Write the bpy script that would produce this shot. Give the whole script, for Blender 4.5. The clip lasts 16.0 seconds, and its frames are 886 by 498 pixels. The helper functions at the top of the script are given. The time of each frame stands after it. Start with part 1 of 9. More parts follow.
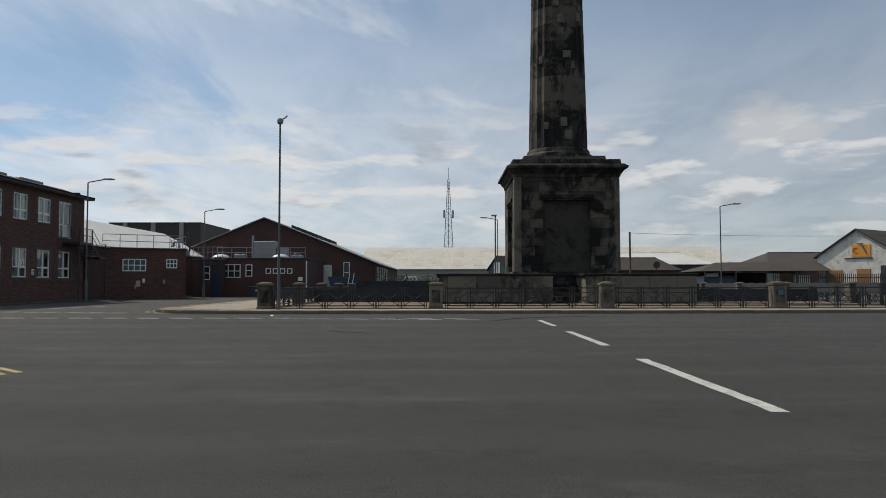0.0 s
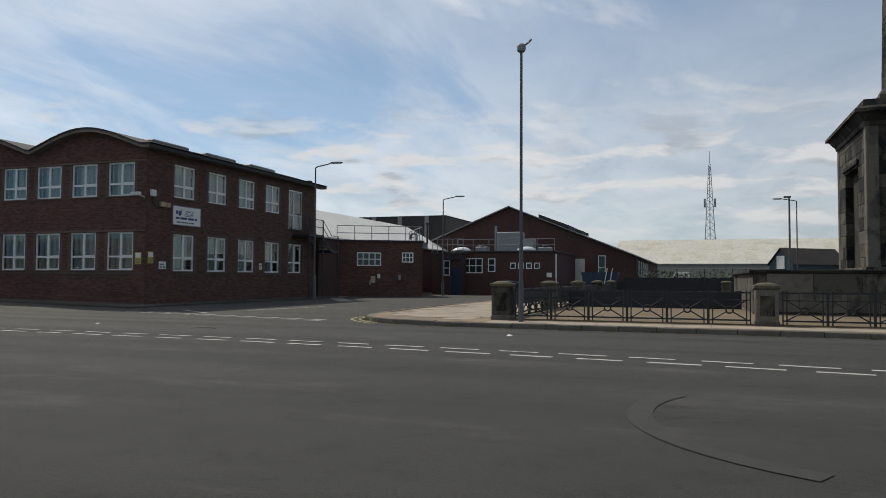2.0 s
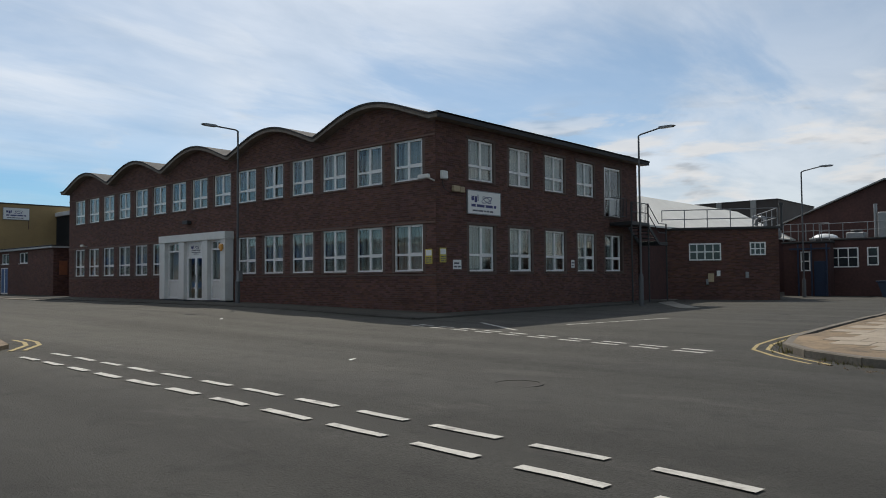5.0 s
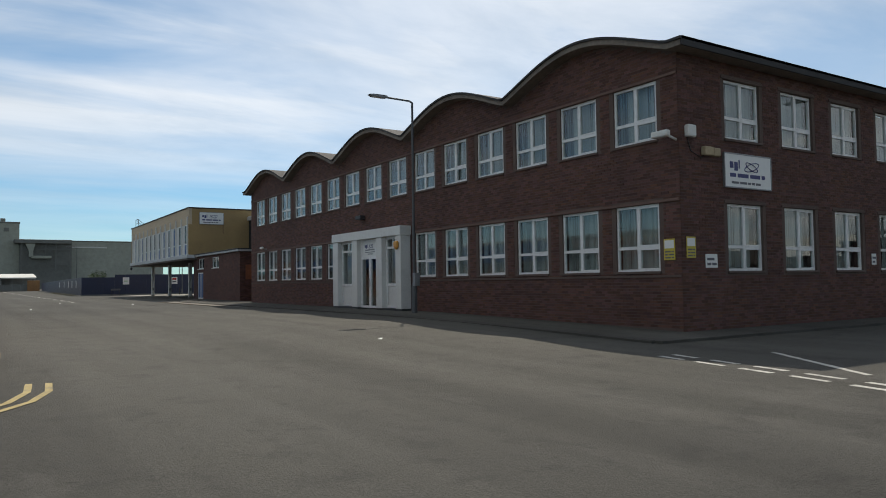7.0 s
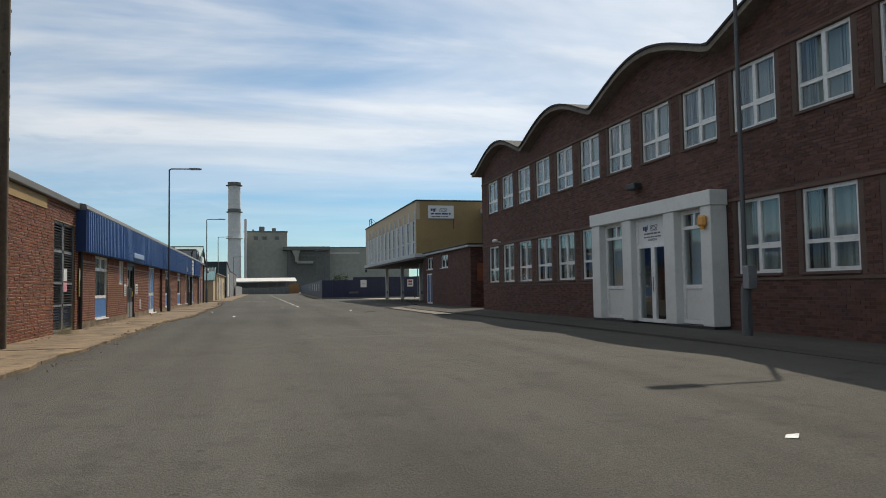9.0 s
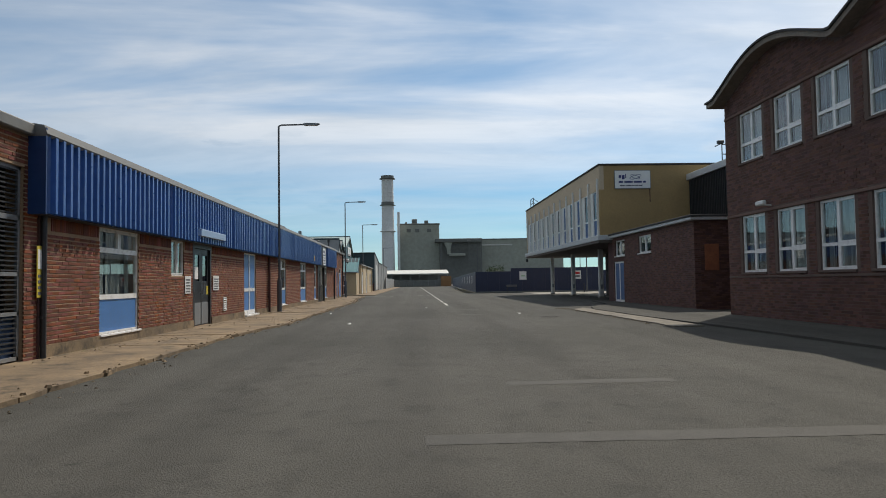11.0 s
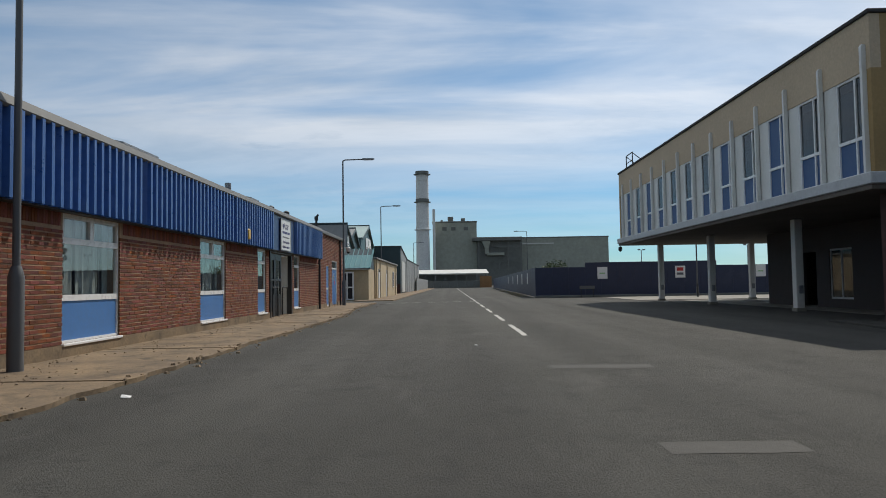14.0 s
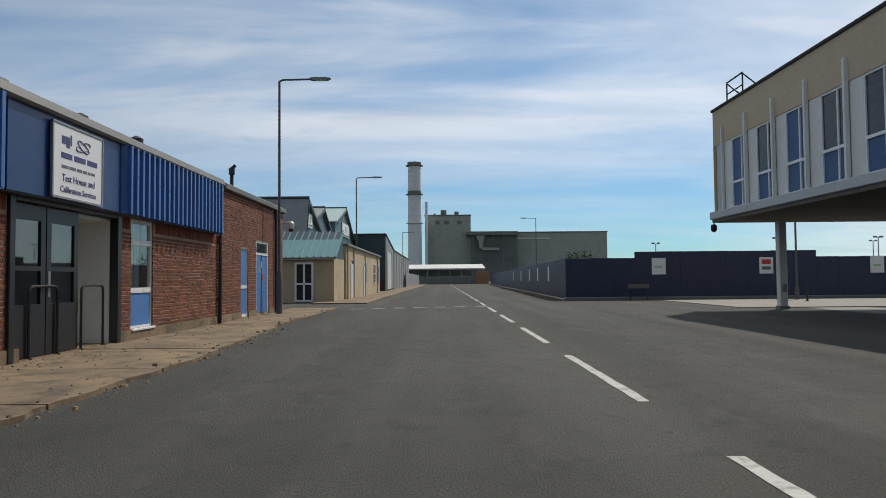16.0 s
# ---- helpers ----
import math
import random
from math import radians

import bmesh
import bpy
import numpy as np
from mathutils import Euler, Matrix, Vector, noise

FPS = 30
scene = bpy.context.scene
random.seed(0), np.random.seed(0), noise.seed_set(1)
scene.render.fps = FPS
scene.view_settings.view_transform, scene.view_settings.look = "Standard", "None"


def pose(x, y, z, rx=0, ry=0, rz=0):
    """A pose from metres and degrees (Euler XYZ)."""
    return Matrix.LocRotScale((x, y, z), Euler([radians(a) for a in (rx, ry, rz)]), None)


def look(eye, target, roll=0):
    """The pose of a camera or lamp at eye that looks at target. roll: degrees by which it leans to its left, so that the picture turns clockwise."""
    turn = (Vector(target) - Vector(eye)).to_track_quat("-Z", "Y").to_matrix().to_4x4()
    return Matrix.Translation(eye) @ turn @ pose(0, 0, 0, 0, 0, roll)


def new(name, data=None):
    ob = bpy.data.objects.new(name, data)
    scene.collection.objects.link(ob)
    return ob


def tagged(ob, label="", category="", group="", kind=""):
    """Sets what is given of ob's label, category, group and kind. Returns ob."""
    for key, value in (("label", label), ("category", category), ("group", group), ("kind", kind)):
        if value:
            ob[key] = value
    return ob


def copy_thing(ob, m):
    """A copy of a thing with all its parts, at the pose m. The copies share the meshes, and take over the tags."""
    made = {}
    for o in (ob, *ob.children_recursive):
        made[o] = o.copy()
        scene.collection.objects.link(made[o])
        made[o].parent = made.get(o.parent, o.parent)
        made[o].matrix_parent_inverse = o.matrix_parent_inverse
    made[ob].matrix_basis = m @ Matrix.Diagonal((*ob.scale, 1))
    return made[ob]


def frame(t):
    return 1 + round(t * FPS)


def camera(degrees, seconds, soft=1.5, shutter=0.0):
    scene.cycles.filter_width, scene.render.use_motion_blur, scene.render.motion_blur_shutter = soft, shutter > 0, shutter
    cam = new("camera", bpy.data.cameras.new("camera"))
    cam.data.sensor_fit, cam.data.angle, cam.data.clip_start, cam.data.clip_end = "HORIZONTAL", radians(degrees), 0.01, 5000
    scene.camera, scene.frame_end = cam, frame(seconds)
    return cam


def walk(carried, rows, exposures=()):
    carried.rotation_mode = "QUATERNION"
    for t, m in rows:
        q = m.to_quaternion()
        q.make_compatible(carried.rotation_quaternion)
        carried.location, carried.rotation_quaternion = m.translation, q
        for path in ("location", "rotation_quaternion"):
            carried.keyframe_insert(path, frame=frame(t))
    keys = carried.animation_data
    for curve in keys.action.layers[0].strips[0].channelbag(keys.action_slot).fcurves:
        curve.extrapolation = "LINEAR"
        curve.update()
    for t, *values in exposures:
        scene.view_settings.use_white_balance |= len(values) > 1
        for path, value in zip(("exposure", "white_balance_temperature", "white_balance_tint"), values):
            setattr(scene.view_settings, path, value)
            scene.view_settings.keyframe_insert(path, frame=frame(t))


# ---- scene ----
cam = camera(62.7, 16.0, soft=0.95)
PATH = [
    (0, (3.486, 1.086, 0.909), (3.484, 3.083, 1.005), -0.1),
    (0.5, (3.278, 3.811, 0.971), (3.164, 5.805, 1.074), -0.3),
    (1, (2.75, 6.115, 0.989), (2.452, 8.09, 1.085), 0.2),
    (1.5, (2.154, 8.319, 1.007), (1.67, 10.257, 1.098), 0.3),
    (2, (1.552, 10.277, 1.063), (0.89, 12.163, 1.144), 0.3),
    (2.5, (0.832, 11.693, 1.052), (-0.003, 13.508, 1.133), -0.0),
    (3, (0.081, 12.863, 1.037), (-0.891, 14.609, 1.127), 0.2),
    (3.5, (-0.79, 14.031, 1.08), (-1.881, 15.706, 1.157), -0.4),
    (4, (-1.87, 15.088, 1.154), (-3.057, 16.696, 1.234), 0.4),
    (4.2, (-2.303, 15.478, 1.164), (-3.519, 17.065, 1.239), 0.1),
    (6.3, (-7.073, 19.936, 1.158), (-8.637, 21.178, 1.245), -0.8),
    (6.5, (-7.704, 20.364, 1.16), (-9.302, 21.563, 1.244), -1.1),
    (7, (-9.598, 21.569, 1.173), (-11.278, 22.65, 1.262), -0.8),
    (7.5, (-11.773, 22.754, 1.19), (-13.531, 23.705, 1.276), -1.0),
    (8, (-14.133, 23.705, 1.159), (-15.963, 24.508, 1.245), -1.1),
    (8.5, (-16.591, 24.503, 1.133), (-18.482, 25.149, 1.222), -0.6),
    (9, (-19.134, 25.091, 1.145), (-21.07, 25.581, 1.251), -0.9),
    (9.5, (-21.72, 25.547, 1.15), (-23.688, 25.891, 1.238), -0.5),
    (10, (-24.539, 25.869, 1.19), (-26.526, 26.074, 1.295), -1.1),
    (10.2, (-25.765, 25.982, 1.198), (-27.756, 26.143, 1.306), -0.6),
    (12.3, (-40.488, 25.815, 1.195), (-42.486, 25.829, 1.278), -1.6),
    (12.5, (-41.908, 25.846, 1.19), (-43.905, 25.858, 1.281), -1.1),
    (13, (-45.468, 25.945, 1.157), (-47.467, 25.939, 1.241), -1.3),
    (13.5, (-49.083, 26.019, 1.131), (-51.081, 26.0, 1.223), -1.3),
    (14, (-52.813, 26.035, 1.143), (-54.81, 26.016, 1.239), -0.9),
    (14.5, (-56.663, 25.996, 1.127), (-58.661, 25.979, 1.22), -0.5),
    (15, (-60.442, 25.993, 1.141), (-62.439, 25.976, 1.231), -0.3),
    (15.5, (-64.297, 25.855, 1.173), (-66.294, 25.848, 1.265), -0.4),
    (16, (-68.02, 25.74, 1.168), (-70.018, 25.742, 1.252), -0.5),
]
walk(cam, [(t, look(eye, target, roll)) for t, eye, target, roll in PATH], [(0.0, -0.20, 6700, 10), (4.2, -0.17, 6700, 10), (7.0, 0.03, 6900, 10), (8.5, 0.05, 7100, 11), (10.0, 0.05, 7000, 10), (12.5, -0.10, 6650, 10), (16.0, -0.12, 6600, 10)])

# ---- light ----
# the sun stands west-north-west, about 49 degrees up
SUN = Vector((-0.72, 0.482, 1.0)).normalized()
sun_data = bpy.data.lights.new("sun", "SUN")
sun_data.energy, sun_data.angle, sun_data.color = 3.35, radians(0.6), (1.0, 0.94, 0.84)
sun = new("sun", sun_data)
sun.matrix_world = look(SUN * 200, (0, 0, 0))

world = bpy.data.worlds.new("world")
scene.world = world
world.use_nodes = True
wn, wl = world.node_tree.nodes, world.node_tree.links
wn.clear()


def wnode(kind, **sets):
    n = wn.new(kind)
    for k, v in sets.items():
        n.inputs[k].default_value = v
    return n


def wmath(op, a, b=None, c=None):
    n = wn.new("ShaderNodeMath")
    n.operation = op
    for i, v in enumerate((a, b, c)):
        if v is None:
            continue
        if isinstance(v, (int, float)):
            n.inputs[i].default_value = v
        else:
            wl.new(v, n.inputs[i])
    return n.outputs[0]


SKY = 0.105
sky = wn.new("ShaderNodeTexSky")
sky.sky_type, sky.sun_disc = "NISHITA", False
sky.sun_elevation, sky.sun_rotation = math.asin(SUN.z), math.atan2(SUN.x, SUN.y)
sky.air_density, sky.dust_density, sky.ozone_density = 1.0, 0.1, 2.5
coord = wn.new("ShaderNodeTexCoord")
split = wn.new("ShaderNodeSeparateXYZ")
wl.new(coord.outputs["Generated"], split.inputs[0])
# clouds lie on a plane overhead, so that they draw together towards the horizon
up = wmath("MAXIMUM", split.outputs[2], 0.0)
over = wmath("ADD", up, 0.12)
flat = wn.new("ShaderNodeCombineXYZ")
wl.new(wmath("DIVIDE", split.outputs[0], over), flat.inputs[0])
wl.new(wmath("DIVIDE", split.outputs[1], over), flat.inputs[1])


def streaks(scale, stretch, turn, detail, rough, lo, hi, dist=0.6):
    mp = wn.new("ShaderNodeMapping")
    mp.inputs["Rotation"].default_value = (0, 0, radians(turn))
    mp.inputs["Scale"].default_value = (scale, scale * stretch, 1)
    wl.new(flat.outputs[0], mp.inputs[0])
    nz = wnode("ShaderNodeTexNoise", Scale=1.0, Detail=detail, Roughness=rough, Distortion=dist)
    wl.new(mp.outputs[0], nz.inputs["Vector"])
    rp = wn.new("ShaderNodeMapRange")
    rp.interpolation_type = "SMOOTHSTEP"
    rp.inputs["From Min"].default_value, rp.inputs["From Max"].default_value = lo, hi
    wl.new(nz.outputs["Fac"], rp.inputs["Value"])
    return rp.outputs[0]


def stepped(src, lo, hi):
    rp = wn.new("ShaderNodeMapRange")
    rp.interpolation_type = "SMOOTHSTEP"
    rp.inputs["From Min"].default_value, rp.inputs["From Max"].default_value = lo, hi
    wl.new(src, rp.inputs["Value"])
    return rp.outputs[0]


veil = streaks(0.8, 0.28, 8, 6, 0.5, 0.31, 0.58, 0.8)
puffs = streaks(1.7, 0.3, 14, 8, 0.55, 0.46, 0.70, 0.4)
cirrus_all = wmath("MINIMUM", wmath("ADD", wmath("MULTIPLY", veil, 0.75), wmath("MULTIPLY", puffs, 0.4)), 0.9)
# the cirrus thins towards the north
clear_low = wmath("MAXIMUM", stepped(split.outputs[2], 0.06, 0.30), stepped(split.outputs[1], 0.35, 0.75))
cirrus = wmath("MULTIPLY", wmath("MULTIPLY", cirrus_all, wmath("ADD", 0.25, wmath("MULTIPLY", clear_low, 0.75))), wmath("SUBTRACT", 1.0, wmath("MULTIPLY", wmath("MAXIMUM", split.outputs[1], 0.0), 0.62)))
# small heaped clouds low over the northern horizon
heap_map = wn.new("ShaderNodeMapping")
heap_map.inputs["Scale"].default_value = (8.5, 8.5, 34.0)
wl.new(coord.outputs["Generated"], heap_map.inputs[0])
heap_noise = wnode("ShaderNodeTexNoise", Scale=1.0, Detail=7, Roughness=0.55, Distortion=0.2)
wl.new(heap_map.outputs[0], heap_noise.inputs["Vector"])


low_band = wmath("MULTIPLY", stepped(split.outputs[2], 0.02, 0.10), wmath("SUBTRACT", 1.0, stepped(split.outputs[2], 0.16, 0.25)))
north_part = stepped(split.outputs[1], 0.25, 0.65)
heaps = wmath("MULTIPLY", wmath("MULTIPLY", stepped(heap_noise.outputs["Fac"], 0.48, 0.62), low_band), wmath("MULTIPLY", north_part, 0.8))
haze = wmath("MULTIPLY", wmath("MULTIPLY", wmath("SUBTRACT", 1.0, stepped(split.outputs[2], 0.08, 0.50)), north_part), 0.72)
# broken sheets of cloud over the north, with blue gaps
sheet = wmath("MULTIPLY", wmath("MULTIPLY", streaks(0.62, 0.6, -20, 7, 0.52, 0.46, 0.60, 0.5), north_part), 0.85)
# a long blue gap in the north-west, low over the works
gap_off = wn.new("ShaderNodeVectorMath")
gap_off.operation = "SUBTRACT"
gap_off.inputs[1].default_value = (-0.54, 0.80, 0.23)
wl.new(coord.outputs["Generated"], gap_off.inputs[0])
gap_map = wn.new("ShaderNodeVectorMath")
gap_map.operation = "MULTIPLY"
gap_map.inputs[1].default_value = (1.0, 1.0, 3.4)
wl.new(gap_off.outputs[0], gap_map.inputs[0])
gap_far = wn.new("ShaderNodeVectorMath")
gap_far.operation = "LENGTH"
wl.new(gap_map.outputs[0], gap_far.inputs[0])
gap_edge = wmath("ADD", gap_far.outputs["Value"], wmath("MULTIPLY", streaks(1.5, 0.5, -15, 7, 0.6, 0.3, 0.7, 0.8), 0.34))
gap = wmath("MULTIPLY", wmath("SUBTRACT", 1.0, stepped(gap_edge, 0.22, 0.58)), 0.62)
cover = wmath("MULTIPLY", wmath("MINIMUM", wmath("MAXIMUM", wmath("MAXIMUM", cirrus, sheet), haze), 0.93), wmath("SUBTRACT", 1.0, gap))
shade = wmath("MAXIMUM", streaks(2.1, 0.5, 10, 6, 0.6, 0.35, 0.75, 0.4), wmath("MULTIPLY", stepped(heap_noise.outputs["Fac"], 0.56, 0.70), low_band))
grey = wn.new("ShaderNodeMix")
grey.data_type = "RGBA"
grey.inputs["A"].default_value = (7.0, 7.15, 7.35, 1)
grey.inputs["B"].default_value = (5.0, 5.35, 5.75, 1)
wl.new(shade, grey.inputs["Factor"])
# thin cloud is brightest round the sun
to_sun = wn.new("ShaderNodeVectorMath")
to_sun.operation = "DOT_PRODUCT"
to_sun.inputs[1].default_value = SUN
wl.new(coord.outputs["Generated"], to_sun.inputs[0])
aureole = wmath("ADD", 0.79, wmath("MULTIPLY", wmath("POWER", wmath("MAXIMUM", to_sun.outputs["Value"], 0.0), 1.6), 0.98))
bright = wn.new("ShaderNodeVectorMath")
bright.operation = "SCALE"
wl.new(grey.outputs["Result"], bright.inputs[0])
wl.new(aureole, bright.inputs["Scale"])
both = wn.new("ShaderNodeMix")
both.data_type = "RGBA"
wl.new(cover, both.inputs["Factor"])
tone = wn.new("ShaderNodeMix")
tone.data_type, tone.blend_type = "RGBA", "MULTIPLY"
tone.inputs["Factor"].default_value = 1.0
tint = wn.new("ShaderNodeMix")
tint.data_type = "RGBA"
tint.inputs["A"].default_value = (0.41, 0.70, 0.91, 1)
tint.inputs["B"].default_value = (0.96, 1.0, 0.95, 1)
wl.new(stepped(split.outputs[2], 0.0, 0.42), tint.inputs["Factor"])
wl.new(tint.outputs["Result"], tone.inputs["B"])
wl.new(sky.outputs[0], tone.inputs["A"])
wl.new(tone.outputs["Result"], both.inputs["A"])
wl.new(bright.outputs[0], both.inputs["B"])
back = wnode("ShaderNodeBackground", Strength=SKY)
heap_col = wn.new("ShaderNodeMix")
heap_col.data_type = "RGBA"
heap_col.inputs["A"].default_value = (7.7, 7.8, 7.95, 1)
heap_col.inputs["B"].default_value = (4.3, 4.75, 5.3, 1)
# their undersides are grey
under_map = wn.new("ShaderNodeMapping")
under_map.inputs["Scale"].default_value, under_map.inputs["Location"].default_value = (8.5, 8.5, 34.0), (0, 0, 0.6)
wl.new(coord.outputs["Generated"], under_map.inputs[0])
under = wnode("ShaderNodeTexNoise", Scale=1.0, Detail=4, Roughness=0.5, Distortion=0.2)
wl.new(under_map.outputs[0], under.inputs["Vector"])
wl.new(stepped(under.outputs["Fac"], 0.50, 0.64), heap_col.inputs["Factor"])
heaped = wn.new("ShaderNodeMix")
heaped.data_type = "RGBA"
wl.new(heaps, heaped.inputs["Factor"])
wl.new(both.outputs["Result"], heaped.inputs["A"])
wl.new(heap_col.outputs["Result"], heaped.inputs["B"])
wl.new(heaped.outputs["Result"], back.inputs["Color"])
wout = wn.new("ShaderNodeOutputWorld")
wl.new(back.outputs[0], wout.inputs[0])


# ---- materials ----
def material(name, color, rough=0.8, metal=0.0, var=0.25, fine=30.0, coarse=1.2, bump=0.2, tint=None, spread=0.0, islands=False, pieces=False, stain=None, stain_amount=0.0, stain_scale=0.5, spec=0.5, streak=0.0):
    """A surface with grain and larger unevenness, in world coordinates. tint: a second colour at the coarse scale. spread: how far pieces differ."""
    m = bpy.data.materials.new(name)
    m.use_nodes = True
    n, l = m.node_tree.nodes, m.node_tree.links
    bsdf = n["Principled BSDF"]
    bsdf.inputs["Roughness"].default_value, bsdf.inputs["Metallic"].default_value = rough, metal
    bsdf.inputs["Specular IOR Level"].default_value = spec
    geo = n.new("ShaderNodeNewGeometry")

    def noise_of(scale, detail=4, ro=0.6):
        x = n.new("ShaderNodeTexNoise")
        x.inputs["Scale"].default_value, x.inputs["Detail"].default_value, x.inputs["Roughness"].default_value = scale, detail, ro
        l.new(geo.outputs["Position"], x.inputs["Vector"])
        return x.outputs["Fac"]

    def ranged(src, lo, hi, a, b):
        x = n.new("ShaderNodeMapRange")
        x.inputs["From Min"].default_value, x.inputs["From Max"].default_value = lo, hi
        x.inputs["To Min"].default_value, x.inputs["To Max"].default_value = a, b
        l.new(src, x.inputs["Value"])
        return x.outputs[0]

    def mixed(fac, a, b, blend="MIX"):
        x = n.new("ShaderNodeMix")
        x.data_type, x.blend_type = "RGBA", blend
        for key, v in (("Factor", fac), ("A", a), ("B", b)):
            if isinstance(v, (tuple, float, int)):
                x.inputs[key].default_value = (*v, 1) if isinstance(v, tuple) else v
            else:
                l.new(v, x.inputs[key])
        return x.outputs["Result"]

    g_fine, g_coarse = noise_of(fine, 5), noise_of(coarse, 5, 0.65)
    col = mixed(ranged(g_coarse, 0.35, 0.68, 0, 1), tuple(color), tuple(tint or [c * (1 - var) for c in color]))
    grey_of = n.new("ShaderNodeCombineColor")
    f = ranged(g_fine, 0.3, 0.7, 1 - var * 0.8, 1 + var * 0.8)
    for i in range(3):
        l.new(f, grey_of.inputs[i])
    col = mixed(1.0, col, grey_of.outputs[0], "MULTIPLY")
    if spread and (islands or pieces):
        src = geo.outputs["Random Per Island"] if islands else n.new("ShaderNodeObjectInfo").outputs["Random"]
        hsv = n.new("ShaderNodeHueSaturation")
        l.new(ranged(src, 0, 1, 1 - spread, 1 + spread), hsv.inputs["Value"])
        white = n.new("ShaderNodeTexWhiteNoise")
        white.noise_dimensions = "1D"
        l.new(src, white.inputs["W"])
        l.new(ranged(white.outputs["Value"], 0, 1, 0.485, 0.515), hsv.inputs["Hue"])
        l.new(ranged(white.outputs["Value"], 0, 1, 0.88, 1.15), hsv.inputs["Saturation"])
        l.new(col, hsv.inputs["Color"])
        col = hsv.outputs[0]
    if stain:
        s = noise_of(stain_scale, 7, 0.7)
        col = mixed(ranged(s, 0.52, 0.66, 0, stain_amount), col, tuple(stain))
    if streak:
        mp = n.new("ShaderNodeMapping")
        mp.inputs["Scale"].default_value = (0.03, 0.9, 1.0)
        l.new(geo.outputs["Position"], mp.inputs[0])
        x = n.new("ShaderNodeTexNoise")
        x.inputs["Scale"].default_value, x.inputs["Detail"].default_value = 1.0, 5
        l.new(mp.outputs[0], x.inputs["Vector"])
        f2, g2 = ranged(x.outputs["Fac"], 0.3, 0.7, 1 - streak, 1 + streak), n.new("ShaderNodeCombineColor")
        for i in range(3):
            l.new(f2, g2.inputs[i])
        col = mixed(1.0, col, g2.outputs[0], "MULTIPLY")
        # the asphalt turns darker over the crossing, along a ragged edge
        sp = n.new("ShaderNodeSeparateXYZ")
        l.new(geo.outputs["Position"], sp.inputs[0])
        ragged_x = n.new("ShaderNodeMath")
        ragged_x.operation = "ADD"
        l.new(sp.outputs[0], ragged_x.inputs[0])
        l.new(ranged(g_coarse, 0.2, 0.8, -6, 6), ragged_x.inputs[1])
        col = mixed(ranged(ragged_x.outputs[0], -22, -4, 0, 1), col, mixed(1.0, col, (0.69, 0.70, 0.715), "MULTIPLY"))
        # paler road before the works: glare put into the asphalt colour
        glare = n.new("ShaderNodeMath")
        glare.operation = "MULTIPLY"
        l.new(ranged(ragged_x.outputs[0], -46, -32, 0, 1), glare.inputs[0])
        l.new(ranged(ragged_x.outputs[0], -20, -8, 1, 0), glare.inputs[1])
        col = mixed(glare.outputs[0], col, mixed(1.0, col, (1.32, 1.30, 1.27), "MULTIPLY"))
        # polished pale patches and drips of oil
        mw_ = n.new("ShaderNodeMapping")
        mw_.inputs["Scale"].default_value = (0.35, 0.9, 1.0)
        l.new(geo.outputs["Position"], mw_.inputs[0])
        xw = n.new("ShaderNodeTexNoise")
        xw.inputs["Scale"].default_value, xw.inputs["Detail"].default_value, xw.inputs["Roughness"].default_value = 0.9, 9, 0.75
        l.new(mw_.outputs[0], xw.inputs["Vector"])
        col = mixed(ranged(xw.outputs["Fac"], 0.55, 0.68, 0, 0.55), col, (0.098, 0.094, 0.084))
        col = mixed(ranged(noise_of(6.0, 3, 0.5), 0.68, 0.74, 0, 0.6), col, (0.030, 0.029, 0.027))
    l.new(col, bsdf.inputs["Base Color"])
    l.new(ranged(g_fine, 0.3, 0.7, max(0.03, rough - 0.08), min(1, rough + 0.08)), bsdf.inputs["Roughness"])
    if bump:
        b = n.new("ShaderNodeBump")
        b.inputs["Strength"].default_value, b.inputs["Distance"].default_value = bump, 0.02
        l.new(g_fine, b.inputs["Height"])
        l.new(b.outputs[0], bsdf.inputs["Normal"])
    return m


def glass_material(name, tint=(0.90, 0.935, 0.93), most=0.58):
    """A window pane: clear, with mirror reflections that grow towards grazing view."""
    m = bpy.data.materials.new(name)
    m.use_nodes = True
    n, l = m.node_tree.nodes, m.node_tree.links
    n.clear()
    out, mix, clear, gloss, facing, steep, amount = (n.new("ShaderNode" + k) for k in ("OutputMaterial", "MixShader", "BsdfTransparent", "BsdfGlossy", "LayerWeight", "Math", "MapRange"))
    clear.inputs[0].default_value = (*tint, 1)
    gloss.inputs["Roughness"].default_value = 0.015
    facing.inputs["Blend"].default_value = 0.5
    steep.operation, steep.inputs[1].default_value = "POWER", 3.0
    amount.inputs["To Min"].default_value, amount.inputs["To Max"].default_value = 0.06, most
    l.new(facing.outputs["Facing"], steep.inputs[0])
    l.new(steep.outputs[0], amount.inputs["Value"])
    l.new(amount.outputs[0], mix.inputs[0])
    l.new(clear.outputs[0], mix.inputs[1])
    l.new(gloss.outputs[0], mix.inputs[2])
    l.new(mix.outputs[0], out.inputs[0])
    return m


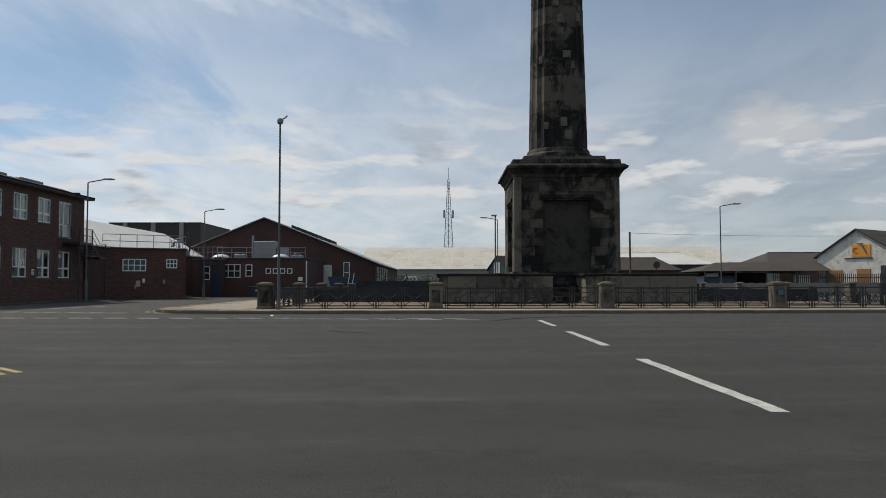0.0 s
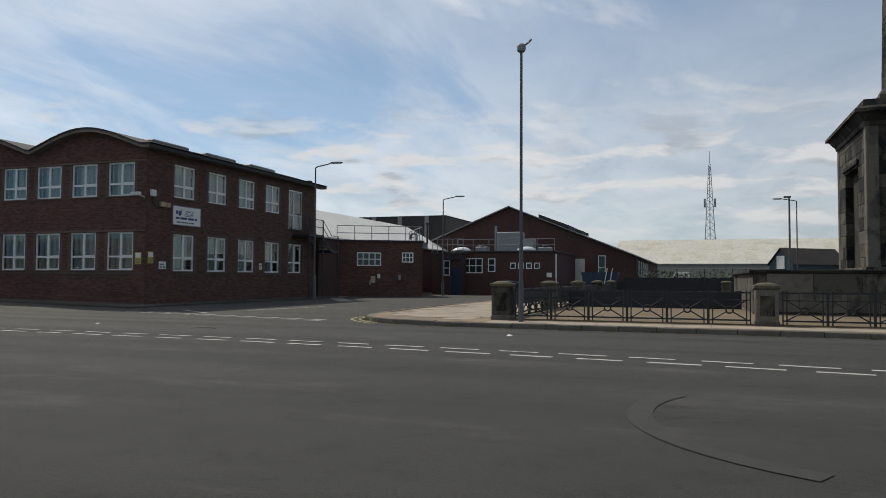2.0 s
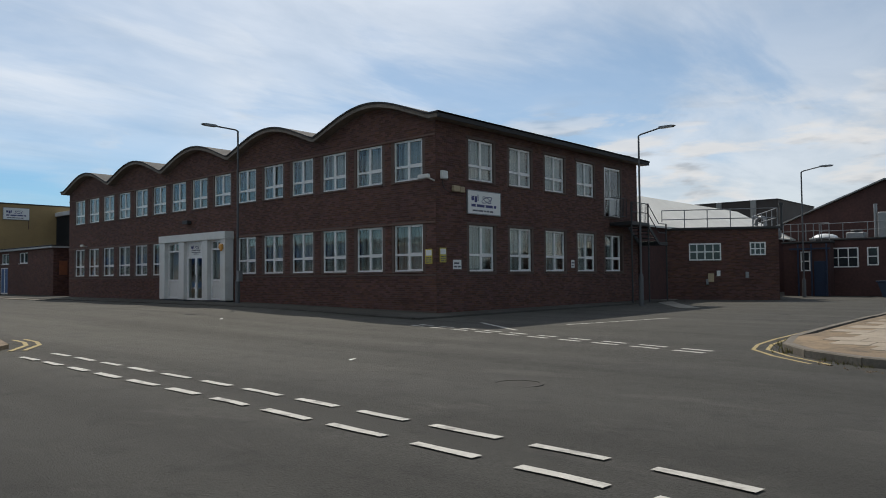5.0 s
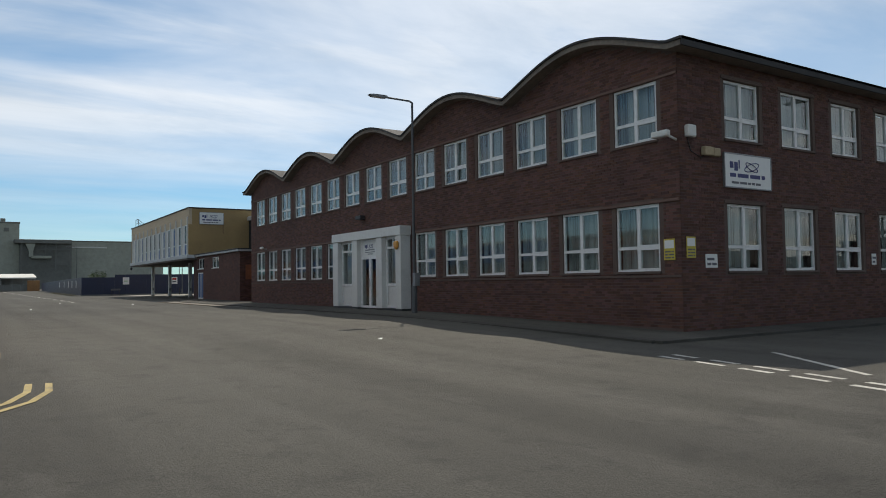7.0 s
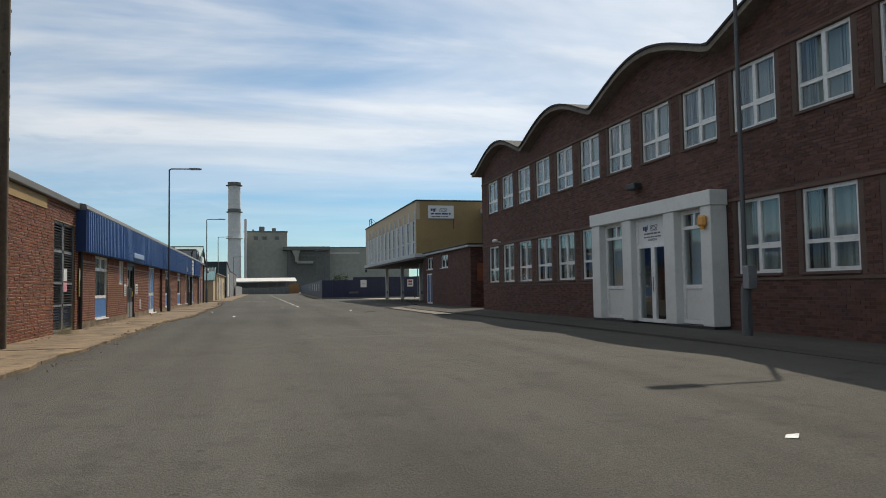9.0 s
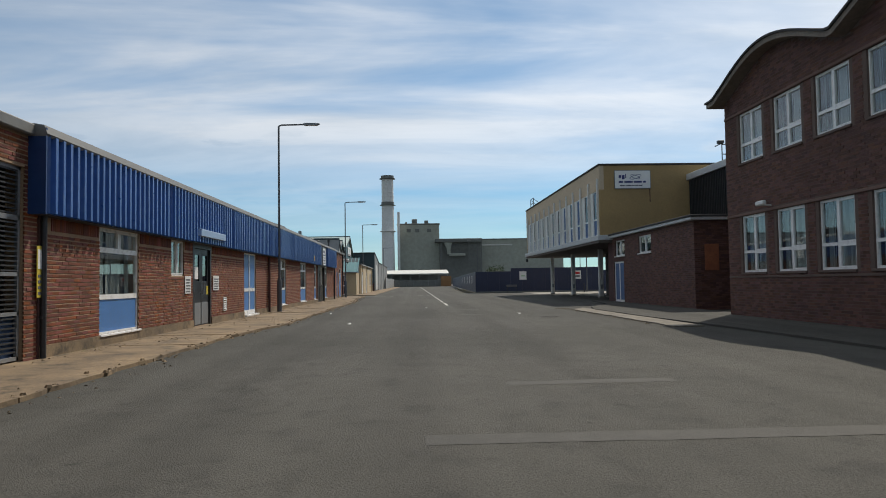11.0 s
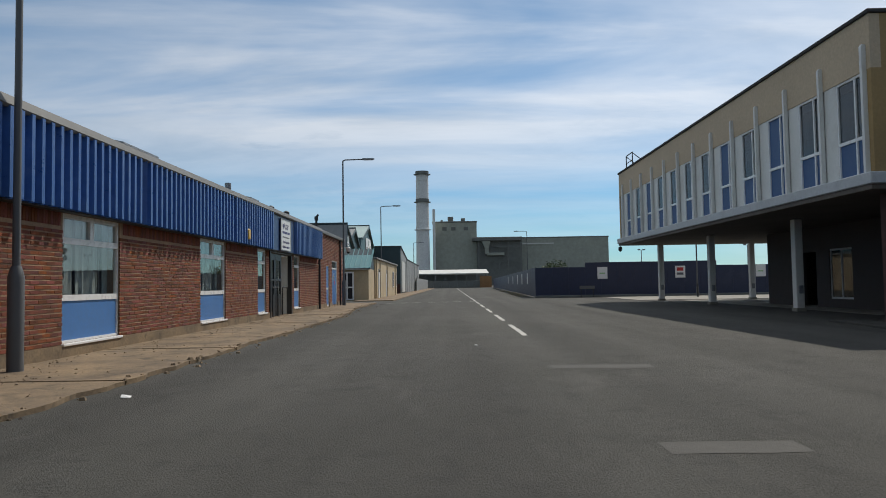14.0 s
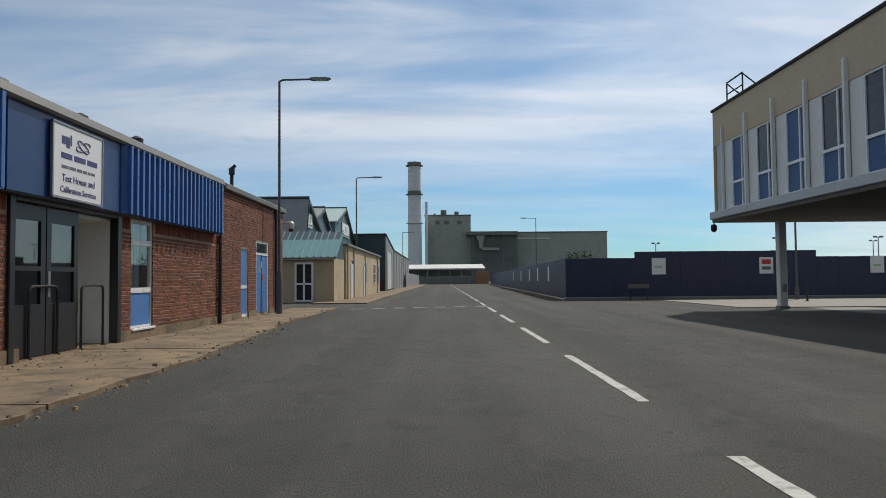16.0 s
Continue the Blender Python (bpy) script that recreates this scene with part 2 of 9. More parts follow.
def soot_stone(name, pale, mid, soot, sooty):
    """Old ashlar: pale stone, weathered stone and black soot in ragged patches that ignore the joints; blocks differ a little."""
    m = bpy.data.materials.new(name)
    m.use_nodes = True
    n, l = m.node_tree.nodes, m.node_tree.links
    bsdf = n["Principled BSDF"]
    bsdf.inputs["Specular IOR Level"].default_value = 0.3
    geo = n.new("ShaderNodeNewGeometry")

    def field(scale, detail, rough, stretch=(1, 1, 1), dist=0.0):
        mp, x = n.new("ShaderNodeMapping"), n.new("ShaderNodeTexNoise")
        mp.inputs["Scale"].default_value = stretch
        x.inputs["Scale"].default_value, x.inputs["Detail"].default_value, x.inputs["Roughness"].default_value, x.inputs["Distortion"].default_value = scale, detail, rough, dist
        l.new(geo.outputs["Position"], mp.inputs[0])
        l.new(mp.outputs[0], x.inputs["Vector"])
        return x.outputs["Fac"]

    def cut(src, lo, hi, a=0.0, b=1.0):
        x = n.new("ShaderNodeMapRange")
        x.inputs["From Min"].default_value, x.inputs["From Max"].default_value = lo, hi
        x.inputs["To Min"].default_value, x.inputs["To Max"].default_value = a, b
        l.new(src, x.inputs["Value"])
        return x.outputs[0]

    def blend(fac, a, b):
        x = n.new("ShaderNodeMix")
        x.data_type = "RGBA"
        l.new(fac, x.inputs["Factor"])
        for key, v in (("A", a), ("B", b)):
            if isinstance(v, tuple):
                x.inputs[key].default_value = (*v, 1)
            else:
                l.new(v, x.inputs[key])
        return x.outputs["Result"]

    def plus(a, b):
        x = n.new("ShaderNodeMath")
        x.operation = "ADD"
        l.new(a, x.inputs[0])
        l.new(b, x.inputs[1])
        return x.outputs[0]

    each = n.new("ShaderNodeObjectInfo").outputs["Random"]
    worn = blend(cut(plus(field(1.3, 6, 0.65), cut(each, 0, 1, -0.13, 0.13)), 0.44, 0.60), pale, mid)
    edge = 0.40 + 0.22 * (1 - sooty)
    black = cut(plus(field(0.8, 8, 0.72, (1, 1, 0.7), 0.8), cut(each, 0, 1, -0.07, 0.07)), edge, edge + 0.10)
    col = blend(black, worn, soot)
    grain = field(26, 5, 0.6)
    hsv = n.new("ShaderNodeHueSaturation")
    l.new(cut(grain, 0.3, 0.7, 0.72, 1.28), hsv.inputs["Value"])
    l.new(col, hsv.inputs["Color"])
    l.new(hsv.outputs[0], bsdf.inputs["Base Color"])
    l.new(cut(grain, 0.3, 0.7, 0.85, 0.98), bsdf.inputs["Roughness"])
    b = n.new("ShaderNodeBump")
    b.inputs["Strength"].default_value, b.inputs["Distance"].default_value = 0.6, 0.03
    l.new(plus(grain, field(5, 4, 0.6)), b.inputs["Height"])
    l.new(b.outputs[0], bsdf.inputs["Normal"])
    return m


ASPHALT = material("asphalt", (0.054, 0.053, 0.046), 0.93, streak=0.22, var=0.55, fine=55, coarse=0.16, bump=0.9, tint=(0.070, 0.068, 0.061), stain=(0.034, 0.033, 0.031), stain_amount=0.55, stain_scale=1.9, spec=0.35)
CONCRETE = material("concrete", (0.265, 0.189, 0.110), 0.9, var=0.3, fine=22, coarse=0.9, bump=0.4, tint=(0.13, 0.096, 0.064), stain=(0.07, 0.055, 0.038), stain_amount=0.95, stain_scale=1.9)
PALE_CONCRETE = material("pale_concrete", (0.26, 0.245, 0.21), 0.88, var=0.2, fine=18, coarse=0.7, bump=0.3, tint=(0.21, 0.197, 0.168), stain=(0.22, 0.21, 0.19), stain_amount=0.5, stain_scale=0.9)
WORN_EDGE = material("worn_concrete_edge", (0.20, 0.18, 0.145), 0.92, var=0.3, fine=20, coarse=0.9, bump=0.4, tint=(0.13, 0.115, 0.095), stain=(0.07, 0.064, 0.055), stain_amount=0.9, stain_scale=1.7)
KERB = material("kerb_stone", (0.165, 0.146, 0.115), 0.9, var=0.3, fine=25, coarse=1.5, bump=0.4, spread=0.12, islands=True)
PAVING = material("paving", (0.345, 0.295, 0.215), 0.92, var=0.25, fine=24, coarse=1.1, bump=0.4, tint=(0.255, 0.215, 0.158), spread=0.12, islands=True, stain=(0.13, 0.115, 0.095), stain_amount=0.6)
MORTAR_TAN = material("mortar_tan", (0.38, 0.255, 0.155), 0.95, var=0.3, fine=40, coarse=1.5, bump=0.3, tint=(0.27, 0.19, 0.13))
MORTAR_DARK = material("mortar_dark", (0.135, 0.095, 0.080), 0.95, var=0.25, fine=60, coarse=1.5, bump=0.4)
BRICK_RED = material("brick_red", (0.124, 0.060, 0.047), 0.9, var=0.35, fine=48, coarse=0.55, bump=0.5, tint=(0.094, 0.046, 0.039), spread=0.32, islands=True)
BRICK_RED_PIECE = material("brick_red_piece", (0.124, 0.060, 0.047), 0.9, var=0.35, fine=48, coarse=0.55, bump=0.5, tint=(0.094, 0.046, 0.039), spread=0.32, pieces=True)
BRICK_BROWN = material("brick_brown", (0.198, 0.050, 0.024), 0.9, var=0.42, fine=48, coarse=3.0, bump=0.5, tint=(0.125, 0.042, 0.026), spread=0.34, islands=True)
BRICK_BROWN_PIECE = material("brick_brown_piece", (0.198, 0.050, 0.024), 0.9, var=0.42, fine=48, coarse=3.0, bump=0.5, tint=(0.125, 0.042, 0.026), spread=0.34, pieces=True)
BAND = material("string_course_brown", (0.17, 0.105, 0.085), 0.9, var=0.25, fine=30, coarse=1.0, bump=0.3)
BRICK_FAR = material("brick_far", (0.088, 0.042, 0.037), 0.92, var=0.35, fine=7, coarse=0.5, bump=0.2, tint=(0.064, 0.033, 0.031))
WHITE = material("white_paint", (0.70, 0.70, 0.67), 0.45, var=0.05, fine=12, coarse=0.8, bump=0.05, stain=(0.55, 0.54, 0.5), stain_amount=0.4, stain_scale=1.6)
PLASTIC = material("white_plastic", (0.8, 0.8, 0.79), 0.3, var=0.04, fine=8, coarse=1.0, bump=0.0)
BLUE_CLAD = material("blue_cladding", (0.048, 0.132, 0.36), 0.34, var=0.14, fine=6, coarse=0.5, bump=0.0, tint=(0.038, 0.108, 0.31), stain=(0.12, 0.21, 0.42), stain_amount=0.4, stain_scale=1.2)
BLUE_FLAT = material("flat_blue_panel", (0.012, 0.045, 0.15), 0.4, var=0.1, fine=6, coarse=0.6, bump=0.0)
BLUE_PANEL = material("blue_panel", (0.075, 0.205, 0.48), 0.4, var=0.1, fine=10, coarse=1.0, bump=0.02)
BLUE_DARK = material("blue_panel_dark", (0.05, 0.11, 0.245), 0.6, var=0.03, fine=10, coarse=0.9, bump=0.0)
PALE_BLUE = material("pale_blue_metal", (0.30, 0.42, 0.60), 0.4, var=0.12, fine=10, coarse=1.0, bump=0.02)
GREY_METAL = material("grey_metal", (0.30, 0.31, 0.32), 0.5, 0.6, var=0.15, fine=14, coarse=1.0, bump=0.05)
FLASHING = material("grey_flashing", (0.165, 0.165, 0.155), 0.55, var=0.15, fine=10, coarse=0.6, bump=0.05)
DARK_METAL = material("dark_metal", (0.045, 0.047, 0.05), 0.5, 0.3, var=0.2, fine=20, coarse=1.5, bump=0.05)
BLACK_PAINT = material("black_paint", (0.016, 0.016, 0.018), 0.4, var=0.2, fine=20, coarse=1.5, bump=0.05)
POLE_GREY = material("pole_grey", (0.10, 0.105, 0.11), 0.6, 0.0, var=0.06, fine=6, coarse=1.2, bump=0.0)
TAN_RENDER = material("tan_render", (0.40, 0.275, 0.125), 0.9, var=0.12, fine=14, coarse=0.35, bump=0.15, tint=(0.34, 0.235, 0.11), stain=(0.27, 0.18, 0.09), stain_amount=0.35, stain_scale=0.6)
TAN_FASCIA = material("tan_fascia", (0.56, 0.45, 0.32), 0.9, var=0.12, fine=14, coarse=0.35, bump=0.15)
CREAM = material("cream_render", (0.50, 0.40, 0.26), 0.9, var=0.15, fine=10, coarse=0.5, bump=0.15, stain=(0.30, 0.24, 0.16), stain_amount=0.4)
FELT = material("roof_felt", (0.05, 0.05, 0.052), 0.9, var=0.25, fine=20, coarse=0.7, bump=0.3)
SHELL = material("shell_concrete", (0.23, 0.195, 0.165), 0.9, var=0.25, fine=10, coarse=0.6, bump=0.2, stain=(0.12, 0.105, 0.09), stain_amount=0.6, stain_scale=1.4)
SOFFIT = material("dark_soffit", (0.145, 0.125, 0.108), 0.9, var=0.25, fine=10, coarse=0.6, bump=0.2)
STONE = soot_stone("weathered_stone", (0.100, 0.088, 0.070), (0.046, 0.041, 0.034), (0.0105, 0.010, 0.0095), 0.62)
STONE_PALE = soot_stone("pale_stone", (0.150, 0.135, 0.112), (0.085, 0.077, 0.065), (0.018, 0.017, 0.016), 0.30)
STONE_COPING = soot_stone("soot_and_shade_stone", (0.050, 0.046, 0.038), (0.026, 0.024, 0.021), (0.010, 0.0098, 0.0095), 0.6)
STONE_CAP = material("lichen_stone", (0.115, 0.102, 0.06), 0.95, var=0.35, fine=18, coarse=1.5, bump=0.5, tint=(0.075, 0.067, 0.043), stain=(0.06, 0.055, 0.04), stain_amount=0.8, stain_scale=1.6)
GRAVEL = material("dry_gravel", (0.17, 0.125, 0.075), 0.95, var=0.3, fine=30, coarse=0.5, bump=0.5)
MARKING = material("road_paint", (0.52, 0.51, 0.47), 0.8, var=0.2, fine=40, coarse=3.0, bump=0.3, stain=(0.17, 0.165, 0.155), stain_amount=0.9, stain_scale=5.0)
WORN_MARKING = material("worn_road_paint", (0.059, 0.056, 0.049), 0.85, var=0.3, fine=40, coarse=3.0, bump=0.3, stain=(0.050, 0.048, 0.043), stain_amount=1.0, stain_scale=3.0)
YELLOW_MARK = material("yellow_road_paint", (0.42, 0.33, 0.14), 0.85, var=0.25, fine=40, coarse=3.0, bump=0.3, stain=(0.16, 0.15, 0.12), stain_amount=0.9, stain_scale=4.0)
TEAL_SHEET = material("teal_sheet", (0.10, 0.27, 0.29), 0.45, var=0.15, fine=6, coarse=0.4, bump=0.03)
TEAL_MID = material("mid_teal_sheet", (0.075, 0.15, 0.165), 0.5, var=0.15, fine=4, coarse=0.3, bump=0.03)
TEAL_DARK = material("dark_teal_sheet", (0.032, 0.062, 0.075), 0.5, var=0.15, fine=4, coarse=0.3, bump=0.03)
PALE_TEAL = material("pale_teal_sheet", (0.36, 0.47, 0.45), 0.5, var=0.12, fine=4, coarse=0.4, bump=0.03)
IRON = material("rusty_iron", (0.05, 0.047, 0.043), 0.85, var=0.3, fine=30, coarse=3.0, bump=0.3, spec=0.25)
GREY_SHEET = material("grey_sheet", (0.27, 0.275, 0.27), 0.55, var=0.12, fine=3, coarse=0.2, bump=0.03)
PALE_SHEET = material("pale_sheet", (0.62, 0.62, 0.58), 0.6, var=0.12, fine=3, coarse=0.3, bump=0.03)
STATION_GREY = material("station_sheet", (0.36, 0.372, 0.315), 0.8, var=0.15, fine=0.5, coarse=0.05, bump=0.05)
STATION_DARK = material("station_dark", (0.18, 0.185, 0.17), 0.8, var=0.2, fine=0.5, coarse=0.05, bump=0.05)
CHIMNEY_GREY = material("chimney_concrete", (0.76, 0.76, 0.74), 0.8, var=0.15, fine=1.2, coarse=0.1, bump=0.1)
ASBESTOS = material("old_cement_roof", (0.55, 0.53, 0.46), 0.85, var=0.2, fine=2.0, coarse=0.25, bump=0.2, tint=(0.50, 0.485, 0.43), stain=(0.36, 0.32, 0.24), stain_amount=0.6, stain_scale=0.3)
BROWN_ROOF = material("brown_roof_tiles", (0.06, 0.049, 0.041), 0.95, var=0.25, fine=6, coarse=0.4, bump=0.3)
WHITEWASH = material("whitewashed_brick", (0.66, 0.65, 0.60), 0.9, var=0.2, fine=9, coarse=0.8, bump=0.4, stain=(0.33, 0.27, 0.22), stain_amount=0.8, stain_scale=2.2)
PANEL_GREY = material("pale_grey_panel", (0.50, 0.52, 0.53), 0.6, var=0.1, fine=10, coarse=0.8, bump=0.05, stain=(0.36, 0.36, 0.35), stain_amount=0.5, stain_scale=1.2)
DARK_BROWN_SHEET = material("dark_brown_sheet", (0.05, 0.04, 0.037), 0.7, var=0.2, fine=4, coarse=0.4, bump=0.05)
NAVY = material("navy_hoarding", (0.018, 0.024, 0.07), 0.5, var=0.2, fine=8, coarse=0.5, bump=0.05, spread=0.15, islands=True, stain=(0.055, 0.06, 0.11), stain_amount=0.35)
NETTING = material("dark_netting", (0.032, 0.036, 0.042), 0.9, var=0.25, fine=60, coarse=1.0, bump=0.3)
SIGN_WHITE = material("sign_white", (0.78, 0.78, 0.76), 0.4, var=0.03, fine=5, coarse=0.6, bump=0.0)
SIGN_YELLOW = material("sign_yellow", (0.58, 0.46, 0.06), 0.45, var=0.05, fine=5, coarse=1.0, bump=0.0)
SIGN_ORANGE = material("sign_orange", (0.75, 0.30, 0.03), 0.45, var=0.15, fine=5, coarse=1.0, bump=0.0)
YELLOWED = material("yellowed_sheet", (0.54, 0.505, 0.42), 0.7, var=0.2, fine=3, coarse=0.5, bump=0.03)
ALARM_YELLOW = material("alarm_yellow", (0.72, 0.46, 0.10), 0.45, var=0.08, fine=5, coarse=1.0, bump=0.0)
SIGN_RED = material("sign_red", (0.50, 0.03, 0.03), 0.45, var=0.05, fine=5, coarse=1.0, bump=0.0)
SIGN_PINK = material("sign_pink", (0.75, 0.33, 0.38), 0.45, var=0.05, fine=5, coarse=1.0, bump=0.0)
INK_NAVY = material("ink_navy", (0.045, 0.05, 0.17), 0.5, var=0.03, bump=0.0)
INK_GREY = material("ink_grey", (0.12, 0.12, 0.14), 0.5, var=0.03, bump=0.0)
ORANGE = material("orange_box", (0.70, 0.33, 0.06), 0.45, var=0.08, fine=6, coarse=1.0, bump=0.02)
GREEN_INK = material("ink_green", (0.35, 0.55, 0.30), 0.6, var=0.03, bump=0.0)
ROOM = material("room_dark", (0.34, 0.33, 0.31), 0.9, var=0.2, fine=4, coarse=0.6, bump=0.0)
GLOW_ORANGE = material("orange_glow_on_brick", (0.30, 0.105, 0.045), 0.7, var=0.25, fine=14, coarse=3.0, bump=0.05, tint=(0.22, 0.075, 0.036))
BLIND = material("blind_fabric", (0.42, 0.45, 0.44), 0.85, var=0.08, fine=20, coarse=1.2, bump=0.05, spread=0.12, islands=True)
LEAF = material("leaf_green", (0.06, 0.095, 0.03), 0.7, var=0.35, fine=6, coarse=1.0, bump=0.1, spread=0.4, islands=True)
DRY_GRASS = material("dry_grass", (0.17, 0.15, 0.06), 0.9, var=0.35, fine=6, coarse=1.0, bump=0.1, spread=0.4, islands=True)
BARK = material("bark", (0.12, 0.09, 0.06), 0.95, var=0.3, fine=14, coarse=2.0, bump=0.5)
DEBRIS = material("litter_brown", (0.17, 0.125, 0.08), 0.95, var=0.35, fine=14, coarse=2.0, bump=0.4, spread=0.4, islands=True)
BLUE_PIPE = material("blue_pipe_paint", (0.016, 0.032, 0.07), 0.45, var=0.15, fine=10, coarse=1.0, bump=0.03)
ORANGE_GATE = material("orange_timber", (0.33, 0.17, 0.07), 0.8, var=0.2, fine=8, coarse=1.0, bump=0.2)
LAMP_GREY = material("lamp_head_grey", (0.22, 0.23, 0.24), 0.45, 0.3, var=0.1, fine=10, coarse=1.0, bump=0.02)
GLASS = glass_material("window_glass")
GREY_GLASS = glass_material("grey_window_glass", (0.50, 0.53, 0.55), 0.34)
DOME = material("dome_plastic", (0.72, 0.74, 0.74), 0.25, var=0.05, fine=8, coarse=1.0, bump=0.0)


# ---- mesh helpers ----
def smooth01(x):
    x = max(0.0, min(1.0, x))
    return x * x * (3 - 2 * x)


def ground_z(x, y):
    """The road falls a little towards the monument's corner of the crossing."""
    return -0.22 * smooth01((y - 20) / 9) * smooth01((x + 30) / 12)


class Geo:
    """Collects vertices and faces in world coordinates."""

    def __init__(self):
        self.v, self.f = [], []

    def add(self, verts, faces):
        k = len(self.v)
        self.v.extend(verts)
        self.f.extend(tuple(i + k for i in f) for f in faces)
        return self

    def box(self, x0, x1, y0, y1, z0, z1):
        x0, x1, y0, y1, z0, z1 = min(x0, x1), max(x0, x1), min(y0, y1), max(y0, y1), min(z0, z1), max(z0, z1)
        return self.add([(x0, y0, z0), (x1, y0, z0), (x1, y1, z0), (x0, y1, z0), (x0, y0, z1), (x1, y0, z1), (x1, y1, z1), (x0, y1, z1)],
                        [(3, 2, 1, 0), (4, 5, 6, 7), (0, 1, 5, 4), (1, 2, 6, 5), (2, 3, 7, 6), (3, 0, 4, 7)])

    def cbox(self, x0, x1, y0, y1, z0, z1, c=0.01):
        """A box with chamfered edges."""
        x0, x1, y0, y1, z0, z1 = min(x0, x1), max(x0, x1), min(y0, y1), max(y0, y1), min(z0, z1), max(z0, z1)
        c = min(c, (x1 - x0) * 0.4, (y1 - y0) * 0.4, (z1 - z0) * 0.4)
        bm = bmesh.new()
        bmesh.ops.create_cube(bm, size=1.0)
        for vert in bm.verts:
            vert.co = Vector(((x0 + x1) / 2 + vert.co.x * (x1 - x0), (y0 + y1) / 2 + vert.co.y * (y1 - y0), (z0 + z1) / 2 + vert.co.z * (z1 - z0)))
        bmesh.ops.bevel(bm, geom=bm.edges[:], offset=c, segments=1, affect="EDGES")
        self.take(bm)
        return self

    def take(self, bm):
        bm.verts.index_update()
        self.add([tuple(v.co) for v in bm.verts], [tuple(v.index for v in f.verts) for f in bm.faces])
        bm.free()

    def tube(self, a, b, r0, r1=None, n=10, caps=True):
        a, b = Vector(a), Vector(b)
        r1 = r0 if r1 is None else r1
        d = (b - a).normalized()
        side = d.cross(Vector((0, 0, 1)) if abs(d.z) < 0.9 else Vector((1, 0, 0))).normalized()
        other = d.cross(side)
        vs = []
        for p, r in ((a, r0), (b, r1)):
            for i in range(n):
                w = 2 * math.pi * i / n
                vs.append(tuple(p + (side * math.cos(w) + other * math.sin(w)) * r))
        fs = [(i, (i + 1) % n, n + (i + 1) % n, n + i) for i in range(n)]
        if caps:
            fs += [tuple(range(n - 1, -1, -1)), tuple(range(n, 2 * n))]
        return self.add(vs, fs)

    def path(self, pts, r, n=8):
        """A round bar swept along points; closed when the last point is the first."""
        p = [Vector(q) for q in pts]
        closed = (p[0] - p[-1]).length < 1e-6
        if closed:
            p = p[:-1]
        m, vs = len(p), []
        ref = None
        for i in range(m):
            a = p[(i - 1) % m] if closed or i else p[i]
            b = p[(i + 1) % m] if closed or i < m - 1 else p[i]
            d = (b - a).normalized()
            if ref is None:
                ref = d.cross(Vector((0, 0, 1)) if abs(d.z) < 0.9 else Vector((1, 0, 0))).normalized()
            side = (ref - d * ref.dot(d)).normalized()
            ref, other = side, d.cross(side)
            for k in range(n):
                w = 2 * math.pi * k / n
                vs.append(tuple(p[i] + (side * math.cos(w) + other * math.sin(w)) * r))
        fs = [(i * n + k, i * n + (k + 1) % n, ((i + 1) % m) * n + (k + 1) % n, ((i + 1) % m) * n + k) for i in range(m if closed else m - 1) for k in range(n)]
        if not closed:
            fs += [tuple(range(n - 1, -1, -1)), tuple(range((m - 1) * n, m * n))]
        return self.add(vs, fs)

    def lathe(self, x, y, rings, n=24):
        """rings: (radius, z) from below to above."""
        vs = [(x + r * math.cos(2 * math.pi * i / n), y + r * math.sin(2 * math.pi * i / n), z) for r, z in rings for i in range(n)]
        fs = [(k * n + i, k * n + (i + 1) % n, (k + 1) * n + (i + 1) % n, (k + 1) * n + i) for k in range(len(rings) - 1) for i in range(n)]
        fs += [tuple(range(n - 1, -1, -1)), tuple(range((len(rings) - 1) * n, len(rings) * n))]
        return self.add(vs, fs)

    def prism(self, poly, axis, a, b):
        """A closed outline, drawn out along an axis from a to b. For x the outline is (y, z), for y it is (x, z), for z it is (x, y)."""
        def at(p, w):
            return {"x": (w, p[0], p[1]), "y": (p[0], w, p[1]), "z": (p[0], p[1], w)}[axis]
        n = len(poly)
        vs = [at(p, a) for p in poly] + [at(p, b) for p in poly]
        fs = [(i, (i + 1) % n, n + (i + 1) % n, n + i) for i in range(n)] + [tuple(range(n - 1, -1, -1)), tuple(range(n, 2 * n))]
        return self.add(vs, fs)

    def slab(self, quad, thick):
        """A flat or leaning plate on four corners, thickened downwards."""
        lower = [(x, y, z - thick) for x, y, z in quad]
        return self.add(list(quad) + lower, [(0, 1, 2, 3), (7, 6, 5, 4), (0, 4, 5, 1), (1, 5, 6, 2), (2, 6, 7, 3), (3, 7, 4, 0)])

    def moved(self, m):
        self.v = [tuple(m @ Vector(p)) for p in self.v]
        return self


def origin(ob):
    o = Vector((0, 0, 0))
    while ob:
        o, ob = o + ob.location, ob.parent
    return o


def mesh_of(name, geo, mat, shift=(0, 0, 0), smooth=False):
    me = bpy.data.meshes.new(name)
    sx, sy, sz = shift
    me.from_pydata([(x - sx, y - sy, z - sz) for x, y, z in geo.v], [], geo.f)
    if mat:
        me.materials.append(mat)
    bm = bmesh.new()
    bm.from_mesh(me)
    bmesh.ops.recalc_face_normals(bm, faces=bm.faces[:])
    if smooth:
        for f in bm.faces:
            f.smooth = len(f.verts) < 5
        for e in bm.edges:
            e.smooth = len(e.link_faces) == 2 and e.calc_face_angle(0) < 0.7
    bm.to_mesh(me)
    bm.free()
    return me


def thing(name, x, y, z, label, category, group="", kind=""):
    """An Empty at the base of a thing."""
    ob = new(name)
    ob.location = (x, y, z)
    return tagged(ob, label, category, group, kind)


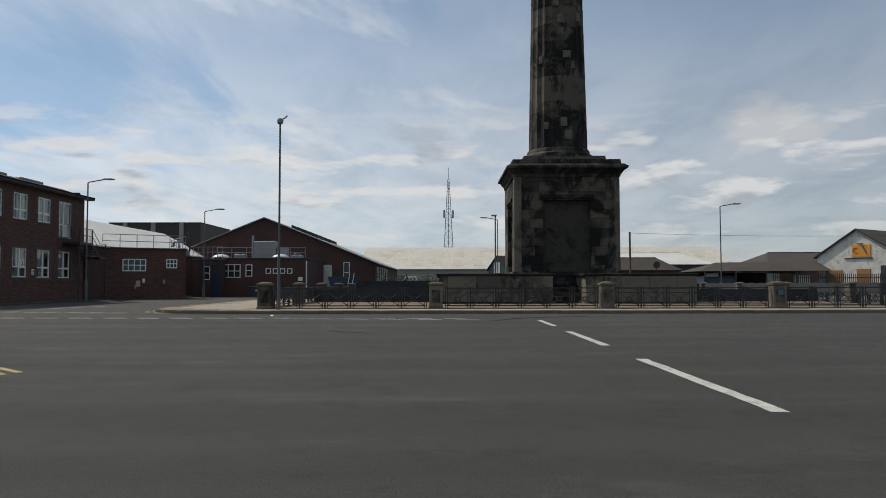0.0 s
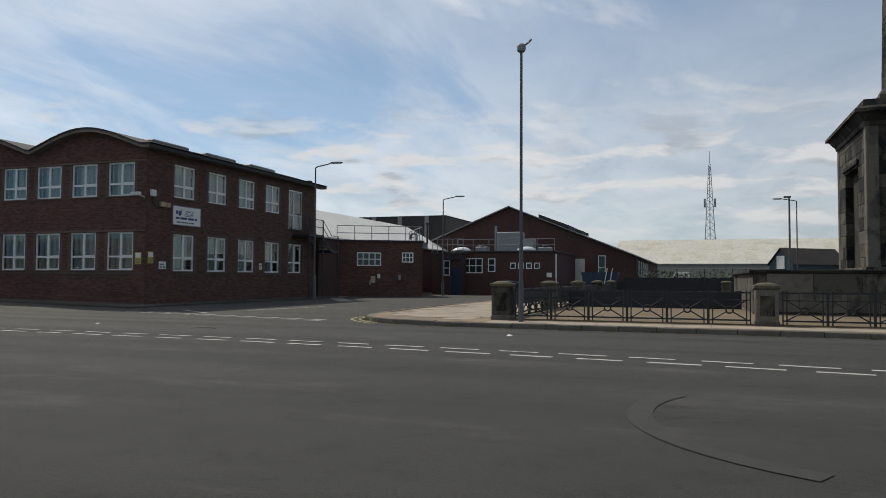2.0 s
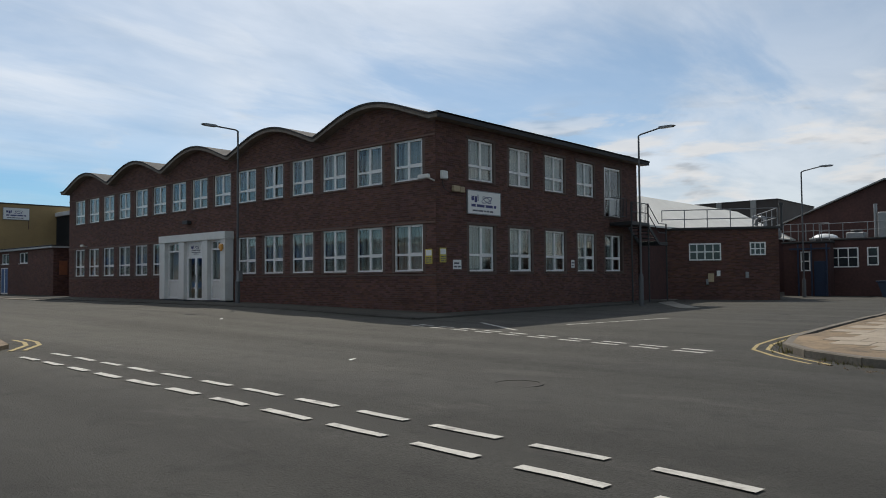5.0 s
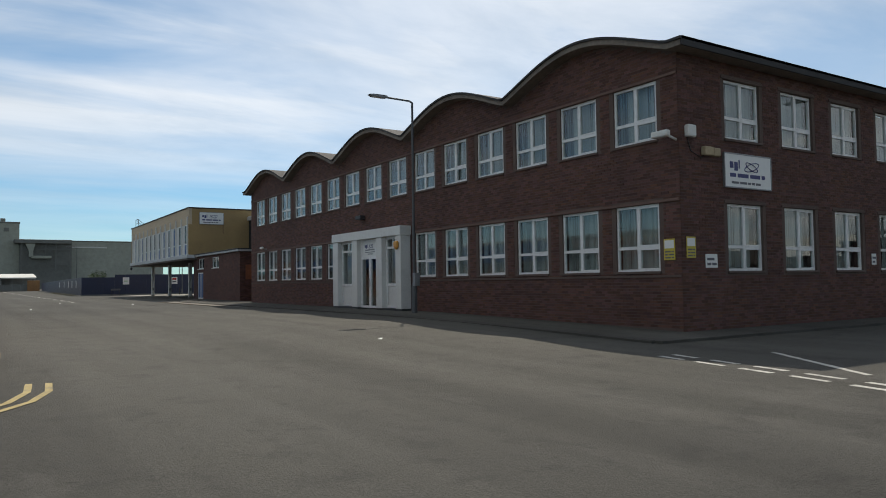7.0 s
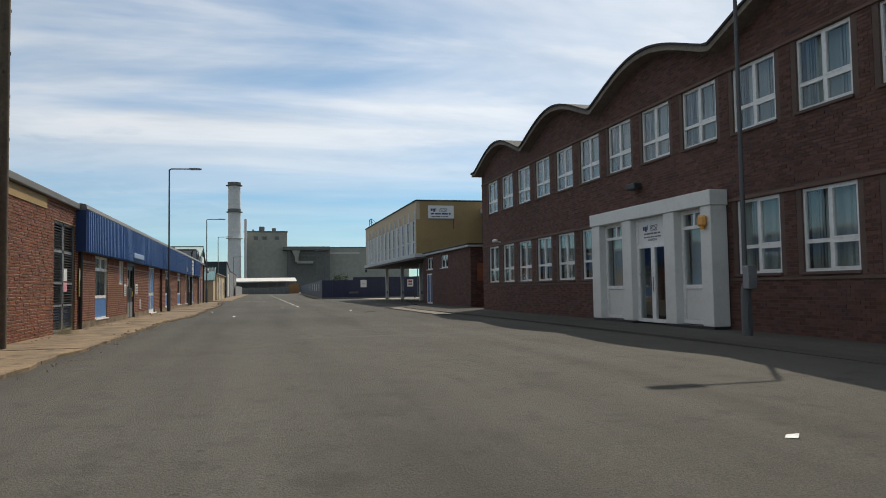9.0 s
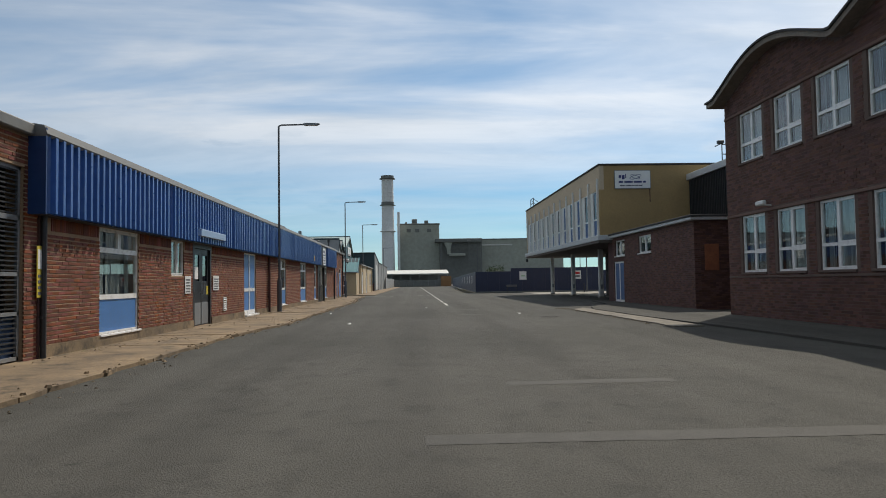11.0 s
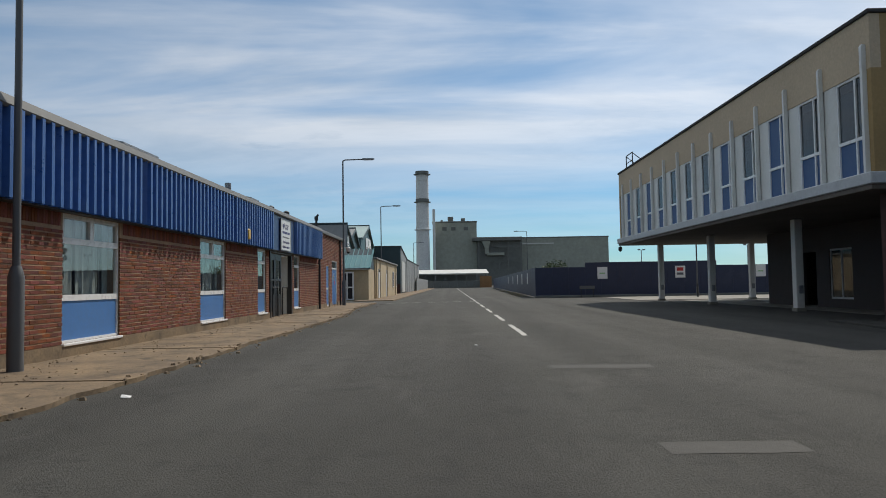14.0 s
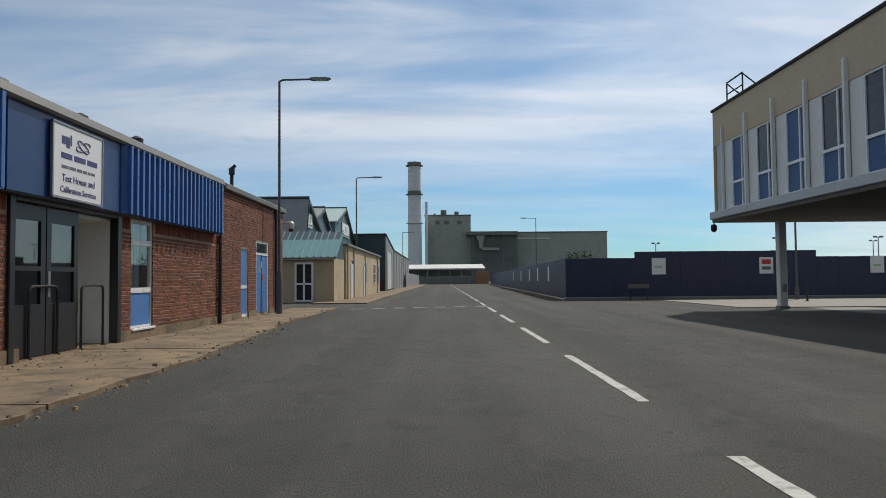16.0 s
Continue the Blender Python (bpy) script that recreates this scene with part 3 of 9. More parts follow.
def part(name, geo, mat, parent, label="", smooth=False):
    """One mesh under a thing or a part; geo is in world coordinates."""
    ob = new(name, mesh_of(name, geo, mat, origin(parent), smooth))
    ob.parent = parent
    return tagged(ob, label)


def solo(name, geo, mat, label, category, kind="", group="", smooth=False):
    """A thing that is one mesh."""
    xs, ys, zs = zip(*geo.v)
    base = ((min(xs) + max(xs)) / 2, (min(ys) + max(ys)) / 2, min(zs))
    ob = new(name, mesh_of(name, geo, mat, base, smooth))
    ob.location = base
    return tagged(ob, label, category, group, kind)


def repeat(name, me, parent, place, turn=0.0, label=""):
    """One more object on a mesh that is already there; place is in the parent's space."""
    ob = new(name, me)
    ob.parent = parent
    ob.location = place
    ob.rotation_euler = (0, 0, radians(turn))
    return tagged(ob, label)


def pierced(geo, u0, u1, z0, z1, holes, put):
    """Boxes that fill a wall's face but for its holes (u0, u1, z0, z1). put(geo, ua, ub, za, zb) adds one box."""
    us = sorted({u0, u1, *[min(max(h[i], u0), u1) for h in holes for i in (0, 1)]})
    for a, b in zip(us, us[1:]):
        if b - a < 1e-4:
            continue
        mid = (a + b) / 2
        cut = sorted((max(h[2], z0), min(h[3], z1)) for h in holes if h[0] < mid < h[1])
        z = z0
        for lo, hi in cut:
            if lo - z > 1e-4:
                put(geo, a, b, z, lo)
            z = max(z, hi)
        if z1 - z > 1e-4:
            put(geo, a, b, z, z1)


def welded(geo):
    """Joins boxes that meet into one shell: shared corners become one, faces between two boxes go."""
    ids, verts, remap = {}, [], []
    for p in geo.v:
        key = tuple(round(c, 4) for c in p)
        if key not in ids:
            ids[key] = len(verts)
            verts.append(p)
        remap.append(ids[key])
    faces = [tuple(remap[i] for i in f) for f in geo.f]
    count = {}
    for f in faces:
        count[frozenset(f)] = count.get(frozenset(f), 0) + 1
    geo.v, geo.f = verts, [f for f in faces if count[frozenset(f)] == 1]
    return geo


def brick_cells(u0, u1, z0, z1, holes, top=None, pitch=0.225, course=0.075, seed=1, bed=0.006):
    """Bricks in running bond as (ua, ub, za, zb), cut at the holes. top(u): an upper limit that bends."""
    rnd = random.Random(seed)
    cells = []
    rows = int((z1 - z0) / course + 0.01)
    for r in range(rows):
        za, zb = z0 + r * course + bed, z0 + (r + 1) * course - bed
        u = u0 - (0.5 * pitch if r % 2 else 0)
        spans = sorted((h[0], h[1]) for h in holes if h[2] < zb - 0.01 and h[3] > za + 0.01)
        while u < u1:
            a, b = max(u + 0.0028, u0), min(u + pitch - 0.0028, u1)
            bits = [(a, b)]
            for s0, s1 in spans:
                bits = [p for x, y in bits for p in ((x, min(y, s0)), (max(x, s1), y)) if p[1] - p[0] > 0.03]
            for x, y in bits:
                if y - x > 0.03 and (top is None or zb < min(top(x), top(y))):
                    j = 0.0015
                    cells.append((x, y, za + rnd.uniform(-j, j), zb + rnd.uniform(-j, j), rnd.uniform(-0.004, 0.004)))
            u += pitch
    return cells


def bricks_mesh(cells, put):
    """put(u, z, out) gives the world place; out is how far in front of the mortar."""
    g = Geo()
    for a, b, za, zb, d in cells:
        k = len(g.v)
        o = 0.008 + d
        g.v += [put(a, za, -0.02), put(b, za, -0.02), put(b, zb, -0.02), put(a, zb, -0.02), put(a, za, o), put(b, za, o), put(b, zb, o), put(a, zb, o)]
        g.f += [(k + 4, k + 5, k + 6, k + 7), (k, k + 1, k + 5, k + 4), (k + 1, k + 2, k + 6, k + 5), (k + 2, k + 3, k + 7, k + 6), (k + 3, k, k + 4, k + 7)]
    return g


def raw_mesh(name, geo, mat, parent):
    """As part(), for large joined sheets of small pieces."""
    me = bpy.data.meshes.new(name)
    s = origin(parent)
    me.from_pydata([(x - s.x, y - s.y, z - s.z) for x, y, z in geo.v], [], geo.f)
    me.materials.append(mat)
    me.update()
    ob = new(name, me)
    ob.parent = parent
    return tagged(ob, kind="stuff")


def lettering(text, size, mat, parent, place, turn, name="lettering", align="CENTER"):
    """Raised letters on a sign; place in world coordinates, turn about z: 0 faces -y."""
    cu = bpy.data.curves.new(name, "FONT")
    cu.body, cu.size, cu.align_x, cu.extrude, cu.resolution_u = text, size, align, 0.002, 2
    tmp = bpy.data.objects.new(name, cu)
    me = bpy.data.meshes.new_from_object(tmp)
    bpy.data.objects.remove(tmp)
    me.materials.append(mat)
    ob = new(name, me)
    ob.parent = parent
    ob.location = Vector(place) - origin(parent)
    ob.rotation_euler = (radians(90), 0, radians(turn))
    return ob


# ---- ground ----
def axis_lines(near0, near1, step, far):
    inner = list(np.arange(near0, near1 + 1e-6, step))
    out, d, a, b = [], step, near0, near1
    lo, hi = [], []
    while a > -far or b < far:
        d *= 1.7
        a, b = a - d, b + d
        lo.append(a)
        hi.append(b)
    return lo[::-1] + inner + hi


gx, gy = axis_lines(-60, 40, 2.0, 3000), axis_lines(-10, 70, 2.0, 3000)
gg = Geo()
gg.v = [(float(x), float(y), ground_z(x, y)) for y in gy for x in gx]
nx = len(gx)
gg.f = [(j * nx + i, j * nx + i + 1, (j + 1) * nx + i + 1, (j + 1) * nx + i) for j in range(len(gy) - 1) for i in range(nx - 1)]
solo("ground", gg, ASPHALT, "patched grey asphalt road and yard surface", "ground", "structure")


def strip(pts_a, pts_b, lift, thick=0.0):
    """A band of ground between two lines of points, laid on the ground or raised as a slab."""
    g = Geo()
    n = len(pts_a)
    top = [(x, y, ground_z(x, y) + lift) for x, y in pts_a + pts_b]
    g.v = top + [(x, y, z - lift - 0.1) for x, y, z in top]
    for i in range(n - 1):
        g.f.append((i, i + 1, n + i + 1, n + i))
        g.f.append((2 * n + i, i, i + 1, 2 * n + i + 1)[::-1])
        g.f.append((n + i, n + i + 1, 3 * n + i + 1, 3 * n + i)[::-1])
    g.f += [(0, n, 3 * n, 2 * n), (n - 1, 2 * n - 1, 4 * n - 1, 3 * n - 1)[::-1]]
    return g


rnd = random.Random(5)
# concrete footway along the workshops, with a broken edge towards the road
edge = []
x = -24.0
while x > -98.2:
    worn = 0.10 * noise.noise((x * 0.35, 3.1, 0)) + 0.10 * noise.noise((x * 1.3, 7.7, 0)) + 0.06 * noise.noise((x * 4.0, 1.7, 0))
    edge.append((x, 21.72 + 0.40 * smooth01((-48 - x) / 6) - 0.02 * smooth01((-68 - x) / 8) - 0.62 * smooth01((-78 - x) / 12) + worn))
    x -= 0.25
footway = thing("footway", -60, 21, 0, "cracked tan concrete footway with a broken edge beside the road", "footway", kind="structure")
i = 0
while i < len(edge) - 1:
    j = min(i + rnd.choice((9, 11, 13, 16)), len(edge) - 1)
    piece = edge[i:j + 1]
    lift = 0.055 + rnd.uniform(-0.004, 0.004)
    piece = [(px - (0.02 if k == 0 else 0) + (0.02 if k == len(piece) - 1 else 0), py) for k, (px, py) in enumerate(piece)]
    part("slab", strip([(px, 19.55) for px, _ in piece], piece, lift), CONCRETE, footway)
    i = j
far_edge = [(-104 - 6 * k, 22.0 + 0.12 * noise.noise((k * 0.7, 0.3, 0))) for k in range(24)]
part("slab", strip([(px, 19.2) for px, _ in far_edge], far_edge, 0.06), CONCRETE, footway)

# footway round the old works and under the raised offices
front_walk = [(-20.2, 33.6), (-24, 33.55), (-32, 33.5), (-42, 33.5), (-48, 33.4), (-54, 33.1), (-60, 33.1), (-62.5, 33.6), (-66, 35.2), (-72, 35.9)]
works_path = thing("works_path", -40, 35, 0, "dark asphalt footway along the brick works", "footway", kind="structure")
part("path_bed", strip(front_walk, [(px, 36.62 if px < -53.5 else 35.95) for px, _ in front_walk], 0.05), ASPHALT, works_path)
pale = [(-49.0 - 0.4 * k, 32.34 + 0.1 * noise.noise((k * 0.35, 2.2, 0)) + 0.06 * noise.noise((k * 1.1, 5.2, 0)) + 0.75 * smooth01((k - 28) / 5)) for k in range(34)]
part("edging", strip([(px, 33.14) for px, py in pale], pale, 0.03), WORN_EDGE, works_path, "pale worn concrete edging strip")
side_walk = [(-20.0, 33.7 + 1.9 * k) for k in range(11)]
part("side_bed", strip(side_walk, [(-21.3, py) for _, py in side_walk], 0.06), ASPHALT, works_path)
# sunlit ground at the alley mouth, its light put into a pale strip
alley = [(-21.0, 55.0), (-20.3, 52.6), (-18.2, 49.2), (-16.0, 46.0)]
part("alley_path", strip([(px - 0.75, py - 0.35) for px, py in alley], alley, 0.02), PALE_CONCRETE, works_path, "pale concrete strip painted for sunlit ground at the alley")
apron2 = [(-95.5 - 1.2 * k, 37.0 - 0.02 * k) for k in range(9)]
part("pale_yard", strip([(px, 52.0) for px, _ in apron2], apron2, 0.03), PALE_CONCRETE, works_path, "pale concrete yard")
part("pale_band", strip([(-95, 41.5), (-85, 41.4), (-75, 41.3)], [(-95, 39.2), (-85, 39.1), (-75, 39.0)], 0.012), PALE_CONCRETE, works_path, "pale concrete band")

# the monument's footway: kerb stones in front, paving behind
corner = [(-8.9, 50), (-9.05, 44), (-8.9, 38), (-8.75, 34.5), (-8.6, 32.6), (-8.25, 31.0), (-7.6, 30.0), (-6.6, 29.25), (-5.2, 28.8), (-3.0, 28.6), (6, 28.45), (16, 28.45), (26, 28.5), (38, 28.6)]


def densify(line, step):
    pts = []
    for a, b in zip(line, line[1:]):
        n = max(1, int(math.dist(a, b) / step))
        pts += [(a[0] + (b[0] - a[0]) * k / n, a[1] + (b[1] - a[1]) * k / n) for k in range(n)]
    return pts + [line[-1]]


MON_Z = -0.08
plaza = thing("monument_footway", 5, 30, MON_Z, "footway of worn stone paving round the monument", "footway", kind="structure")
kerbs = densify(corner, 0.9)
for a, b in zip(kerbs, kerbs[1:]):
    d = Vector((b[0] - a[0], b[1] - a[1]))
    nrm = Vector((-d.y, d.x)).normalized() * 0.16
    e = d.normalized() * 0.008
    g = Geo()
    zb = ground_z(*a) - 0.1
    quad = [(a[0] + e.x, a[1] + e.y), (b[0] - e.x, b[1] - e.y), (b[0] - e.x + nrm.x, b[1] - e.y + nrm.y), (a[0] + e.x + nrm.x, a[1] + e.y + nrm.y)]
    zt = MON_Z + rnd.uniform(-0.012, 0.006)
    inset = nrm.normalized() * 0.02
    g.add([(px, py, zb) for px, py in quad] + [(px, py, zt - 0.02) for px, py in quad[:2]] + [(px, py, zt) for px, py in quad[2:]] + [(quad[0][0] + inset.x, quad[0][1] + inset.y, zt), (quad[1][0] + inset.x, quad[1][1] + inset.y, zt)],
          [(0, 1, 5, 4), (4, 5, 9, 8), (8, 9, 6, 7), (1, 2, 6, 9, 5), (3, 0, 4, 8, 7), (2, 3, 7, 6)])
    part("kerb_stone", g, KERB, plaza)
inner = [(px + 0.3, py + 0.12) if py > 33 else (px + 0.12, py + 0.16) for px, py in densify(corner, 0.9)]
bed = Geo()
bed.v = [(px, py, MON_Z - 0.006) for px, py in inner] + [(38, 31.0, MON_Z - 0.006), (-3.9, 31.0, MON_Z - 0.006), (-3.9, 50, MON_Z - 0.006)]
bed.f = [tuple(range(len(bed.v)))]
part("paving_bed", bed, CONCRETE, plaza)
# flagstones on the corner
row, py = 0, 29.0
flags = []
while py < 49.5:
    depth = rnd.choice((0.62, 0.75, 0.9))
    px = -8.6 + (0.3 if row % 2 else 0)
    while px < -4.0:
        wide = rnd.choice((0.62, 0.75, 0.92))
        # keep inside the rounded corner
        lim = -8.75 + 0.32 if py > 33.4 else -8.3 + 0.32 + max(0.0, (31.4 - py)) ** 1.5 * 1.05
        if px > lim and px + wide < -3.85:
            flags.append((px, px + wide, py, py + depth))
        px += wide
    py += depth
    row += 1
for a, b, c, d in flags:
    z = MON_Z + rnd.uniform(0.0, 0.008)
    g = Geo()
    g.cbox(a + 0.006, b - 0.006, c + 0.006, d - 0.006, MON_Z - 0.05, z, 0.006)
    part("flagstone", g, PAVING, plaza)
px = -3.8
while px < 37:
    wide = rnd.choice((0.75, 0.9, 1.1))
    g = Geo()
    g.cbox(px + 0.006, px + wide - 0.006, 28.68, 29.75, MON_Z - 0.05, MON_Z + rnd.uniform(0.0, 0.008), 0.006)
    part("flagstone", g, PAVING, plaza)
    px += wide


# ---- road markings ----
def dash(parent, x, y, length, width, turn, mat=MARKING, lift=0.005):
    g = Geo()
    c, s = math.cos(radians(turn)), math.sin(radians(turn))
    n = max(2, int(length / 0.25))
    a, b = [], []
    for k in range(n + 1):
        u = length * (k / n - 0.5)
        for side, out in ((0.5, a), (-0.5, b)):
            w = width * side + 0.022 * noise.noise((x + u * 5, y + side, 2.2))
            out.append((x + u * c - w * s, y + u * s + w * c))
    g.v = [(px, py, ground_z(px, py) + lift) for px, py in a + b]
    g.f = [(k, k + 1, n + 1 + k + 1, n + 1 + k) for k in range(n)]
    return part("dash", g, mat, parent)


centre = thing("centre_line", -90, 27.75, 0, "worn white dashed centre line painted on the road", "road marking", kind="structure")
for k in range(26):
    if k > 0:
        dash(centre, -70.7 - 6.33 * (k - 1), 27.64 - 0.004 * k, 4.2, 0.12, 0, MARKING)
for px, py, ln, wd in ((-36.7, 28.0, 4.0, 0.34), (-39.7, 28.0, 2.0, 0.3), (-62.7, 28.05, 1.35, 0.4), (-57.85, 27.95, 0.95, 0.35)):
    dash(centre, px, py, ln, wd, 90 + rnd.uniform(-3, 3), WORN_MARKING, 0.003)
far_give = thing("far_give_way_line", -98.5, 25, 0, "row of white dashes across the side of the road", "road marking", kind="structure")
for k in range(7):
    dash(far_give, -97.5 - 0.27 * k, 22.3 + 0.85 * k, 0.5, 0.14, 108)
    dash(far_give, -97.9 - 0.27 * k, 22.2 + 0.85 * k, 0.5, 0.14, 108)
south = thing("south_centre_line", 6.2, 12, 0, "white dashed centre line of the side road", "road marking", kind="structure")
for y0, y1 in ((19.2, 16.8), (15.0, 11.8), (9.9, 6.25), (4.3, 0.5), (-2.0, -6.0)):
    dash(south, 5.86, (y0 + y1) / 2, y0 - y1, 0.13, 90)
give = thing("give_way_line", -5, 20.3, 0, "double row of short white dashes across the junction", "road marking", kind="structure")
give_line = ((-16.5, 21.62), (-11.0, 21.5), (-6.0, 21.28), (-2.0, 20.85), (1.0, 20.5), (4.4, 20.0))


def along_line(line, d):
    """The place and the turn at a distance along a bent line."""
    for a, b in zip(line, line[1:]):
        step = math.dist(a, b)
        if d <= step:
            return a[0] + (b[0] - a[0]) * d / step, a[1] + (b[1] - a[1]) * d / step, math.degrees(math.atan2(b[1] - a[1], b[0] - a[0]))
        d -= step
    return None


for k in range(22):
    at_ = along_line(give_line, 0.95 * k + 0.4)
    if at_:
        dash(give, at_[0], at_[1], 0.64 + 0.05 * math.sin(k * 2.3), 0.10, at_[2])
        dash(give, at_[0] + 0.3, at_[1] - 0.56, 0.64 + 0.05 * math.cos(k * 1.7), 0.10, at_[2])
north = thing("north_give_way_line", -12, 30.6, 0, "double row of white dashes at the works road", "road marking", kind="structure")
for row_shift, mat_of in ((0.0, MARKING), (0.38, MARKING)):
    a, b = Vector((-18.6, 31.9 + row_shift)), Vector((-8.6, 29.55 + row_shift))
    r = b - a
    for k in range(int(r.length / 1.0)):
        p = a + r.normalized() * (1.0 * k + 0.4)
        dash(north, p.x, p.y, 0.66, 0.12, math.degrees(math.atan2(r.y, r.x)), mat_of)
dash(north, -14.6, 36.8, 4.6, 0.11, 78)
dash(north, -16.3, 33.0, 3.2, 0.11, -35)
curves = thing("double_yellow_lines", -16, 22, 0, "faded double yellow lines round the kerb", "road marking", kind="structure")


def bent_line(parent, pts, width, mat, lift=0.006):
    pts = densify(pts, 0.25)
    a, b = [], []
    for k, p in enumerate(pts):
        q, r = pts[max(0, k - 1)], pts[min(len(pts) - 1, k + 1)]
        d = Vector((r[0] - q[0], r[1] - q[1])).normalized()
        a.append((p[0] - d.y * width / 2, p[1] + d.x * width / 2))
        b.append((p[0] + d.y * width / 2, p[1] - d.x * width / 2))
    g = Geo()
    n = len(pts)
    g.v = [(px, py, ground_z(px, py) + lift) for px, py in a + b]
    g.f = [(k, k + 1, n + k + 1, n + k) for k in range(n - 1)]
    return part("line", g, mat, parent)


def arc(cx, cy, r, a0, a1, n=14):
    return [(cx + r * math.cos(radians(a0 + (a1 - a0) * k / n)), cy + r * math.sin(radians(a0 + (a1 - a0) * k / n))) for k in range(n + 1)]


for r in (0.0, 0.22):
    bent_line(curves, [(-20.0, 22.14 + r), (-19.2, 22.08 + r), (-18.4, 21.86 + r), (-17.3, 21.25 + r)], 0.08, YELLOW_MARK)
    bent_line(curves, [(-14.6, 19.5 + r), (-12.5, 17.85 + r), (-6.0, 12.6 + r), (-1.5, 8.95 + r), (-0.95 + r * 0.3, 8.45 + r * 0.8)], 0.08, YELLOW_MARK)
    bent_line(curves, [(-8.95 - r, 36), (-8.85 - r, 33.2)] + [(px - 0.22 - r, py - 0.1 - r * 0.5) for px, py in ((-8.5, 32.0), (-8.25, 31.0), (-7.6, 30.1), (-6.8, 29.3))], 0.07, YELLOW_MARK)
# south-west corner footway
corner_sw = thing("corner_footway", -12, 14, 0, "tan concrete corner footway with a worn edge", "footway", kind="structure")
sw_line = densify([(-24.2, 21.95), (-19.5, 21.75), (-18.0, 21.45), (-16.6, 20.55), (-12.7, 17.45), (-6.2, 12.2), (-1.8, 8.55), (-1.2, 7.6), (-1.0, 5.5), (-1.0, -8)], 0.5)
part("kerb_bed", strip([(px - 1.3, py - 1.3) for px, py in sw_line], sw_line, 0.07), CONCRETE, corner_sw)
# tyre marks and covers
marks = thing("tyre_marks", 5, 17, 0, "dark curved tyre marks on the asphalt", "road marking", kind="structure")
TYRE = material("tyre_black", (0.036, 0.035, 0.031), 0.95, var=0.3, fine=30, coarse=3.0, bump=0.2)
bent_line(marks, arc(3.0, 16.4, 1.9, 150, 245), 0.2, TYRE)
bent_line(marks, arc(9.5, 17.2, 5.2, 100, 160), 0.22, TYRE, 0.01)
for cx, cy in ((-55.2, 30.4), (-9.0, 24.0)):
    solo("manhole_cover", Geo().lathe(cx, cy, [(0.30, ground_z(cx, cy) - 0.02), (0.30, ground_z(cx, cy) + 0.006), (0.26, ground_z(cx, cy) + 0.008), (0.26, ground_z(cx, cy) + 0.004), (0.02, ground_z(cx, cy) + 0.004)], 20), IRON, "round iron manhole cover set in the asphalt", "manhole cover", "structure")


# ---- windows and doors ----
def grid_frame(x0, x1, z0, z1, holes, y0, y1):
    """One connected frame: a plate with rectangular holes (xa, xb, za, zb), from depth y0 to y1."""
    us = sorted({round(v, 4) for v in [x0, x1] + [h[k] for h in holes for k in (0, 1)]})
    zs = sorted({round(v, 4) for v in [z0, z1] + [h[k] for h in holes for k in (2, 3)]})
    solid = {}
    for i in range(len(us) - 1):
        for k in range(len(zs) - 1):
            mx, mz = (us[i] + us[i + 1]) / 2, (zs[k] + zs[k + 1]) / 2
            solid[i, k] = not any(h[0] < mx < h[1] and h[2] < mz < h[3] for h in holes)
    g, index = Geo(), {}

    def at(i, k, back):
        key = (i, k, back)
        if key not in index:
            index[key] = len(g.v)
            g.v.append((us[i], y1 if back else y0, zs[k]))
        return index[key]

    for (i, k), full in solid.items():
        if not full:
            continue
        g.f += [(at(i, k, 0), at(i + 1, k, 0), at(i + 1, k + 1, 0), at(i, k + 1, 0)), (at(i, k + 1, 1), at(i + 1, k + 1, 1), at(i + 1, k, 1), at(i, k, 1))]
        for di, dk, a, b in ((-1, 0, (i, k), (i, k + 1)), (1, 0, (i + 1, k), (i + 1, k + 1)), (0, -1, (i, k), (i + 1, k)), (0, 1, (i, k + 1), (i + 1, k + 1))):
            if not solid.get((i + di, k + dk), False):
                g.f.append((at(*a, 0), at(*b, 0), at(*b, 1), at(*a, 1)))
    return g


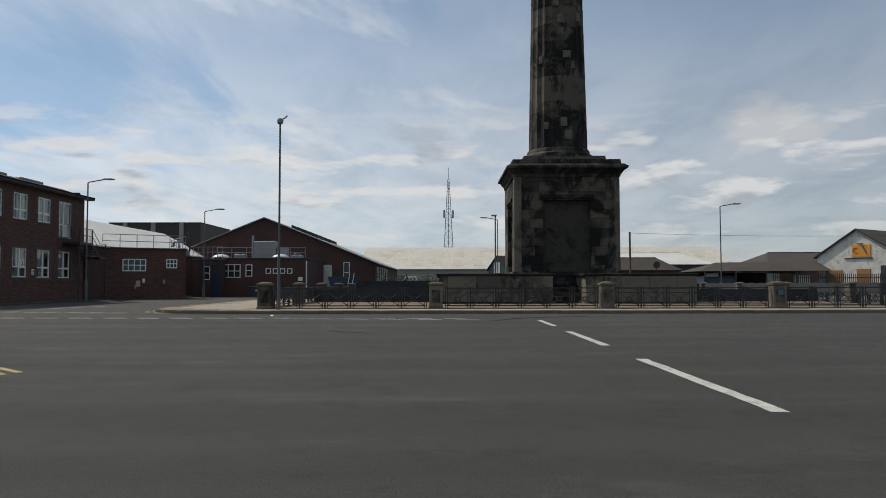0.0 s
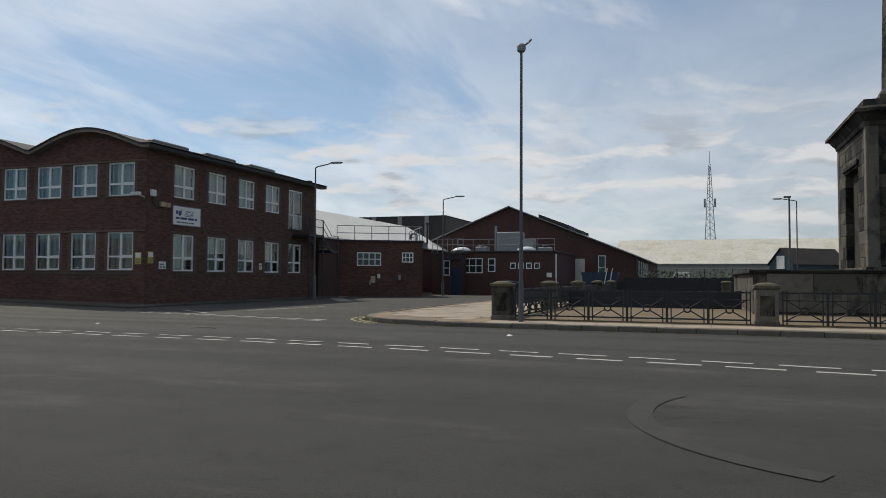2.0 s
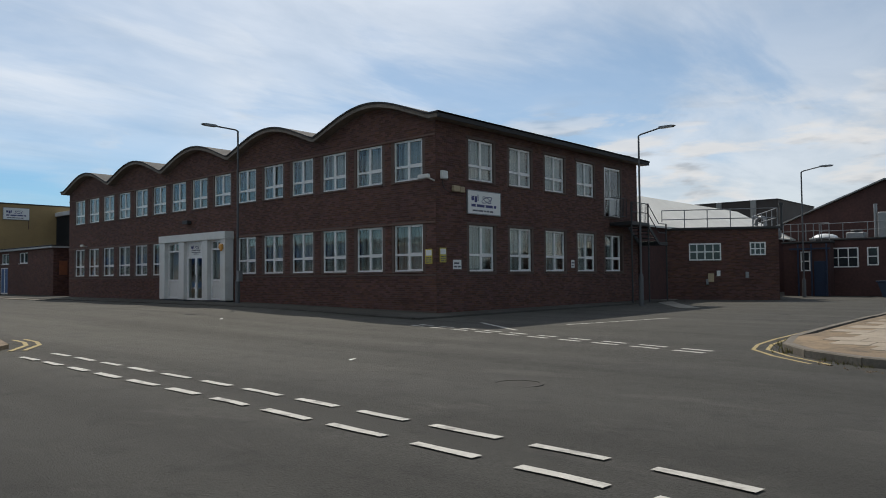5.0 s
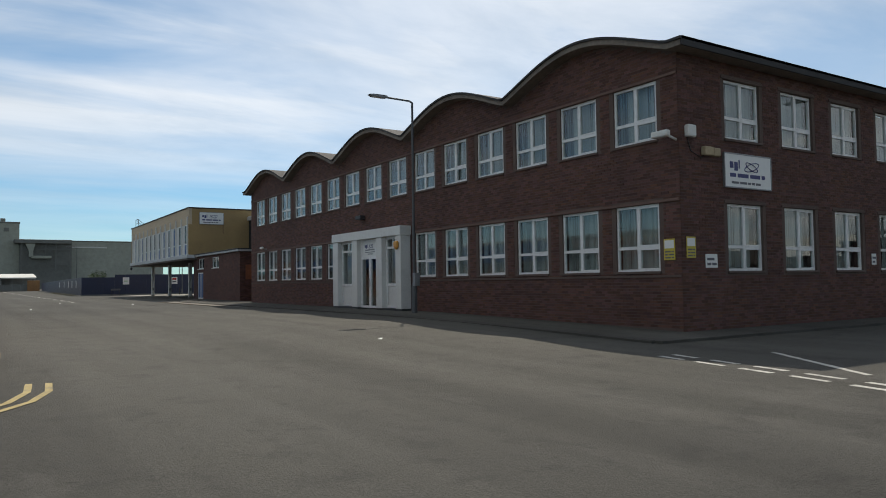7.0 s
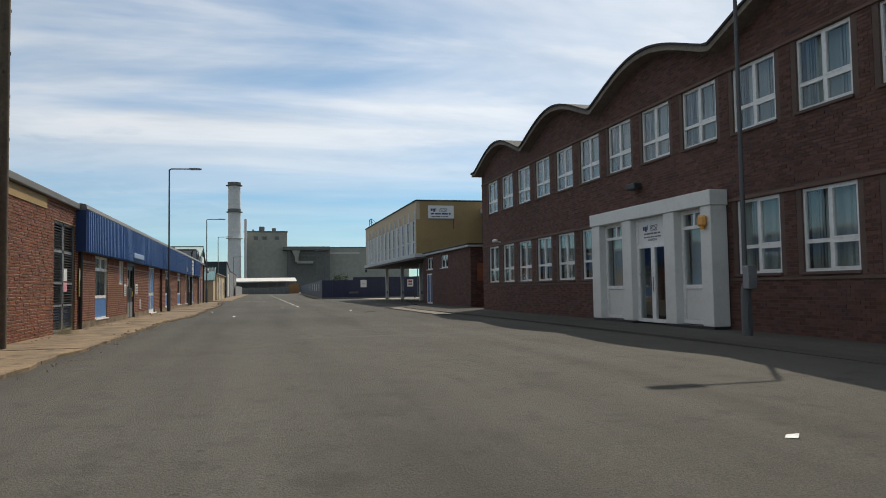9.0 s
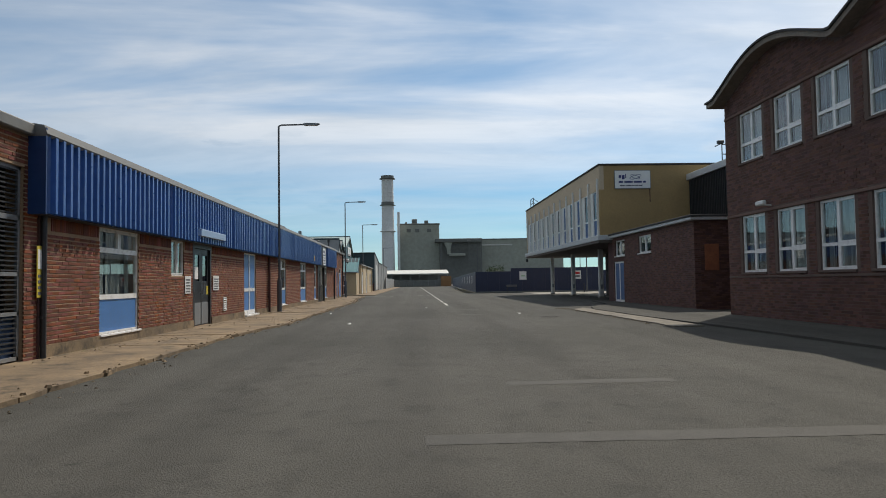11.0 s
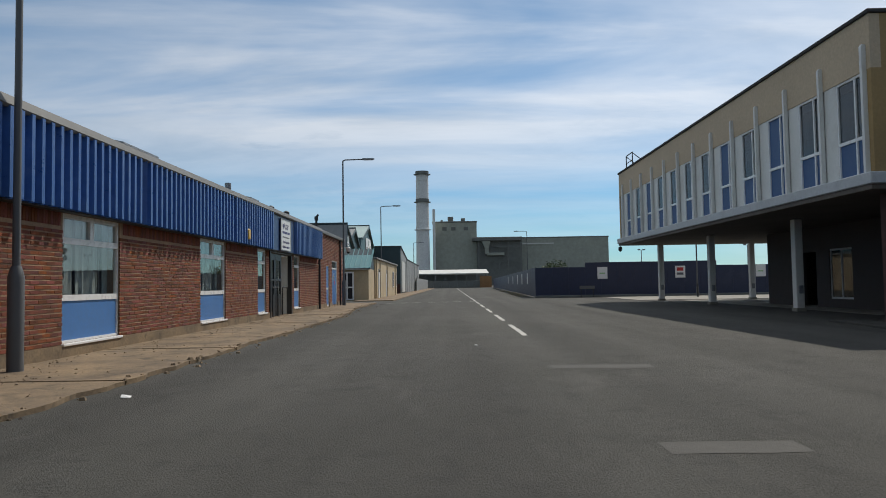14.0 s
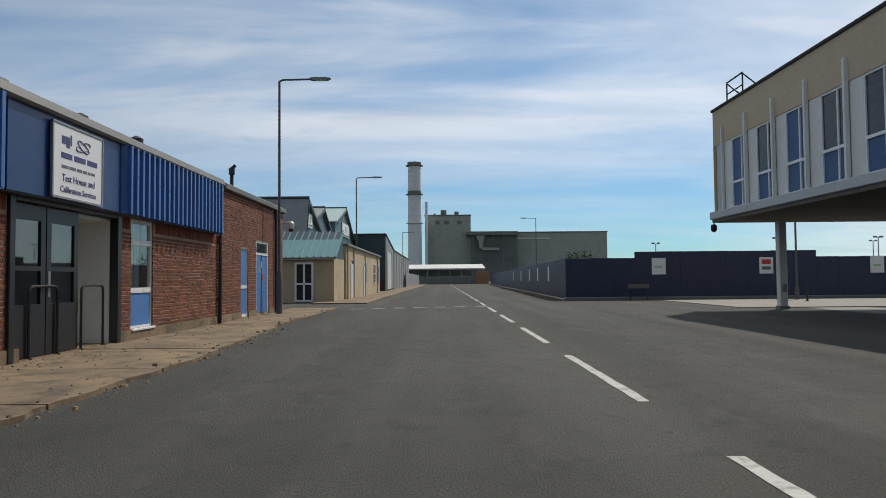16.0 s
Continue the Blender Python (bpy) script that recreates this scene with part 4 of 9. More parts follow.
def window_meshes(w, h, kind):
    """Meshes of one window: origin at its lower left outer corner, y inwards."""
    gl, holes, sashes, pn, bl = [], [], [], [], Geo()
    extra = []
    t, d = 0.045, 0.07

    def light(x0, x1, z0, z1, sash=0.0):
        holes.append((x0, x1, z0, z1))
        if sash:
            sashes.append(grid_frame(x0 + 0.001, x1 - 0.001, z0 + 0.001, z1 - 0.001, [(x0 + sash, x1 - sash, z0 + sash, z1 - sash)], -0.008, d - 0.012))
        gl.append((x0 + sash, x1 - sash, z0 + sash, z1 - sash))

    def panel_in(x0, x1, z0, z1):
        holes.append((x0, x1, z0, z1))
        pn.append(Geo().box(x0, x1, 0.02, 0.05, z0, z1))

    z_low = h
    if kind == "works":
        m, tr = w * 0.5, h * 0.36
        light(t, m - 0.028, tr + 0.025, h - t, 0.015)
        light(m + 0.028, w - t, tr + 0.028, h - t, 0.036)
        light(t, m - 0.028, t, tr - 0.025, 0.015)
        light(m + 0.028, w - t, t, tr - 0.028, 0.036)
        z_low = t
    elif kind in ("tall", "tall_narrow"):
        zb, zt = 0.74, h - 0.46
        panel_in(t, w - t, t, zb - 0.05)
        light(t, w - t, zb + 0.05, zt - 0.035)
        if kind == "tall":
            light(t, w / 2 - 0.04, zt + 0.035, h - t, 0.03)
            light(w / 2 + 0.04, w - t, zt + 0.035, h - t, 0.03)
        else:
            light(t, w - t, zt + 0.035, h - t, 0.03)
        extra.append(("sill", Geo().cbox(-0.03, w + 0.03, -0.09, 0.001, -0.045, -0.0, 0.008)))
        z_low = zb
    elif kind == "french":
        mid, rail = w / 2, h * 0.40
        for a, b in ((0.06, mid - 0.05), (mid + 0.05, w - 0.06)):
            panel_in(a, b, 0.16, rail - 0.06)
            panel_in(a, b, rail + 0.06, h - 0.06)
        extra.append(("sill", Geo().cbox(-0.04, w + 0.04, -0.16, 0.001, -0.06, 0.0, 0.008)))
        extra.append(("door_handle", Geo().path([(mid + 0.1, 0.0, rail + 0.1), (mid + 0.1, -0.05, rail + 0.1), (mid + 0.22, -0.05, rail + 0.1)], 0.012, 6)))
    elif kind == "grid":
        nx_ = max(2, round(w / 0.42))
        for k in range(nx_):
            for c, e in ((t, h / 2 - 0.025), (h / 2 + 0.025, h - t)):
                light(t if k == 0 else w * k / nx_ + 0.025, w - t if k == nx_ - 1 else w * (k + 1) / nx_ - 0.025, c, e)
    else:
        light(t, w / 2 - 0.03, t, h - t, 0.02)
        light(w / 2 + 0.03, w - t, t, h - t, 0.02)
        z_low = h if kind == "plain" else t
    x = 0.006
    brnd = random.Random(int(w * 1000 + h * 77))
    while x < w - 0.02 and z_low < h - 0.2:
        a = brnd.uniform(-0.035, 0.035)
        x2 = min(x + 0.088, w - 0.005)
        bl.add([(x, 0.22 + a, z_low + 0.02), (x2, 0.22 - a, z_low + 0.02), (x2, 0.22 - a, h - 0.02), (x, 0.22 + a, h - 0.02)], [(0, 1, 2, 3)])
        x += 0.089
    return {"frame": mesh_of("window_frame", grid_frame(0, w, 0, h, holes, 0, d), PLASTIC), "sashes": [mesh_of("sash", g, PLASTIC) for g in sashes],
            "panes": [mesh_of("pane", Geo().box(a, b, 0.03, 0.036, c, e), GLASS) for a, b, c, e in gl], "panels": [mesh_of("infill_panel", g, BLUE_PANEL) for g in pn],
            "extra": [(n, mesh_of(n, g, PLASTIC)) for n, g in extra], "blind": mesh_of("blind", bl, BLIND) if bl.v else None}


def window(parent, meshes, place, turn, blind=True, name="window", label="", drop=0.0):
    """place: world position of the lower left outer corner as seen from outside."""
    w = repeat(name, meshes["frame"], parent, Vector(place) - origin(parent), turn, label)
    for me in meshes["panes"]:
        p = repeat("pane", me, w, (0, 0, 0))
        p.visible_shadow = False
    for me in meshes["sashes"]:
        repeat("sash", me, w, (0, 0, 0))
    for me in meshes["panels"]:
        repeat("infill_panel", me, w, (0, 0, 0), 0, "blue infill panel")
    for nm, me in meshes["extra"]:
        repeat(nm, me, w, (0, 0, 0))
    if blind and meshes["blind"]:
        repeat("blind", meshes["blind"], w, (0, 0, 0), 0, "pale vertical slat blind")
    return w


# ---- the brick works with the waved roof ----
WX0, WX1, WY0, WY1 = -53.75, -21.23, 35.91, 50.9


def wave(x):
    """Underside of the shell roof over the south front."""
    u = (WX1 - x) / ((WX1 - WX0) / 5)
    s = math.sin(math.pi * (u % 1.0))
    return 6.70 + 0.86 * abs(s) ** 0.95 * (0.35 + 0.65 * abs(s)) ** 0.35


works = thing("brick_works", -37, 43, 0, "two-storey dark red brick works with a waved shell roof", "building")
s_upper = [(-23.36 - 2.103 * k, -21.89 - 2.103 * k, 4.66, 6.16) for k in range(15)]
s_lower = [(-23.36 - 2.103 * k, -21.89 - 2.103 * k, 1.355, 3.05) for k in range(15) if k not in (6, 7, 8)]
porch_hole = (-40.2, -34.3, -0.2, 3.0)
holes_s = s_upper + s_lower + [porch_hole]
e_y = [(37.70, 39.20), (40.19, 41.69), (42.70, 44.20), (45.22, 46.72), (47.66, 49.30)]
e_upper = [(a, b, 4.74, 6.28) for a, b in e_y[:4]] + [(47.66, 49.24, 3.95, 6.32)]
e_lower = [(a, b, 1.34, 3.06) for a, b in e_y]
holes_e = e_upper + e_lower
g = Geo()
pierced(g, WX0, WX1, -0.35, 6.70, holes_s, lambda q, a, b, c, d: q.box(a, b, WY0, WY0 + 0.3, c, d))
n = 120
xs = [WX0 + (WX1 - WX0) * k / n for k in range(n + 1)]
for k in range(n):
    g.add([(xs[k], WY0, 6.70), (xs[k + 1], WY0, 6.70), (xs[k + 1], WY0, wave(xs[k + 1]) + 0.02), (xs[k], WY0, wave(xs[k]) + 0.02),
           (xs[k], WY0 + 0.3, 6.70), (xs[k + 1], WY0 + 0.3, 6.70), (xs[k + 1], WY0 + 0.3, wave(xs[k + 1]) + 0.02), (xs[k], WY0 + 0.3, wave(xs[k]) + 0.02)],
          [(0, 1, 2, 3), (7, 6, 5, 4)])
part("wall_south", g, MORTAR_DARK, works)
g = Geo()
levels = sorted({-0.45, 6.76, *[h[i] for h in holes_e for i in (2, 3)]})
for low, high in zip(levels, levels[1:]):
    cut_us = sorted({WY0 + 0.3, WY1, *[h[i] for h in holes_e for i in (0, 1)]})
    for ua, ub in zip(cut_us, cut_us[1:]):
        if not any(h[0] < (ua + ub) / 2 < h[1] and h[2] < (low + high) / 2 < h[3] for h in holes_e):
            g.box(WX1 - 0.3, WX1, ua, ub, low, high)
part("wall_east", welded(g), MORTAR_DARK, works)
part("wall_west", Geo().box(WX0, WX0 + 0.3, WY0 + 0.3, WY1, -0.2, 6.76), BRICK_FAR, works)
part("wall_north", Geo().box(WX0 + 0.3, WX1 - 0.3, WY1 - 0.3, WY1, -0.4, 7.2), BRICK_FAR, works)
part("floor_slab", Geo().box(WX0 + 0.31, WX1 - 0.31, WY0 + 0.31, WY1 - 0.31, 3.3, 3.6), ROOM, works)
part("partition", Geo().box(WX0 + 0.31, WX1 - 3.6, WY0 + 3.4, WY0 + 3.55, 0, 6.7).box(WX1 - 3.6, WX1 - 3.45, WY0 + 3.4, WY1 - 0.31, 0, 6.7), ROOM, works)
# roof shell: a bent slab with a felt skin that stands proud
rx0, rx1, ry0, ry1 = WX0 - 0.5, WX1 + 0.42, WY0 - 0.38, WY1 + 0.5


def shell(z_off, thick, y0, y1, x0, x1, n=160):
    g = Geo()
    for k in range(n + 1):
        x = x0 + (x1 - x0) * k / n
        z = wave(min(max(x, WX0), WX1)) + z_off
        g.v += [(x, y0, z), (x, y1, z), (x, y0, z + thick), (x, y1, z + thick)]
    for k in range(n):
        a = 4 * k
        g.f += [(a, a + 4, a + 5, a + 1), (a + 2, a + 3, a + 7, a + 6), (a, a + 2, a + 6, a + 4), (a + 1, a + 5, a + 7, a + 3)]
    g.f += [(0, 1, 3, 2), (4 * n, 4 * n + 2, 4 * n + 3, 4 * n + 1)]
    return g


part("roof_shell", shell(0.0, 0.14, ry0, ry1, rx0, rx1), SHELL, works, "curved concrete roof edge", smooth=True)
part("verge_board", Geo().cbox(rx1, rx1 + 0.05, ry0, ry1, 6.69, 6.92, 0.01), FELT, works, "dark verge board")
part("roof_felt", shell(0.141, 0.06, ry0 - 0.05, ry1 + 0.05, rx0 - 0.05, rx1 + 0.05), FELT, works, "dark felt roof covering", smooth=True)
for ya in (38.2, 42.2, 46.2):
    g = Geo().cbox(-25.8, -22.9, ya, ya + 2.6, 7.36, 7.66, 0.06)
    for k in range(4):
        g.box(-25.8 + 0.72 * k, -25.74 + 0.72 * k, ya, ya + 2.6, 7.66, 7.69)
    part("rooflight", g, FLASHING, works, "grey metal rooflight")
# lintel and sill bands
bar_mesh = {}


def band_bar(parent, name, length, place, turn):
    """A concrete bar in a wall face; place is its lower left outer corner."""
    key = (name, round(length, 2))
    if key not in bar_mesh:
        bar_mesh[key] = mesh_of(name, Geo().cbox(0, length, 0, 0.15, 0, 0.08 if name == "lintel" else 0.065, 0.01), MORTAR_DARK)
    return repeat(name, bar_mesh[key], parent, Vector(place) - origin(parent), turn)


for a, b, c, d in s_upper + s_lower:
    band_bar(works, "sill", 1.55, (a - 0.05, WY0 - 0.05, c - 0.069), 0)
# string courses run over the window heads
for x0, x1, z in ((WX0 + 0.02, WX1 - 0.02, 6.164), (-34.12, WX1 - 0.02, 3.054), (WX0 + 0.02, -40.57, 3.054)):
    part("string_course", Geo().cbox(x0, x1, WY0 - 0.045, WY0 + 0.1, z, z + 0.075, 0.01), BAND, works, "brown concrete string course")
for x0, x1 in ((-34.15, WX1 - 0.02), (WX0 + 0.02, -40.54)):
    part("string_course", Geo().cbox(x0, x1, WY0 - 0.03, WY0 - 0.008, 1.19, 1.255, 0.006), MORTAR_DARK, works)
for a, b, c, d in holes_e:
    if d < 6.3:
        band_bar(works, "lintel", 1.78, (WX1 + 0.03, a - 0.14, d + 0.004), 90)
    band_bar(works, "sill", 1.60, (WX1 + 0.05, a - 0.05, c - 0.069), 90)
win_up, win_low = window_meshes(1.47, 1.50, "works"), window_meshes(1.47, 1.695, "works")
win_eup, win_elow = window_meshes(1.5, 1.54, "works"), window_meshes(1.5, 1.72, "works")
wr = random.Random(11)
for a, b, c, d in s_upper:
    window(works, win_up, (a, WY0 + 0.05, c), 0, wr.random() < 0.95)
for a, b, c, d in s_lower:
    window(works, win_low, (a, WY0 + 0.05, c), 0, wr.random() < 2)
for a, b, c, d in e_upper[:4]:
    window(works, win_eup, (WX1 - 0.07, a, c), 90, wr.random() < 0.88)
for a, b, c, d in e_lower:
    window(works, win_elow, (WX1 - 0.07, a, c), 90, wr.random() < 0.85)
# upper side door with its small balcony rail
g = Geo()
for a, b, c, d in ((47.73, 47.80, 3.95, 6.28), (49.23, 49.30, 3.95, 6.28), (47.80, 49.23, 6.2, 6.28), (48.25, 48.33, 3.95, 6.2), (48.33, 49.23, 4.75, 4.85), (47.80, 48.25, 4.75, 4.82), (48.33, 49.23, 3.95, 4.05)):
    g.box(WX1 - 0.12, WX1 - 0.05, a, b, c, d)
door_e = part("upper_door", g, PLASTIC, works, "white glazed upper door")
p = part("pane", Geo().box(WX1 - 0.09, WX1 - 0.084, 47.80, 49.23, 4.05, 6.2), GLASS, door_e)
p.visible_shadow = False
part("door_infill", Geo().box(WX1 - 0.11, WX1 - 0.07, 48.34, 49.22, 4.06, 4.74), WHITE, door_e)
balc = part("balcony_rail", Geo().path([(WX1, 48.2, 4.85), (WX1 + 0.25, 48.2, 4.85), (WX1 + 0.25, 49.35, 4.85)], 0.02, 6), DARK_METAL, works)
part("lower_rail", Geo().path([(WX1, 48.2, 3.97), (WX1 + 0.25, 48.2, 3.97), (WX1 + 0.25, 49.35, 3.97)], 0.02, 6), DARK_METAL, balc)
for k in range(9):
    part("baluster", Geo().tube((WX1 + 0.25, 48.2 + 0.14 * k, 3.95), (WX1 + 0.25, 48.2 + 0.14 * k, 4.85), 0.012, n=5), DARK_METAL, balc)

# white porch
porch = thing("entrance_porch", -37, 35.4, 0.05, "white panelled entrance porch of the brick works", "porch")
PY = 35.38
g = Geo()
g.cbox(-40.56, -34.13, PY, PY + 0.5, 3.0, 3.37, 0.015)
part("canopy", g, WHITE, porch, "white porch beam")
for a, b in ((-40.52, -39.98), (-38.52, -38.0), (-36.25, -35.75), (-34.60, -34.17)):
    part("pillar", Geo().cbox(a, b, PY + 0.04, PY + 0.49, 0.12, 3.0, 0.012), WHITE, porch)
for a, b in ((-40.50, -38.02), (-36.23, -34.19)):
    part("plinth", Geo().box(a, b, PY + 0.06, PY + 0.48, 0.03, 0.12), DARK_METAL, porch, "dark porch base")
for a, b in ((-39.98, -38.52), (-35.75, -34.60)):
    yb, mid = PY + 0.26, (a + b) / 2
    q = grid_frame(a, b, 0.14, 3.0, [(a + 0.1, b - 0.1, 0.24, 1.02), (a + 0.1, b - 0.1, 1.12, 2.52), (a + 0.1, mid - 0.04, 2.6, 2.9), (mid + 0.04, b - 0.1, 2.6, 2.9)], yb, yb + 0.08)
    fr = part("side_light", q, PLASTIC, porch, "white framed side window")
    part("panel", Geo().cbox(a + 0.1, b - 0.1, yb + 0.03, yb + 0.07, 0.24, 1.02, 0.02), WHITE, fr)
    for z0, z1 in ((1.12, 2.52), (2.6, 2.9)):
        p = part("pane", Geo().box(a + 0.1, b - 0.1, yb + 0.045, yb + 0.05, z0, z1), GLASS, fr)
        p.visible_shadow = False
    bl = Geo()
    x = a + 0.12
    while x < b - 0.2:
        bl.add([(x, yb + 0.2, 1.1), (x + 0.08, yb + 0.23, 1.1), (x + 0.08, yb + 0.23, 2.9), (x, yb + 0.2, 2.9)], [(0, 1, 2, 3)])
        x += 0.1
    part("blind", bl, BLIND, fr)
q = grid_frame(-38.0, -36.25, 0.1, 3.0, [(-37.85, -37.22, 0.2, 2.16), (-37.03, -36.40, 0.2, 2.16), (-37.90, -36.35, 2.27, 2.92)], PY + 0.22, PY + 0.3)
door = part("entrance_door", q, PLASTIC, porch, "white glazed double entrance door")
for x0, x1 in ((-37.85, -37.22), (-37.03, -36.40)):
    p = part("pane", Geo().box(x0, x1, PY + 0.255, PY + 0.26, 0.2, 2.16), GLASS, door)
    p.visible_shadow = False
part("door_handle", Geo().tube((-37.23, PY + 0.18, 0.95), (-37.23, PY + 0.18, 1.35), 0.015, n=6).tube((-37.07, PY + 0.18, 0.95), (-37.07, PY + 0.18, 1.35), 0.015, n=6), GREY_METAL, door)
board = part("name_board", Geo().box(-37.90, -36.35, PY + 0.25, PY + 0.28, 2.27, 2.92), SIGN_WHITE, porch, "white reception sign board")


def logo(parent, x, y, z, w, turn):
    """The mark on the boards as plain shapes: three blocks and two crossed loops."""
    m = pose(x, y, z, 0, 0, turn)
    g = Geo()
    u = w / 100
    for a, b, c, d in ((0, 8.2, 0, 9.5), (10.2, 18.4, -3.5, 9.5), (20.4, 23.2, 0, 13)):
        g.box(a * u, b * u, -0.004, 0.0, c * u, d * u)
    part("company_mark", g.moved(m), INK_NAVY, parent)
    for tilt, rx_, rz_ in ((16, 18, 5.2), (-20, 15, 4.6)):
        pts = []
        for k in range(29):
            w_ = 2 * math.pi * k / 28
            px, pz = rx_ * math.cos(w_), rz_ * math.sin(w_)
            c, s = math.cos(radians(tilt)), math.sin(radians(tilt))
            pts.append(((52 + px * c - pz * s) * u, -0.004, (3.5 + px * s + pz * c) * u))
        part("mark_loop", Geo().path(pts, 0.7 * u, 4).moved(m), INK_NAVY, parent)


def bars(parent, m, rows, mat, name="text_line"):
    """Unreadable lines as bars: (x0, x1, z0, z1) on the sign's face."""
    g = Geo()
    for x0, x1, z0, z1 in rows:
        g.box(x0, x1, -0.004, 0.0, z0, z1)
    return part(name, g.moved(m), mat, parent)


def word_bar(x0, x1, z0, h, seed=0):
    """A line of words as bars of uneven length."""
    r, out, x = random.Random(seed), [], x0
    while x < x1 - h:
        w = min(r.uniform(2.0, 5.0) * h, x1 - x)
        out.append((x, x + w, z0, z0 + h))
        x += w + 0.7 * h
    return out


def company_sign(name, x, y, z, w, h, turn, label, deep=0.05):
    """A wall sign; x, y, z is its lower left corner seen from outside."""
    s = thing(name, x, y, z, label, "sign", "company signs")
    m = pose(x, y, z, 0, 0, turn)
    part("board", Geo().cbox(0, w, 0, deep, 0, h, 0.006).moved(m), SIGN_WHITE, s)
    e = Geo()
    for a, b, c, d in ((0, w, -0.012, 0.02), (0, w, h - 0.02, h + 0.012), (-0.012, 0.02, 0.02, h - 0.02), (w - 0.02, w + 0.012, 0.02, h - 0.02)):
        e.box(a, b, -0.012, deep, c, d)
    part("frame", e.moved(m), GREY_METAL, s)
    return s, m


s, m = company_sign("company_sign", WX1 + 0.06, 37.56, 3.48, 1.98, 0.88, 90, "white company sign with dark blue mark on brick wall", 0.055)
logo(s, *(m @ Vector((0.22, -0.002, 0.50))), 1.75, 90)
bars(s, m, word_bar(0.22, 1.70, 0.27, 0.10, 1), INK_NAVY)
bars(s, m, word_bar(0.28, 1.50, 0.10, 0.06, 2), INK_GREY)
mm = pose(-37.75, PY + 0.249, 2.3)
logo(board, -37.65, PY + 0.248, 2.66, 1.1, 0)
bars(board, mm, word_bar(0.15, 1.0, 0.23, 0.045, 3) + word_bar(0.15, 1.05, 0.14, 0.035, 4), INK_GREY)
lettering("RECEPTION", 0.085, INK_GREY, board, (-37.15, PY + 0.247, 2.35), 0)

# bricks on the works
cells_s = brick_cells(WX0, WX1, -0.05, 7.6, [(a - 0.14, b + 0.14, c - 0.07, d + 0.085) for a, b, c, d in s_upper + s_lower] + [(-40.5, -34.18, -0.2, 3.36)], top=lambda u: wave(u) - 0.005, seed=3)
near_s = [c for c in cells_s if -26.4 < c[0] and c[1] < -22.9 and 3.16 < c[2] and c[3] < 4.52]
near_set = set(near_s)
raw_mesh("brickwork", bricks_mesh([c for c in cells_s if c not in near_set], lambda u, z, o: (u, WY0 - o, z)), BRICK_RED, works)
cells_e = brick_cells(WY0, WY1, -0.35, 6.76, [(a - 0.14, b + 0.14, c - 0.07, d + 0.085) for a, b, c, d in holes_e], seed=4)
raw_mesh("brickwork", bricks_mesh(cells_e, lambda u, z, o: (WX1 + o, u, z)), BRICK_RED, works)


# ---- things repeated: street lamps ----
def street_lamp(height=8.0, arm=1.42, rise=0.07):
    """A lamp standard at the origin, its arm towards +x."""
    lamp = thing("street_lamp", 0, 0, 0, "tall grey steel street lamp with a flat lantern", "street lamp", "street lamps")
    part("pole", Geo().tube((0, 0, 1.35), (0, 0, height), 0.052, 0.04, 12), POLE_GREY, lamp, smooth=True)
    part("base_column", Geo().lathe(0, 0, [(0.105, -0.05), (0.105, 1.25), (0.09, 1.33), (0.061, 1.42)], 14), POLE_GREY, lamp, smooth=True)
    part("access_door", Geo().cbox(-0.06, 0.06, 0.085, 0.112, 0.5, 1.0, 0.006), POLE_GREY, lamp)
    part("arm", Geo().path([(0, 0, height), (0.12, 0, height + 0.05), (arm - 0.3, 0, height + rise)], 0.035, 8), POLE_GREY, lamp, smooth=True)
    g = Geo()
    x0, x1, z = arm - 0.35, arm + 0.35, height + rise
    prof = [(x0, z - 0.03), (x0 + 0.15, z - 0.045), (x1 - 0.1, z - 0.035), (x1, z + 0.02), (x1 - 0.15, z + 0.045), (x0 + 0.12, z + 0.05), (x0, z + 0.035)]
    g.prism(prof, "y", -0.11, 0.11)
    lan = part("lantern", g, LAMP_GREY, lamp)
    part("lens", Geo().cbox(x0 + 0.2, x1 - 0.12, -0.09, 0.09, z - 0.05, z - 0.035, 0.006), DOME, lan, "clear lamp lens")
    return lamp


first = street_lamp()
first.matrix_basis = pose(-62.6, 20.16, 0.06, 0, 0, 90)
for x, y, z, turn in ((-92.9, 20.16, 0.06, 90), (-117.1, 19.95, 0.06, 90), (-173.5, 20.0, 0.0, 90), (-150.5, 36.4, 0.0, -90)):
    copy_thing(first, pose(x, y, z, 0, 0, turn))
box_lamp = copy_thing(first, pose(-32.35, 34.95, -0.28, 0, 0, -90))
repeat("control_box", mesh_of("control_box", Geo().cbox(-0.11, 0.11, 0.06, 0.24, 1.3, 1.78, 0.015), GREY_METAL), box_lamp, (0, 0, 0), 0, "grey steel control box")
low = street_lamp(7.55, 1.35, 0.22)
low.matrix_basis = pose(-19.05, 46.9, -0.2, 0, 0, 0)
copy_thing(low, pose(-16.6, 62.0, -0.55, 0, 0, 0))
copy_thing(low, pose(25.95, 60.0, -0.4, 0, 0, 0))
copy_thing(low, pose(8.75, 72.0, -0.4, 0, 0, 180))
copy_thing(low, pose(24.0, 130.0, -0.4, 0, 0, 180))


